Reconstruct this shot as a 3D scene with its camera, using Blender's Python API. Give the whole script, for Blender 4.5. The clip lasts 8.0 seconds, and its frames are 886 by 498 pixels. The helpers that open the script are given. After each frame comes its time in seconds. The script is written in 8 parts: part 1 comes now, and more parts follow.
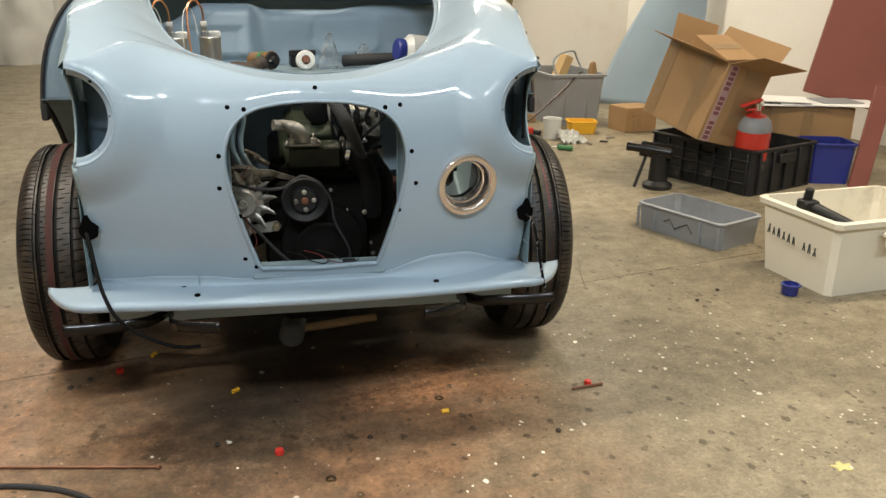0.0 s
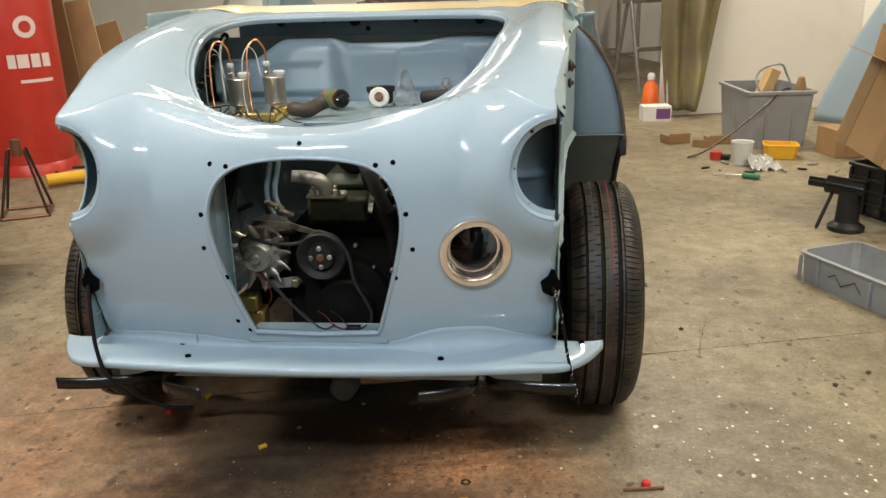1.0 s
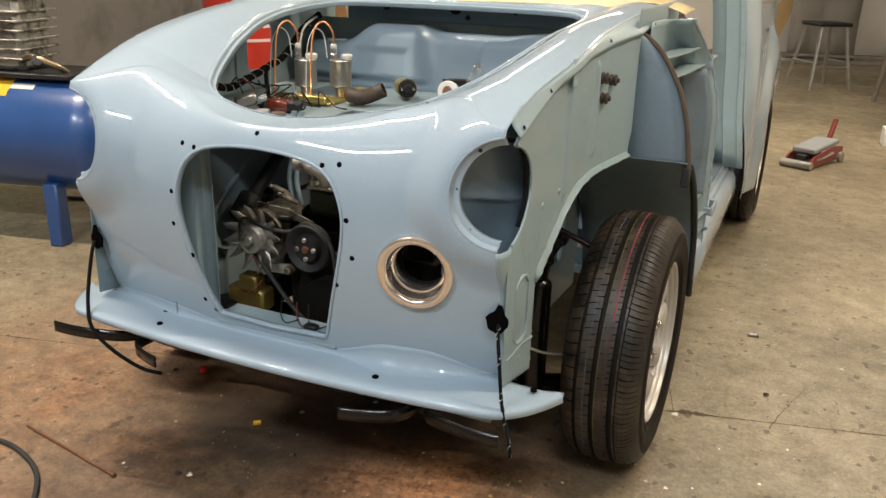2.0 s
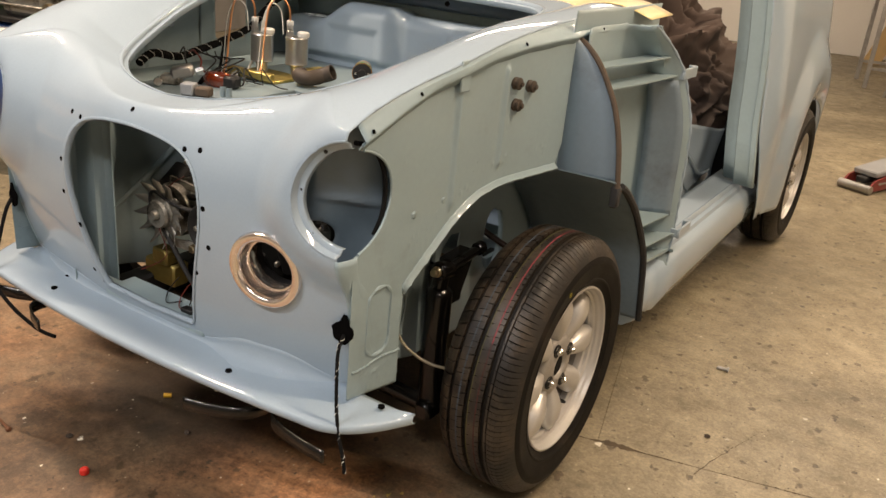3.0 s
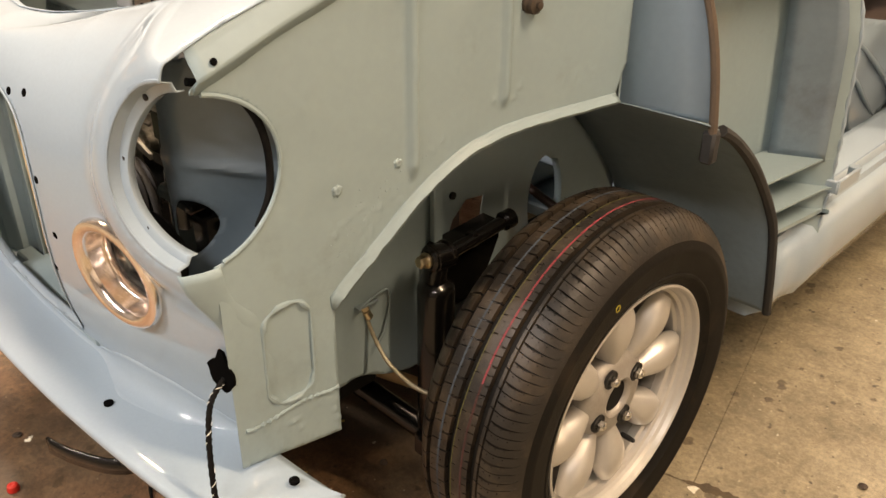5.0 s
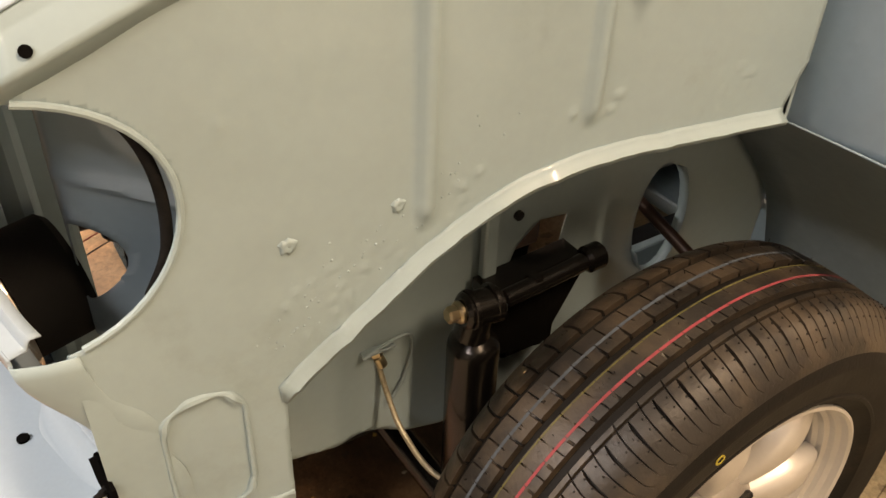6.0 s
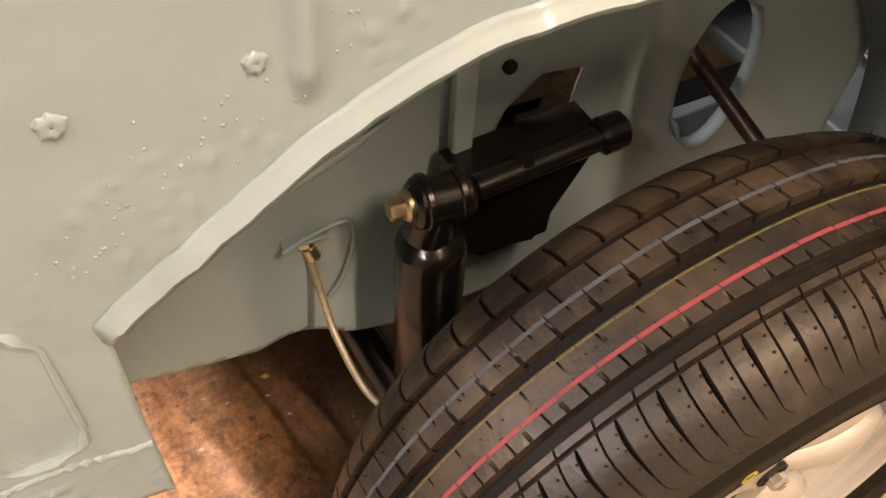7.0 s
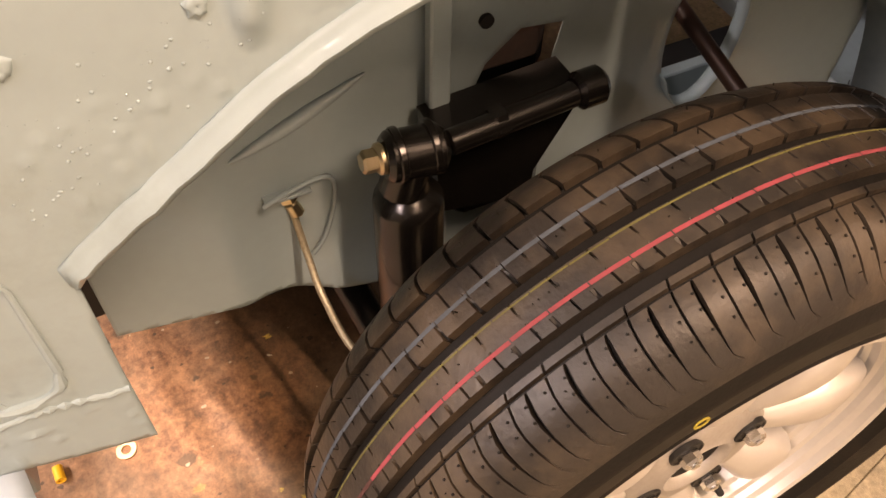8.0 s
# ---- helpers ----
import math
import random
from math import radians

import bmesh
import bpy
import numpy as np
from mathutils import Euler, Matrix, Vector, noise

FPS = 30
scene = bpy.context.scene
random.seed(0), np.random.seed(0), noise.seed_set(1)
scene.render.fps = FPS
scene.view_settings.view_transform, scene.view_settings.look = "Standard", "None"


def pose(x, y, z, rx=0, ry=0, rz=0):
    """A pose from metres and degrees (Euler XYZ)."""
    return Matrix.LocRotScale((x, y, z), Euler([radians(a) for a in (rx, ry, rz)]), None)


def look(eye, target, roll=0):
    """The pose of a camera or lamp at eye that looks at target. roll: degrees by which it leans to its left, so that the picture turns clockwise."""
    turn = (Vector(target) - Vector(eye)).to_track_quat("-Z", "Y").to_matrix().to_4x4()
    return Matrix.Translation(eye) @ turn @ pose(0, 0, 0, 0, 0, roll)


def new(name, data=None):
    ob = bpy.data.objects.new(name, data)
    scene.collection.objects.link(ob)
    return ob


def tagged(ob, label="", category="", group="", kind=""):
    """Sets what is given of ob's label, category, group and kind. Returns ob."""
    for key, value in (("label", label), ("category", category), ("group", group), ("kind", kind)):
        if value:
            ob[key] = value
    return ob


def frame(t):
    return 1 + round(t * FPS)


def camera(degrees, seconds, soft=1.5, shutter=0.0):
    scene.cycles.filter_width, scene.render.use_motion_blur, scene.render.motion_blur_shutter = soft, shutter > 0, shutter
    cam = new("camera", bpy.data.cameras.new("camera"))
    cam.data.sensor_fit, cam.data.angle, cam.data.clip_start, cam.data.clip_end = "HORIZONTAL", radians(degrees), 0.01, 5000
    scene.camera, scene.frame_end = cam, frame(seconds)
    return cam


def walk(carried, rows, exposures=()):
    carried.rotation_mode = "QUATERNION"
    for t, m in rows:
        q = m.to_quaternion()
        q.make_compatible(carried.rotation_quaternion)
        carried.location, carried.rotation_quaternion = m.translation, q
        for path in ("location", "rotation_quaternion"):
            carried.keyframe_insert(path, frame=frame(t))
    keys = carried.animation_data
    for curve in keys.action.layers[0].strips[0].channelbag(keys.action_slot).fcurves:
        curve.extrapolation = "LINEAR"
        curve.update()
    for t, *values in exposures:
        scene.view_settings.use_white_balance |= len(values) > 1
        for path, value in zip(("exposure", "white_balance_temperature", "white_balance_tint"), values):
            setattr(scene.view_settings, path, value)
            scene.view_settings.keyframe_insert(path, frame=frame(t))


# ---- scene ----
cam = camera(56.4, 8.0)
PATH = [
    (0, (-0.098, -1.756, 1.047), (0.3, 0.099, 0.412), 1.0),
    (0.5, (0.143, -1.661, 1.03), (0.299, 0.226, 0.383), -0.2),
    (1, (0.415, -1.531, 1.107), (0.238, 0.362, 0.485), -1.6),
    (1.2, (0.522, -1.5, 1.115), (0.18, 0.373, 0.505), -1.8),
    (2.3, (1.065, -1.138, 1.15), (0.217, 0.537, 0.461), 3.2),
    (2.5, (1.12, -1.071, 1.162), (0.231, 0.581, 0.469), 4.1),
    (3, (1.273, -0.962, 1.187), (0.316, 0.632, 0.45), 5.5),
    (3.5, (1.392, -0.947, 1.191), (0.36, 0.573, 0.403), 5.0),
    (4, (1.391, -0.883, 1.174), (0.277, 0.554, 0.34), 3.2),
    (4.5, (1.298, -0.614, 1.106), (0.121, 0.737, 0.218), 1.5),
    (4.7, (1.242, -0.484, 1.094), (0.041, 0.83, 0.182), 0.9),
    (5.8, (1.032, -0.016, 1.054), (-0.28, 0.969, -0.09), 1.5),
    (6, (0.962, 0.03, 1.045), (-0.378, 0.928, -0.137), 2.3),
    (6.5, (0.826, 0.158, 1.009), (-0.471, 0.901, -0.321), 3.4),
    (7, (0.81, 0.217, 0.93), (-0.314, 0.876, -0.588), 4.0),
    (7.5, (0.789, 0.24, 0.91), (-0.273, 0.868, -0.664), 3.8),
    (8, (0.843, 0.248, 0.926), (-0.272, 0.818, -0.634), 1.6),
]
EXPOSURES = [(0.0, -0.20, 6550, 8), (1.2, -0.16, 6550, 8), (2.5, -0.12, 7200, 16), (3.5, -0.10, 8050, 20), (4.5, 0.10, 8200, 20), (6.0, 0.50, 8600, 22), (6.5, 0.48, 8400, 21), (7.0, 0.82, 8600, 28), (8.0, 0.98, 8900, 35)]
walk(cam, [(t, look(eye, target, roll)) for t, eye, target, roll in PATH], EXPOSURES)

# ---- world and lights ----
# The hall stands 14 degrees askew to the car, whose nose points to -y.
HALL = pose(0, 0, 0, 0, 0, 14)
scene.view_settings.exposure = 0.0
world = bpy.data.worlds.new("hall_gloom")
world.use_nodes = True
world.node_tree.nodes["Background"].inputs[0].default_value = (0.9, 0.93, 1.0, 1)
world.node_tree.nodes["Background"].inputs[1].default_value = 0.008
scene.world = world

# tube lamps: place in the hall (x, y, z), colour, watts
TUBES = [
    (-1.2, -2.5, 3.35, (0.88, 0.94, 1.0), 150),
    (1.2, -2.6, 3.35, (0.90, 0.95, 1.0), 72),
    (-1.6, 0.6, 3.3, (1.0, 0.88, 0.74), 150),
    (2.35, 0.25, 3.3, (1.0, 0.86, 0.67), 98),
    (-0.6, 5.2, 3.3, (1.0, 0.93, 0.82), 58),
    (2.4, 4.2, 3.3, (1.0, 0.90, 0.74), 136),
    (0.4, 8.6, 3.3, (1.0, 0.93, 0.82), 65),
]


# ---- materials ----
def nodes_of(name):
    m = bpy.data.materials.new(name)
    m.use_nodes = True
    nt = m.node_tree
    return m, nt, nt.nodes["Principled BSDF"]


def mat(name, base, rough=0.5, metal=0.0, vary=0.15, scale=6.0, grain=60.0, bump=0.15, coat=0.0, dirt=None, dirt_at=0.62, dirt_scale=3.0, spec=0.5, per=0.0):
    """A procedural surface: base colour with drift at two scales, a dirt colour in patches, fine relief."""
    m, nt, b = nodes_of(name)
    L = nt.links.new
    tc = nt.nodes.new("ShaderNodeTexCoord")
    n1 = nt.nodes.new("ShaderNodeTexNoise")
    n1.inputs["Scale"].default_value, n1.inputs["Detail"].default_value = scale, 5
    n2 = nt.nodes.new("ShaderNodeTexNoise")
    n2.inputs["Scale"].default_value, n2.inputs["Detail"].default_value = grain, 4
    L(tc.outputs["Object"], n1.inputs["Vector"])
    L(tc.outputs["Object"], n2.inputs["Vector"])
    add = nt.nodes.new("ShaderNodeMath")
    add.operation = "MULTIPLY_ADD"
    L(n2.outputs[0], add.inputs[0])
    add.inputs[1].default_value = 0.4
    L(n1.outputs[0], add.inputs[2])
    ramp = nt.nodes.new("ShaderNodeMapRange")
    ramp.inputs["From Min"].default_value, ramp.inputs["From Max"].default_value = 0.35, 1.05
    ramp.inputs["To Min"].default_value, ramp.inputs["To Max"].default_value = 1 - vary, 1 + vary
    L(add.outputs[0], ramp.inputs["Value"])
    mul = nt.nodes.new("ShaderNodeVectorMath")
    mul.operation = "SCALE"
    mul.inputs[0].default_value = base
    L(ramp.outputs[0], mul.inputs["Scale"])
    out = mul.outputs[0]
    if per:
        info = nt.nodes.new("ShaderNodeObjectInfo")
        pm = nt.nodes.new("ShaderNodeMapRange")
        pm.inputs["To Min"].default_value, pm.inputs["To Max"].default_value = 1 - per, 1 + per
        L(info.outputs["Random"], pm.inputs["Value"])
        ps = nt.nodes.new("ShaderNodeVectorMath")
        ps.operation = "SCALE"
        L(out, ps.inputs[0])
        L(pm.outputs[0], ps.inputs["Scale"])
        out = ps.outputs[0]
    if dirt:
        n3 = nt.nodes.new("ShaderNodeTexNoise")
        n3.inputs["Scale"].default_value, n3.inputs["Detail"].default_value, n3.inputs["Roughness"].default_value = dirt_scale, 8, 0.65
        L(tc.outputs["Object"], n3.inputs["Vector"])
        mr = nt.nodes.new("ShaderNodeMapRange")
        mr.inputs["From Min"].default_value, mr.inputs["From Max"].default_value = dirt_at - 0.08, dirt_at + 0.08
        L(n3.outputs[0], mr.inputs["Value"])
        mix = nt.nodes.new("ShaderNodeMix")
        mix.data_type = "RGBA"
        L(mr.outputs[0], mix.inputs["Factor"])
        L(out, mix.inputs["A"])
        mix.inputs["B"].default_value = (*dirt, 1)
        out = mix.outputs["Result"]
    L(out, b.inputs["Base Color"])
    rr = nt.nodes.new("ShaderNodeMapRange")
    rr.inputs["To Min"].default_value, rr.inputs["To Max"].default_value = max(0.02, rough - 0.12 * rough), min(1, rough + 0.3 * rough)
    L(n1.outputs[0], rr.inputs["Value"])
    L(rr.outputs[0], b.inputs["Roughness"])
    b.inputs["Metallic"].default_value = metal
    b.inputs["Specular IOR Level"].default_value = spec
    b.inputs["Coat Weight"].default_value = coat
    b.inputs["Coat Roughness"].default_value = 0.04
    if bump:
        bp = nt.nodes.new("ShaderNodeBump")
        bp.inputs["Strength"].default_value, bp.inputs["Distance"].default_value = bump, 0.002
        L(add.outputs[0], bp.inputs["Height"])
        L(bp.outputs[0], b.inputs["Normal"])
    return m


BLUE = (0.30, 0.385, 0.455)
paint = mat("gloss_blue_paint", BLUE, 0.5, 0, 0.07, 2.5, 220, 0.03, coat=1.0, spec=0.2)
paint_in = mat("satin_blue_paint", (0.242, 0.326, 0.350), 0.46, 0, 0.08, 4, 90, 0.2, coat=0.3, dirt=(0.205, 0.27, 0.275), dirt_at=0.66, dirt_scale=7)
# body blue with the wheel housing's shade put into its colour, plus darker patches
paint_shaded = mat("shaded_blue_paint", (0.165, 0.225, 0.265), 0.6, 0, 0.2, 5, 80, 0.3, dirt=(0.10, 0.13, 0.145), dirt_at=0.62, dirt_scale=5)
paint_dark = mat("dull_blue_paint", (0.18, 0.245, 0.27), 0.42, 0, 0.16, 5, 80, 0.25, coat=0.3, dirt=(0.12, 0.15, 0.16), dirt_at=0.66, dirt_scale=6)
cream = mat("cream_paint", (0.78, 0.62, 0.30), 0.3, 0, 0.05, 3, 120, 0.03, coat=0.6)
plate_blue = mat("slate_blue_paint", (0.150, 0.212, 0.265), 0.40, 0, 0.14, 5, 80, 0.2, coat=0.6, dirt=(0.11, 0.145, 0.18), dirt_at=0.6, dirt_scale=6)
rubber = mat("tyre_sidewall_rubber", (0.0062, 0.0054, 0.0045), 0.55, 0, 0.35, 14, 260, 0.35, dirt=(0.022, 0.016, 0.011), dirt_at=0.64, dirt_scale=9, spec=0.14)
tread_rubber = mat("dusty_tread_rubber", (0.0108, 0.0083, 0.0060), 0.45, 0, 0.45, 16, 240, 0.55, dirt=(0.042, 0.030, 0.019), dirt_at=0.54, dirt_scale=13, spec=0.46)
seal_brown = mat("aged_rubber_seal", (0.080, 0.057, 0.040), 0.8, 0, 0.3, 30, 180, 0.4)
seal_dark = mat("dark_aged_rubber", (0.045, 0.032, 0.022), 0.6, 0, 0.3, 30, 180, 0.3)
seal_black = mat("black_rubber_seal", (0.02, 0.02, 0.02), 0.7, 0, 0.3, 30, 180, 0.3)
silver = mat("silver_wheel_paint", (0.50, 0.485, 0.455), 0.36, 0.5, 0.08, 10, 160, 0.05, coat=0.3)
chrome = mat("bright_steel", (0.68, 0.67, 0.65), 0.18, 1.0, 0.1, 20, 160, 0.05)
steel = mat("worn_steel", (0.42, 0.41, 0.39), 0.38, 0.9, 0.22, 18, 120, 0.2)
alloy = mat("cast_aluminium", (0.40, 0.39, 0.35), 0.45, 0.7, 0.25, 22, 140, 0.4, dirt=(0.05, 0.045, 0.035), dirt_at=0.55, dirt_scale=16)
blade_steel = mat("bare_fan_steel", (0.34, 0.33, 0.30), 0.38, 0.8, 0.15, 22, 140, 0.1)
bay_black = mat("dull_black_rubber", (0.006, 0.006, 0.006), 0.7, 0, 0.3, 30, 180, 0.3, spec=0.15)
hole_black = mat("dark_hole", (0.004, 0.004, 0.004), 0.95, spec=0.0)
copper = mat("coppery_plated_steel", (0.86, 0.76, 0.69), 0.15, 0.95, 0.06, 14, 120, 0)
copper_pipe = mat("copper_pipe", (0.72, 0.33, 0.16), 0.3, 1.0, 0.15, 20, 120, 0.05)
brass = mat("brass_fitting", (0.50, 0.42, 0.28), 0.28, 1.0, 0.15, 20, 120, 0.1)
gold = mat("gold_plated_plate", (0.62, 0.48, 0.16), 0.35, 0.9, 0.2, 12, 120, 0.1)
black_gloss = mat("black_chassis_enamel", (0.0036, 0.0032, 0.0028), 0.22, 0, 0.3, 18, 90, 0.25, coat=0.15, spec=0.35)
black_satin = mat("black_satin_paint", (0.012, 0.012, 0.012), 0.5, 0, 0.3, 18, 90, 0.2, spec=0.3)
black_plastic = mat("black_plastic", (0.012, 0.012, 0.0125), 0.45, 0, 0.25, 10, 110, 0.15, dirt=(0.06, 0.056, 0.052), dirt_at=0.64, dirt_scale=8, spec=0.35)
engine_green = mat("dark_green_engine_paint", (0.020, 0.026, 0.013), 0.45, 0, 0.3, 14, 90, 0.25, dirt=(0.008, 0.008, 0.006), dirt_at=0.54, dirt_scale=12, spec=0.3)
engine_black = mat("oily_black_iron", (0.0045, 0.0045, 0.004), 0.6, 0, 0.35, 14, 90, 0.35, spec=0.12)
dark_rod = mat("dark_brown_rod", (0.035, 0.016, 0.011), 0.38, 0.2, 0.3, 20, 120, 0.3)
rust_rod = mat("rust_brown_rod", (0.17, 0.075, 0.04), 0.45, 0.4, 0.3, 20, 120, 0.3)
card = mat("cardboard", (0.33, 0.20, 0.092), 0.85, 0, 0.12, 6, 90, 0.2, dirt=(0.30, 0.18, 0.09), dirt_at=0.66)
card_tape = mat("brown_tape", (0.27, 0.17, 0.08), 0.35, 0, 0.1, 10, 60, 0.1)
grey_plastic = mat("grey_plastic", (0.26, 0.27, 0.28), 0.45, 0, 0.12, 6, 90, 0.12, dirt=(0.18, 0.17, 0.15), dirt_at=0.64)
white_plastic = mat("cream_white_plastic", (0.74, 0.69, 0.56), 0.4, 0, 0.06, 5, 90, 0.1, dirt=(0.45, 0.38, 0.27), dirt_at=0.70)
red_paint = mat("red_paint", (0.52, 0.035, 0.022), 0.32, 0, 0.12, 8, 90, 0.08, coat=0.3, dirt=(0.30, 0.02, 0.015), dirt_at=0.64)
maroon = mat("maroon_paint", (0.20, 0.020, 0.018), 0.35, 0, 0.15, 8, 90, 0.1, coat=0.3)
oxide_board = mat("red_oxide_board", (0.20, 0.062, 0.045), 0.6, 0, 0.12, 4, 70, 0.15)
tank_blue = mat("dark_blue_tank_paint", (0.018, 0.065, 0.21), 0.28, 0, 0.12, 6, 90, 0.06, coat=0.4)
cap_blue = mat("blue_plastic", (0.02, 0.03, 0.20), 0.4, 0, 0.15, 9, 90, 0.1)
yellow_plastic = mat("yellow_plastic", (0.75, 0.42, 0.03), 0.4, 0, 0.12, 9, 90, 0.1)
orange_plastic = mat("orange_plastic", (0.75, 0.14, 0.02), 0.4, 0, 0.12, 9, 90, 0.1)
red_plastic = mat("red_plastic", (0.62, 0.03, 0.02), 0.4, 0, 0.12, 9, 90, 0.1)
green_paint = mat("machine_green_paint", (0.05, 0.20, 0.07), 0.4, 0, 0.15, 9, 90, 0.1)
white_paper = mat("white_paper", (0.72, 0.71, 0.68), 0.7, 0, 0.05, 9, 90, 0.1)
black_ink = mat("dark_ink", (0.03, 0.03, 0.03), 0.6, 0, 0.1, 9, 90, 0)
red_ink = mat("faded_red_ink", (0.17, 0.05, 0.06), 0.6, 0, 0.1, 9, 90, 0)
pale_ink = mat("pale_print", (0.75, 0.62, 0.58), 0.5, 0, 0.05, 9, 90, 0)
wood = mat("pale_wood", (0.46, 0.30, 0.15), 0.6, 0, 0.2, 9, 120, 0.2)
plywood = mat("plywood", (0.55, 0.37, 0.17), 0.55, 0, 0.15, 6, 100, 0.15)
cloth_brown = mat("brown_dust_sheet", (0.072, 0.048, 0.037), 0.95, 0, 0.2, 8, 300, 0.5)
tarp_mat = mat("camouflage_tarpaulin", (0.19, 0.155, 0.090), 0.7, 0, 0.35, 3, 60, 0.4, dirt=(0.25, 0.235, 0.06), dirt_at=0.52, dirt_scale=2.2)
tin = mat("dull_tinplate", (0.46, 0.45, 0.42), 0.28, 0.85, 0.18, 14, 160, 0.08)
pot_white = mat("milky_plastic", (0.62, 0.62, 0.58), 0.35, 0, 0.08, 9, 90, 0.1)
wall_white = mat("white_painted_wall", (0.80, 0.77, 0.71), 0.75, 0, 0.05, 1.2, 40, 0.25, dirt=(0.74, 0.69, 0.61), dirt_at=0.64, dirt_scale=1.3)
wall_dull = mat("dull_grey_wall", (0.22, 0.205, 0.185), 0.8, 0, 0.1, 1.2, 40, 0.25, dirt=(0.15, 0.14, 0.12), dirt_at=0.6, dirt_scale=1.5)
ceiling_mat = mat("grey_ceiling_sheet", (0.12, 0.115, 0.11), 0.8, 0, 0.1, 1.2, 40, 0.2)
loom_mat = mat("braided_loom", (0.006, 0.006, 0.006), 0.9, 0, 0.5, 120, 300, 0.6, spec=0.12)
wire_red = mat("red_wire", (0.14, 0.022, 0.016), 0.45, 0, 0.1, 20, 90, 0)
tread_red = mat("red_tread_mark", (0.21, 0.034, 0.042), 0.8, 0, 0.25, 60, 200, 0.2)
tread_worn = mat("worn_red_tread_mark", (0.050, 0.014, 0.011), 0.8, 0, 0.35, 40, 200, 0.2)
tread_yellow = mat("olive_tread_mark", (0.095, 0.088, 0.022), 0.8, 0, 0.35, 60, 200, 0.2)
tread_blue = mat("slate_tread_mark", (0.045, 0.058, 0.072), 0.8, 0, 0.35, 60, 200, 0.2)


def clear_film(name, colour, alpha):
    m, nt, b = nodes_of(name)
    b.inputs["Base Color"].default_value = (*colour, 1)
    b.inputs["Roughness"].default_value = 0.12
    b.inputs["Transmission Weight"].default_value = alpha
    b.inputs["IOR"].default_value = 1.15
    return m


clear_plastic = clear_film("clear_plastic", (0.95, 0.95, 0.93), 0.9)


def lamp_glow(name, colour, strength):
    m, nt, b = nodes_of(name)
    b.inputs["Emission Color"].default_value = (*colour, 1)
    b.inputs["Emission Strength"].default_value = strength
    return m


tube_glow = lamp_glow("lit_tube", (1.0, 0.95, 0.86), 14)


def concrete():
    """Worn workshop concrete: grey, red-oxide remains, oil and painted shade under the car's nose, pale specks of
    filler and paint.
    """
    m, nt, b = nodes_of("worn_concrete")
    L = nt.links.new
    geo = nt.nodes.new("ShaderNodeNewGeometry")
    pos = geo.outputs["Position"]

    def noise_at(scale, detail=6, rough=0.6, shift=0.0):
        n = nt.nodes.new("ShaderNodeTexNoise")
        n.inputs["Scale"].default_value, n.inputs["Detail"].default_value, n.inputs["Roughness"].default_value = scale, detail, rough
        mp = nt.nodes.new("ShaderNodeVectorMath")
        mp.operation = "ADD"
        mp.inputs[1].default_value = (shift, shift * 0.7, 0)
        L(pos, mp.inputs[0])
        L(mp.outputs[0], n.inputs["Vector"])
        return n.outputs[0]

    def band(sock, a, c, lo=0.0, hi=1.0):
        r = nt.nodes.new("ShaderNodeMapRange")
        r.inputs["From Min"].default_value, r.inputs["From Max"].default_value = a, c
        r.inputs["To Min"].default_value, r.inputs["To Max"].default_value = lo, hi
        L(sock, r.inputs["Value"])
        return r.outputs[0]

    def calc(op, a, c):
        n = nt.nodes.new("ShaderNodeMath")
        n.operation = op
        for i, v in enumerate((a, c)):
            if isinstance(v, (int, float)):
                n.inputs[i].default_value = v
            else:
                L(v, n.inputs[i])
        return n.outputs[0]

    def blend(fac, a, c):
        n = nt.nodes.new("ShaderNodeMix")
        n.data_type = "RGBA"
        L(fac, n.inputs["Factor"])
        for key, v in (("A", a), ("B", c)):
            if isinstance(v, tuple):
                n.inputs[key].default_value = (*v, 1)
            else:
                L(v, n.inputs[key])
        return n.outputs["Result"]

    def spot(x, y, r, soft, wobble=0.35):
        d = nt.nodes.new("ShaderNodeVectorMath")
        d.operation = "DISTANCE"
        d.inputs[1].default_value = (x, y, 0)
        L(pos, d.inputs[0])
        w = calc("MULTIPLY_ADD", noise_at(2.2, 6, 0.65, x + 3), wobble * 2)
        w.node.inputs[2].default_value = -wobble
        return band(calc("ADD", d.outputs["Value"], w), r + soft, r - soft)

    fine, mid, big = noise_at(70, 9, 0.75), noise_at(9, 9, 0.75, 4), noise_at(1.3, 7, 0.65, 9)
    col = blend(band(big, 0.36, 0.62), (0.165, 0.135, 0.086), (0.280, 0.232, 0.150))
    col = blend(band(mid, 0.46, 0.66, 0, 0.4), col, (0.105, 0.082, 0.050))
    col = blend(band(noise_at(3.4, 9, 0.72, 21), 0.50, 0.74, 0, 0.45), col, (0.37, 0.315, 0.215))
    col = blend(band(fine, 0.50, 0.68, 0, 0.28), col, (0.40, 0.345, 0.245))
    col = blend(band(noise_at(170, 8, 0.8, 13), 0.54, 0.66, 0, 0.35), col, (0.075, 0.058, 0.04))
    # red-oxide floor paint, worn through in patches
    zone = calc("MULTIPLY", spot(-0.45, -0.05, 0.95, 0.35), band(noise_at(4.5, 9, 0.7, 2), 0.34, 0.60, 0.5, 0.95))
    col = blend(zone, col, blend(band(noise_at(16, 9, 0.75, 7), 0.35, 0.65), (0.115, 0.059, 0.030), (0.315, 0.172, 0.090)))
    zone = calc("MULTIPLY", spot(0.27, 0.20, 0.24, 0.14), band(noise_at(5, 9, 0.7, 31), 0.36, 0.56, 0.3, 1.0))
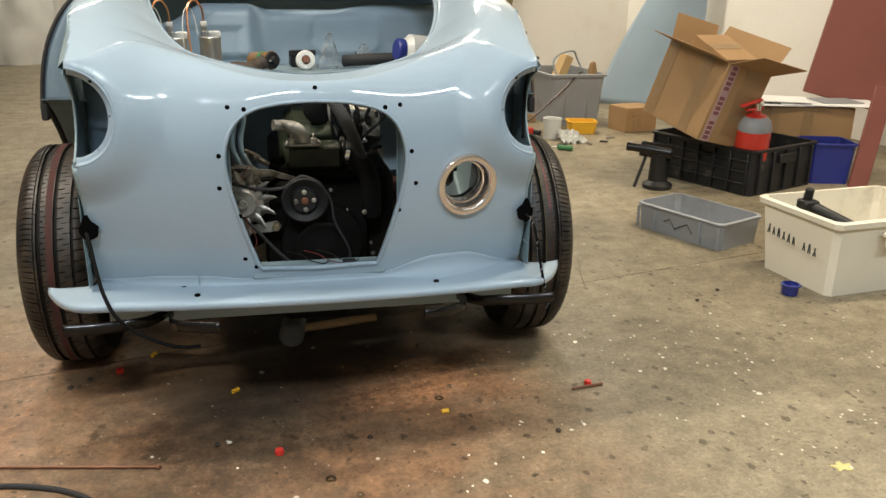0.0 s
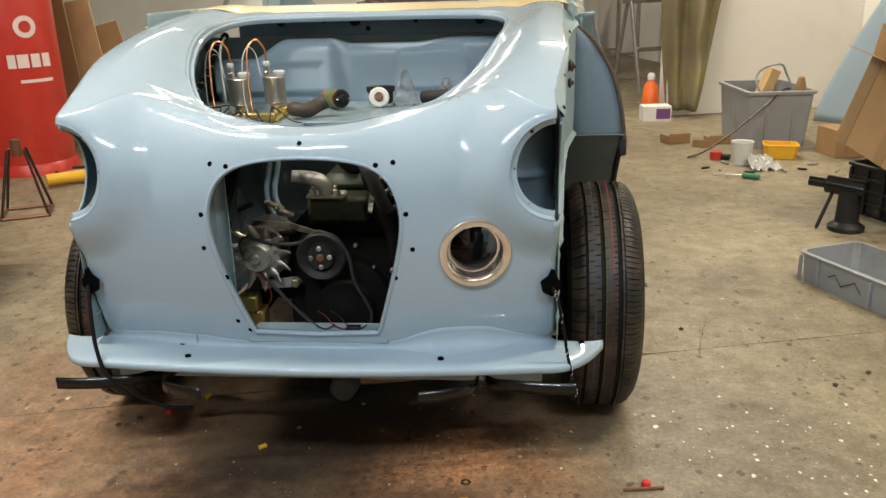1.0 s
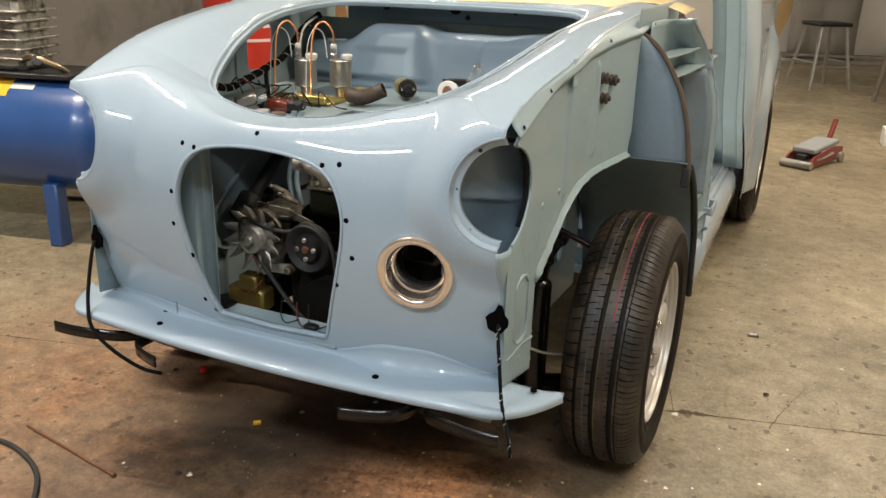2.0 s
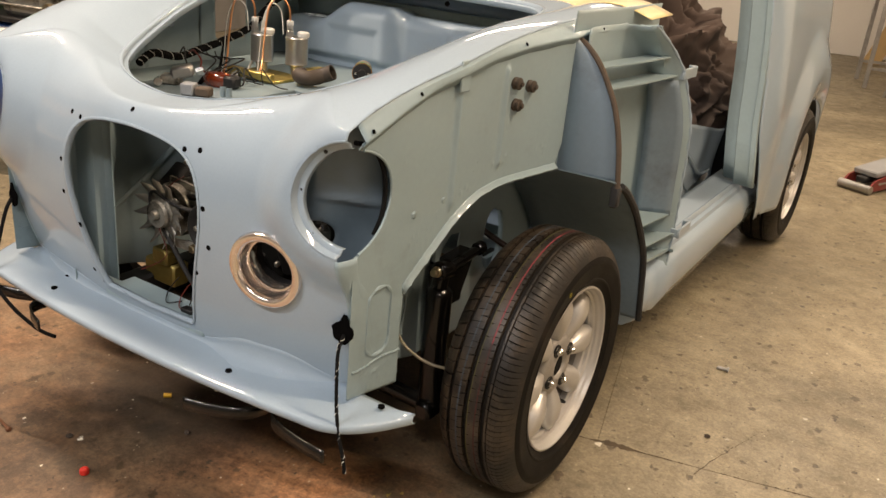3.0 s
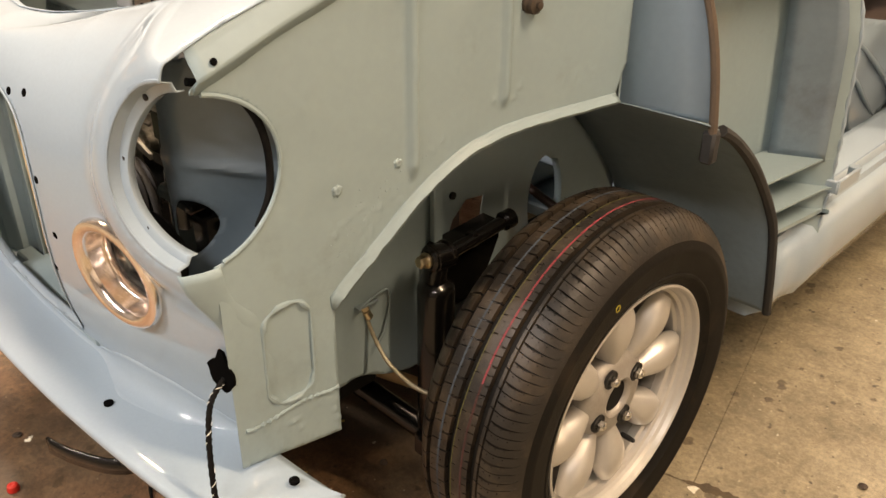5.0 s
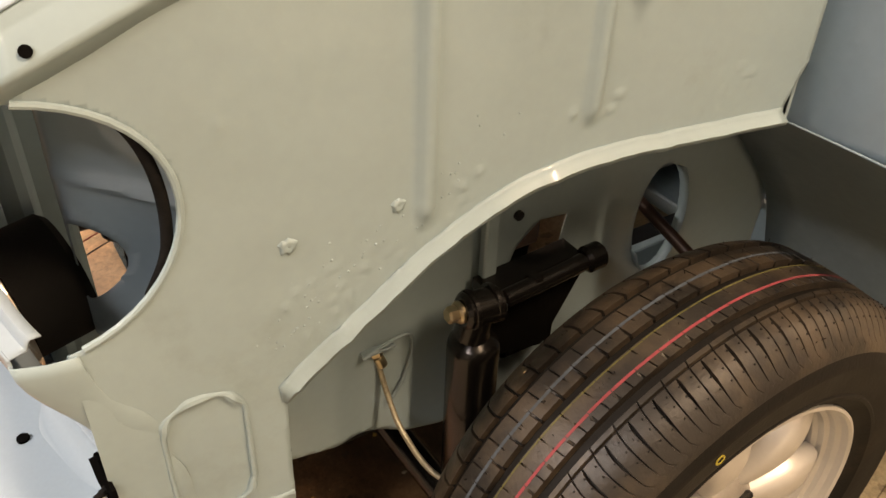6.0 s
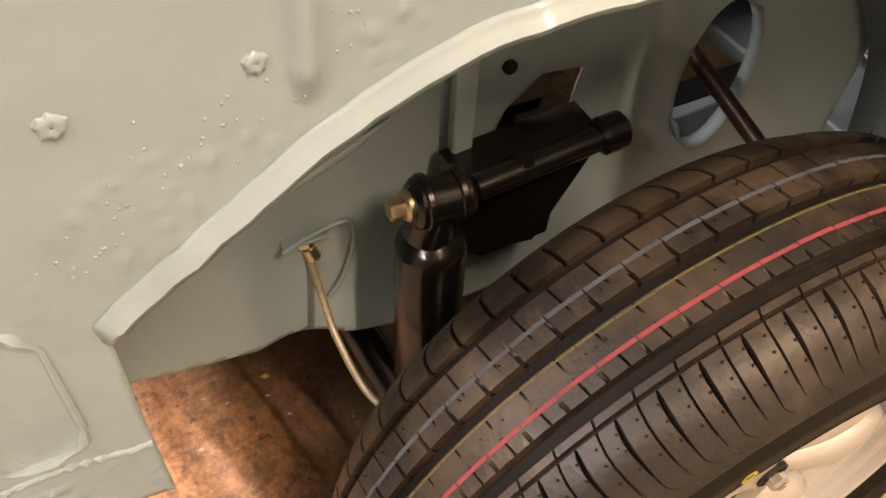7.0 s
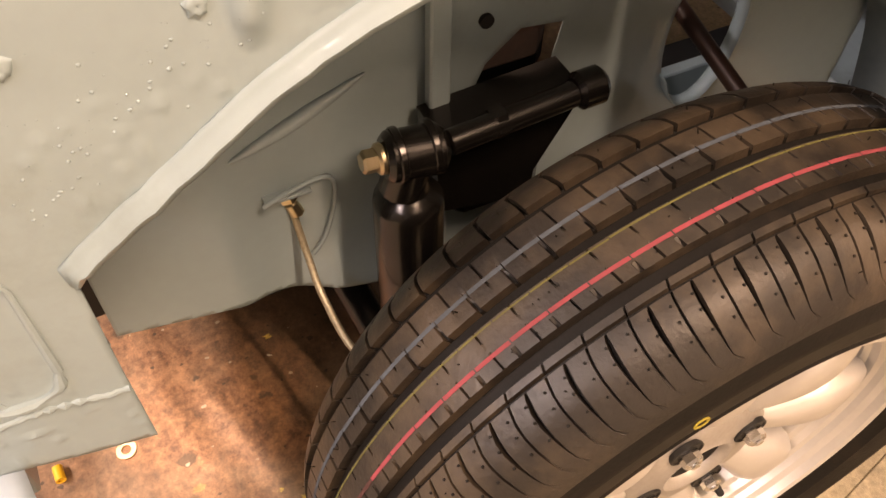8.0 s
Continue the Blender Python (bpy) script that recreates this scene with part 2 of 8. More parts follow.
    col = blend(zone, col, blend(band(noise_at(40, 10, 0.82, 17), 0.40, 0.60), (0.11, 0.050, 0.024), (0.36, 0.18, 0.088)))
    # oil patches; the first spot paints in the dark shade under the nose
    oil_shade = calc("MAXIMUM", spot(-0.20, 0.26, 0.30, 0.12, 0.25), calc("MULTIPLY", calc("MAXIMUM", spot(-0.29, 0.08, 0.17, 0.15, 0.2), spot(-0.50, 0.23, 0.10, 0.12, 0.2)), band(noise_at(24, 9, 0.75, 5), 0.36, 0.60, 0.25, 0.95)))
    oil_shade = calc("MAXIMUM", oil_shade, calc("MULTIPLY", spot(0.35, -0.05, 0.30, 0.2, 0.4), band(noise_at(7, 8, 0.7, 15), 0.45, 0.65, 0, 0.4)))
    # dark spot painted for the car's shadow behind the nose
    oil_shade = calc("MAXIMUM", oil_shade, spot(0.02, 0.62, 0.34, 0.12, 0.2))
    oil_shade = calc("MAXIMUM", oil_shade, calc("MULTIPLY", spot(-0.27, 0.0, 0.30, 0.2, 0.35), band(noise_at(11, 9, 0.75, 91), 0.36, 0.58, 0.25, 0.85)))
    col = blend(calc("MULTIPLY", oil_shade, 0.85), col, (0.028, 0.021, 0.015))
    dots = band(noise_at(26, 5, 0.5, 11), 0.67, 0.71)
    col = blend(calc("MULTIPLY", dots, 0.85), col, (0.045, 0.035, 0.025))

    # pale flecks, thick where paint was sprayed
    def flecks(scale, size, shift, share, hue=0):
        v = nt.nodes.new("ShaderNodeTexVoronoi")
        v.inputs["Scale"].default_value = scale
        mp = nt.nodes.new("ShaderNodeVectorMath")
        mp.operation = "MULTIPLY_ADD"
        mp.inputs[1].default_value, mp.inputs[2].default_value = (1, 0.75, 1), (shift, shift, 0)
        L(pos, mp.inputs[0])
        L(mp.outputs[0], v.inputs["Vector"])
        sep = nt.nodes.new("ShaderNodeSeparateColor")
        L(v.outputs["Color"], sep.inputs[0])
        reach = band(sep.outputs[1], 0.0, 1.0, size * 0.35, size)
        rough = calc("ADD", v.outputs["Distance"], calc("MULTIPLY", calc("SUBTRACT", noise_at(scale * 3.5, 4, 0.6, shift), 0.5), 0.45))
        near = band(calc("SUBTRACT", rough, reach), 0.02, -0.02)
        return calc("MULTIPLY", near, band(calc("SUBTRACT", calc("ADD", sep.outputs[0], share), 1.0), 0.0, 0.02))

    sprayed = calc("ADD", calc("MULTIPLY", calc("MULTIPLY", spot(1.10, -0.25, 0.80, 0.6), band(noise_at(2.6, 5, 0.6, 41), 0.46, 0.64)), 0.36), 0.018)
    fl = calc("MAXIMUM", flecks(27, 0.21, 0.3, sprayed), flecks(58, 0.24, 4.1, sprayed))
    col = blend(fl, col, (0.70, 0.65, 0.54))
    col = blend(flecks(48, 0.26, 7.7, calc("MULTIPLY", spot(0.27, 0.20, 0.3, 0.15), 0.06)), col, (0.56, 0.40, 0.10))
    # brown smears and trodden dirt, thumbnail to palm size
    trodden = band(noise_at(2.3, 5, 0.6, 83), 0.34, 0.60, 0.14, 0.50)
    col = blend(calc("MULTIPLY", flecks(15, 0.20, 2.2, trodden), 0.75), col, (0.070, 0.047, 0.026))
    col = blend(calc("MULTIPLY", flecks(24, 0.26, 5.9, trodden), 0.75), col, (0.060, 0.040, 0.022))
    # small pits and crumbs
    pits = calc("MULTIPLY", band(noise_at(3.1, 5, 0.6, 51), 0.40, 0.60), 0.30)
    col = blend(calc("MULTIPLY", calc("MAXIMUM", flecks(36, 0.15, 9.2, pits), flecks(80, 0.22, 12.4, pits)), 0.85), col, (0.045, 0.032, 0.020))
    col = blend(calc("MULTIPLY", flecks(105, 0.26, 15.3, 0.05), 0.6), col, (0.52, 0.46, 0.34))
    grain = calc("MULTIPLY", band(noise_at(95, 10, 0.85, 61), 0.36, 0.64, 0.66, 1.34), band(noise_at(14, 10, 0.8, 71), 0.34, 0.66, 0.68, 1.32))
    sc = nt.nodes.new("ShaderNodeVectorMath")
    sc.operation = "SCALE"
    L(col, sc.inputs[0])
    L(grain, sc.inputs["Scale"])
    col = sc.outputs[0]
    L(col, b.inputs["Base Color"])
    L(band(mid, 0.3, 0.7, 0.36, 0.64), b.inputs["Roughness"])
    bp = nt.nodes.new("ShaderNodeBump")
    bp.inputs["Strength"].default_value, bp.inputs["Distance"].default_value = 0.35, 0.003
    L(calc("ADD", calc("MULTIPLY", fine, 0.5), mid), bp.inputs["Height"])
    L(bp.outputs[0], b.inputs["Normal"])
    return m


concrete_mat = concrete()


# ---- mesh helpers ----
class Geo:
    """Gathers vertices and faces for one mesh."""

    def __init__(self):
        self.v, self.f = [], []

    def put(self, verts, faces, m=None):
        k = len(self.v)
        self.v += [tuple(m @ Vector(p)) if m else tuple(p) for p in verts]
        self.f += [tuple(i + k for i in q) for q in faces]
        return self

    def box(self, lo, hi, c=0.004, m=None):
        """A box with chamfered edges."""
        lo, hi = Vector(lo), Vector(hi)
        c = min([c] + [0.45 * (hi[i] - lo[i]) for i in range(3)])
        verts, ids = [], {}
        for s in [(a, b, d) for a in (0, 1) for b in (0, 1) for d in (0, 1)]:
            for ax in range(3):
                p = [(hi if s[i] else lo)[i] + (0 if i == ax else (-c if s[i] else c)) for i in range(3)]
                ids[s, ax] = len(verts)
                verts.append(p)
        faces = []
        mid = (lo + hi) / 2

        def face(idx):
            p = [Vector(verts[i]) for i in idx]
            n = (p[1] - p[0]).cross(p[2] - p[0])
            q = sum(p, Vector()) / len(p) - mid
            faces.append(tuple(idx if n.dot(q) > 0 else idx[::-1]))

        for ax in range(3):
            a, b = [i for i in range(3) if i != ax]
            for side in (0, 1):
                loop = []
                for u, w in ((0, 0), (1, 0), (1, 1), (0, 1)):
                    s = [0, 0, 0]
                    s[ax], s[a], s[b] = side, u, w
                    loop.append(ids[tuple(s), ax])
                face(loop)
            for u in (0, 1):
                for w in (0, 1):
                    s0, s1 = [0, 0, 0], [0, 0, 0]
                    s0[a] = s1[a] = u
                    s0[b] = s1[b] = w
                    s1[ax] = 1
                    face([ids[tuple(s0), a], ids[tuple(s1), a], ids[tuple(s1), b], ids[tuple(s0), b]])
        for s in [(a, b, d) for a in (0, 1) for b in (0, 1) for d in (0, 1)]:
            face([ids[s, 0], ids[s, 1], ids[s, 2]])
        return self.put(verts, faces, m)

    def lathe(self, prof, n=32, m=None, close=False):
        """Turns (radius, height) pairs about z."""
        verts, faces = [], []
        for r, z in prof:
            for i in range(n):
                a = 2 * math.pi * i / n
                verts.append((r * math.cos(a), r * math.sin(a), z))
        k = len(prof)
        for j in range(k if close else k - 1):
            for i in range(n):
                a, b = j * n + i, j * n + (i + 1) % n
                c, d = ((j + 1) % k) * n + (i + 1) % n, ((j + 1) % k) * n + i
                faces.append((a, b, c, d))
        if not close:
            if prof[0][0] > 1e-6:
                faces.append(tuple(range(n))[::-1])
            if prof[-1][0] > 1e-6:
                faces.append(tuple((k - 1) * n + i for i in range(n)))
        return self.put(verts, faces, m)

    def cyl(self, a, b, r, n=20, c=0.002, r2=None):
        """A rod from a to b with chamfered ends."""
        a, b = Vector(a), Vector(b)
        h = (b - a).length
        r2 = r if r2 is None else r2
        c = min(c, 0.4 * h, 0.6 * r, 0.6 * r2)
        m = Matrix.Translation(a) @ (b - a).to_track_quat("Z", "Y").to_matrix().to_4x4()
        return self.lathe([(r - c, 0), (r, c), (r2, h - c), (r2 - c, h)], n, m)

    def tube(self, pts, r, n=8, ends=True):
        """A round section swept along points; r may be one radius or one for each point."""
        pts = [Vector(p) for p in pts]
        rs = r if isinstance(r, (list, tuple)) else [r] * len(pts)
        up, rings = None, []
        for i, p in enumerate(pts):
            t = (pts[min(i + 1, len(pts) - 1)] - pts[max(i - 1, 0)]).normalized()
            if up is None:
                up = t.orthogonal().normalized()
            up = (up - t * up.dot(t)).normalized()
            side = t.cross(up)
            rings.append([p + (up * math.cos(a) + side * math.sin(a)) * rs[i] for a in [2 * math.pi * j / n for j in range(n)]])
        verts = [q for ring in rings for q in ring]
        faces = [(i * n + j, i * n + (j + 1) % n, (i + 1) * n + (j + 1) % n, (i + 1) * n + j) for i in range(len(pts) - 1) for j in range(n)]
        if ends:
            faces += [tuple(range(n))[::-1], tuple((len(pts) - 1) * n + j for j in range(n))]
        return self.put(verts, faces)

    def strip(self, rows, closed=False):
        """A sheet through rows of points of equal length."""
        n = len(rows[0])
        verts = [p for row in rows for p in row]
        faces = [(i * n + j, i * n + (j + 1) % n, (i + 1) * n + (j + 1) % n, (i + 1) * n + j) for i in range(len(rows) - 1) for j in range(n if closed else n - 1)]
        return self.put(verts, faces)

    def slab(self, poly, lo, hi, m=None):
        """A flat polygon (x, y) pulled up from lo to hi."""
        n = len(poly)
        verts = [(x, y, lo) for x, y in poly] + [(x, y, hi) for x, y in poly]
        faces = [tuple(range(n))[::-1], tuple(range(n, 2 * n))] + [(i, (i + 1) % n, n + (i + 1) % n, n + i) for i in range(n)]
        return self.put(verts, faces, m)

    def mirror(self):
        g = Geo()
        g.v = [(-x, y, z) for x, y, z in self.v]
        g.f = [q[::-1] for q in self.f]
        return g

    def mesh(self, name, material, sharp=38):
        me = bpy.data.meshes.new(name)
        me.from_pydata(self.v, [], self.f)
        me.materials.append(material)
        me.polygons.foreach_set("use_smooth", [True] * len(me.polygons))
        me.update()
        me.set_sharp_from_angle(angle=radians(sharp))
        return me


def part(name, geo, material, parent, label="", thick=0.0, sharp=38, kind=""):
    """One mesh as a part of a thing or of a part."""
    ob = new(name, geo if isinstance(geo, bpy.types.Mesh) else geo.mesh(name, material, sharp))
    ob.parent = parent
    if thick:
        s = ob.modifiers.new("sheet", "SOLIDIFY")
        s.thickness, s.offset = thick, 0
    tagged(ob, label, kind=kind)
    return ob


def thing(name, label, category, at=None, group="", kind=""):
    """An Empty that carries a thing's parts."""
    ob = new(name)
    ob.empty_display_size = 0.1
    if at is not None:
        ob.matrix_world = at
    return tagged(ob, label, category, group, kind)


def solo(name, geo, material, label, category, at=None, group="", kind="", sharp=38, thick=0.0):
    """A thing of a single mesh."""
    ob = part(name, geo, material, None, sharp=sharp, thick=thick)
    if at is not None:
        ob.matrix_world = at
    return tagged(ob, label, category, group, kind)


def smooth_loop(pts, per=10, closed=True):
    """Catmull-Rom through 2D or 3D points."""
    p = [np.array(q, float) for q in pts]
    n, out = len(p), []
    for i in range(n if closed else n - 1):
        g = lambda k: p[k % n] if closed else p[min(max(k, 0), n - 1)]
        a, b, c, d = g(i - 1), g(i), g(i + 1), g(i + 2)
        for j in range(per):
            t = j / per
            out.append(0.5 * (2 * b + (c - a) * t + (2 * a - 5 * b + 4 * c - d) * t * t + (3 * b - a - 3 * c + d) * t ** 3))
    if not closed:
        out.append(p[-1])
    return [tuple(float(w) for w in q) for q in out]


def inside_and_nearest(P, poly):
    """For points P (n, 2) and a closed polygon: which lie inside, and the nearest points of the outline."""
    A = np.array(poly)
    B = np.roll(A, -1, 0)
    inside = np.zeros(len(P), bool)
    best = np.full(len(P), 1e9)
    near = P.copy()
    for (ax, ay), (bx, by) in zip(A, B):
        if ay != by:
            cross = ((P[:, 1] > ay) != (P[:, 1] > by)) & (P[:, 0] < (bx - ax) * (P[:, 1] - ay) / (by - ay) + ax)
            inside ^= cross
        e = np.array((bx - ax, by - ay))
        t = np.clip(((P - (ax, ay)) @ e) / max(e @ e, 1e-12), 0, 1)
        q = np.array((ax, ay)) + t[:, None] * e
        d = np.hypot(*(P - q).T)
        w = d < best
        best[w], near[w] = d[w], q[w]
    return inside, near, best


def trimmed(U, V, place, keep=None, holes=(), cell=0.006):
    """A sheet over the grid U x V, cut to the polygon keep and by holes, its rim drawn onto the outlines. place(u, v) gives arrays x, y, z."""
    uu, vv = np.meshgrid(U, V)
    P = np.stack((uu.ravel(), vv.ravel()), 1)
    nu, nv = len(U), len(V)
    loops = [(h, False) for h in holes] + ([(keep, True)] if keep else [])
    state = []
    for poly, want in loops:
        ins, near, d = inside_and_nearest(P, poly)
        snap = d < 0.74 * cell
        P[snap] = near[snap]
    i, j = np.meshgrid(np.arange(nu - 1), np.arange(nv - 1))
    a = (j * nu + i).ravel()
    quads = np.stack((a, a + 1, a + nu + 1, a + nu), 1)
    mid = P[quads].mean(1)
    ok = np.ones(len(quads), bool)
    for poly, want in loops:
        ins, _, _ = inside_and_nearest(mid, poly)
        ok &= ins == want
    quads = quads[ok]
    used = np.unique(quads)
    back = np.full(len(P), -1)
    back[used] = np.arange(len(used))
    x, y, z = place(P[used, 0], P[used, 1])
    g = Geo()
    g.v = [tuple(map(float, q)) for q in np.stack((x, y, z), 1)]
    g.f = [tuple(int(k) for k in q) for q in back[quads]]
    return g


def bump_at(d, w):
    """A round hump of half-width w at distance d."""
    t = np.clip(1 - (d / w) ** 2, 0, 1)
    return t * t


def ease(a, b, t):
    t = np.clip((t - a) / (b - a), 0, 1)
    return t * t * (3 - 2 * t)


# ---- the car: a small old saloon, stripped of its outer wings, bonnet and doors ----
car = thing("car", "light blue old saloon under restoration, outer wings, bonnet and doors removed", "car")


def soft(t, k=0.04):
    return k * np.log1p(np.exp(np.clip(t / k, -30, 30)))


def rim_x(y):
    """Half-width of the bonnet opening, softened at its front."""
    return np.interp(y, (0.05, 0.11, 0.14, 0.20, 0.345, 0.48, 0.60, 0.76, 0.895), (0.12, 0.135, 0.18, 0.255, 0.322, 0.362, 0.385, 0.405, 0.412))


def crown_z(y):
    """Height of the wing's crown, near its cut outer edge."""
    y = np.asarray(y, float)
    return 0.857 + 0.205 * (1 - np.exp(-np.clip(y, -0.05, 2) / 0.42))


def top_z(x, y):
    """Height of the bonnet surround and the wing crowns."""
    a, y = np.abs(x), np.asarray(y, float)
    z = 0.822 + 0.335 * soft(y - 0.1) - 0.22 * soft(y - 0.55)
    r = rim_x(y)
    d = (a - r) / (0.47 - np.minimum(r, 0.38))
    d = np.minimum(soft(d, 0.07 + 0.13 * ease(0.36, 0.12, y)), 1.0)
    return z + (crown_z(y) - z) * (0.72 * np.sin(d * math.pi / 2) + 0.28 * d * d * (3 - 2 * d)) - 1.5 * np.clip(a - 0.46, 0, 1) ** 2



def face_y(x, z):
    """Depth of the nose."""
    a = np.abs(x)
    y = -0.021 + 0.33 * np.clip(a - 0.04, 0, 1) ** 2 + 0.7 * np.clip(0.66 - z, 0, 1) ** 2
    return y - 0.034 * ease(0.20, 0.105, np.hypot(a - 0.50, z - 0.757))


Z0, W1 = 0.66, 0.91


def shoulder(x):
    a = 0.045 + 0.085 * ease(0.04, 0.30, np.abs(x)) - 0.112 * ease(0.33, 0.495, np.abs(x))
    ys = face_y(x, np.full_like(x, 0.84)) + a
    for _ in range(3):
        zt = top_z(x, ys)
        ys = face_y(x, zt) + a
    return a, ys, zt


def nose(x, w):
    """The nose over x and the way w up the face, round the shoulder and back."""
    x, w = np.asarray(x, float), np.asarray(w, float)
    a, ys, zt = shoulder(x)
    th = np.clip((w - Z0) / (W1 - Z0), 0, 1) * math.pi / 2
    zr = np.where(w < Z0, w, Z0 + (zt - Z0) * np.sin(th))
    yr = face_y(x, zr) + np.where(w < Z0, 0, a * (1 - np.cos(th)))
    yt = ys + (w - W1)
    on_top = w > W1
    return x, np.where(on_top, yt, yr), np.where(on_top, top_z(x, yt), zr)


def w_of_z(x, z):
    x, z = np.asarray(x, float), np.asarray(z, float)
    _, _, zt = shoulder(x)
    s = np.clip((z - Z0) / (zt - Z0), 0, 0.9999)
    return np.where(z < Z0, z, Z0 + (W1 - Z0) * np.arcsin(s) * 2 / math.pi)


def w_of_y(x, y):
    x = np.asarray(x, float)
    return W1 + np.asarray(y, float) - shoulder(x)[1]


def both(half):
    """A closed outline from its x >= 0 half, which runs from the middle to the middle."""
    return list(half) + [(-x, v) for x, v in half[::-1] if x > 1e-6]


GRILLE = both(smooth_loop([(0, 0.786), (0.07, 0.782), (0.13, 0.768), (0.168, 0.740), (0.188, 0.694), (0.190, 0.645), (0.178, 0.580), (0.155, 0.495), (0.134, 0.425)], 6, False) + [(0.128, 0.414), (0, 0.410)])
BONNET = both(smooth_loop([(0, 0.090), (0.10, 0.102), (0.182, 0.134), (0.258, 0.205), (0.328, 0.345), (0.368, 0.48), (0.393, 0.62), (0.405, 0.74), (0.402, 0.83), (0.378, 0.900), (0.31, 0.938), (0.16, 0.950), (0, 0.952)], 7, False))
BONNET = [(x - 0.010, y) for x, y in BONNET]
FOG = (0.334, 0.594)
LAMP = (0.500, 0.757, 0.097)


def edge_x(y):
    return 0.490 + 0.035 * ease(0.05, 0.35, np.asarray(y, float)) + 0.02 * ease(0.4, 0.95, np.asarray(y, float))


def circle2(cx, cy, r, n=40):
    return [(cx + r * math.cos(2 * math.pi * i / n), cy + r * math.sin(2 * math.pi * i / n)) for i in range(n)]


def to_w(poly, f):
    p = np.array(poly)
    return [tuple(q) for q in np.stack((p[:, 0], f(p[:, 0], p[:, 1])), 1)]


side = [(0.490, 0.375), (0.490, 0.50), (0.490, 0.66), (0.490, 0.80), (0.490, W1)]
for yy in np.linspace(0.08, 0.985, 16):
    side.append((float(edge_x(yy)), float(w_of_y(edge_x(yy), yy))))
keep = side + [(x, float(w_of_y(x, 0.985))) for x in (0.3, 0.1, -0.1, -0.3)] + [(-x, w) for x, w in side[::-1]]
front = trimmed(
    np.linspace(-0.57, 0.57, 200), np.linspace(0.37, 1.86, 261), nose, keep,
    [to_w(GRILLE, w_of_z), to_w(BONNET, w_of_y), circle2(*FOG, 0.060), to_w(circle2(*LAMP), w_of_z), to_w([(-x, z) for x, z in circle2(*LAMP)], w_of_z)], 0.0057)
front_panel = part("front_panel", front, paint, car, "glossy light blue nose panel with grille, lamp and bonnet openings", thick=0.0014, sharp=50)


def offset2(loop, d):
    """Moves a closed outline inwards."""
    p = np.array(loop)
    t = np.roll(p, -1, 0) - np.roll(p, 1, 0)
    n = np.stack((-t[:, 1], t[:, 0]), 1)
    n /= np.linalg.norm(n, axis=1)[:, None] + 1e-9
    area = np.sum(p[:, 0] * np.roll(p[:, 1], -1) - np.roll(p[:, 0], -1) * p[:, 1])
    return p + n * d * (1 if area > 0 else -1)


def top_row(loop, d, dz):
    p = offset2(loop, d)
    base = np.array(loop)
    z = top_z(base[:, 0], base[:, 1]) + dz
    return [tuple(q) for q in np.stack((p[:, 0], p[:, 1], z), 1)]


lip = Geo().strip([top_row(BONNET, d, z) for d, z in ((-0.005, 0.0016), (0.000, 0.0010), (0.003, -0.002), (0.004, -0.008), (0.012, -0.010), (0.013, -0.022))], True)
part("bonnet_gutter", lip, paint, front_panel, thick=0.0012)


def face_row(loop, d, dy):
    p = offset2(loop, d)
    base = np.array(loop)
    _, y, _ = nose(base[:, 0], w_of_z(base[:, 0], base[:, 1]))
    return [tuple(q) for q in np.stack((p[:, 0], y + dy, p[:, 1]), 1)]


lip = Geo().strip([face_row(GRILLE, d, y) for d, y in ((-0.006, -0.0012), (-0.001, -0.001), (0.0015, 0.002), (0.002, 0.006), (0.002, 0.010))], True)
part("grille_lip", lip, paint, front_panel, thick=0.0012)


def lamp_ring(sx):
    g, rows = Geo(), []
    for r, dy in ((0.1005, -0.0012), (0.098, 0.0), (0.0962, 0.006), (0.0945, 0.012), (0.0870, 0.0145), (0.0855, 0.016), (0.0852, 0.023)):
        row = []
        for a in np.linspace(radians(97), radians(263), 48):
            x, z = LAMP[0] + r * math.cos(a), LAMP[1] + r * math.sin(a)
            xs, zs = LAMP[0] + 0.0975 * math.cos(a), LAMP[1] + 0.0975 * math.sin(a)
            y = float(nose([xs], w_of_z([xs], [zs]))[1][0])
            row.append((x, y + dy, z))
        rows.append(row)
    g.strip(rows)
    return g if sx > 0 else g.mirror()


for sx in (1, -1):
    part("headlamp_flange", lamp_ring(sx), paint, front_panel, thick=0.0014)


def nose_point(x, z, out=0.0):
    """A point on the nose face, and the way out of it."""
    e = 1e-3
    p = np.array([float(q[0]) for q in nose([x], w_of_z([x], [z]))])
    px = np.array([float(q[0]) for q in nose([x + e], w_of_z([x + e], [z]))])
    pz = np.array([float(q[0]) for q in nose([x], w_of_z([x], [z + e]))])
    n = np.cross(px - p, pz - p)
    n /= np.linalg.norm(n)
    n = n if n[1] < 0 else -n
    return Vector(p + n * out), Vector(n)


# screw holes round the grille and lamps
hole_mesh = Geo().lathe([(0.0052, -0.002), (0.0052, 0.0008), (0.0, 0.0008)], 12).mesh("screw_hole", hole_black)
HOLES = [(0, 0.814), (0.147, 0.772), (-0.147, 0.772), (0.180, 0.776), (-0.180, 0.776), (0.203, 0.678), (-0.203, 0.678), (0.213, 0.606), (-0.206, 0.609), (0.176, 0.545), (-0.168, 0.545), (-0.163, 0.440), (-0.140, 0.418)]
for x, z in HOLES:
    p, n = nose_point(x, z)
    ob = part("screw_hole", hole_mesh, None, front_panel)
    ob.matrix_local = Matrix.Translation(p) @ n.to_track_quat("Z", "Y").to_matrix().to_4x4()
screw_mesh = Geo().lathe([(0.0036, -0.001), (0.0036, 0.001), (0.0026, 0.002), (0, 0.0022)], 9).mesh("lamp_screw", black_satin)
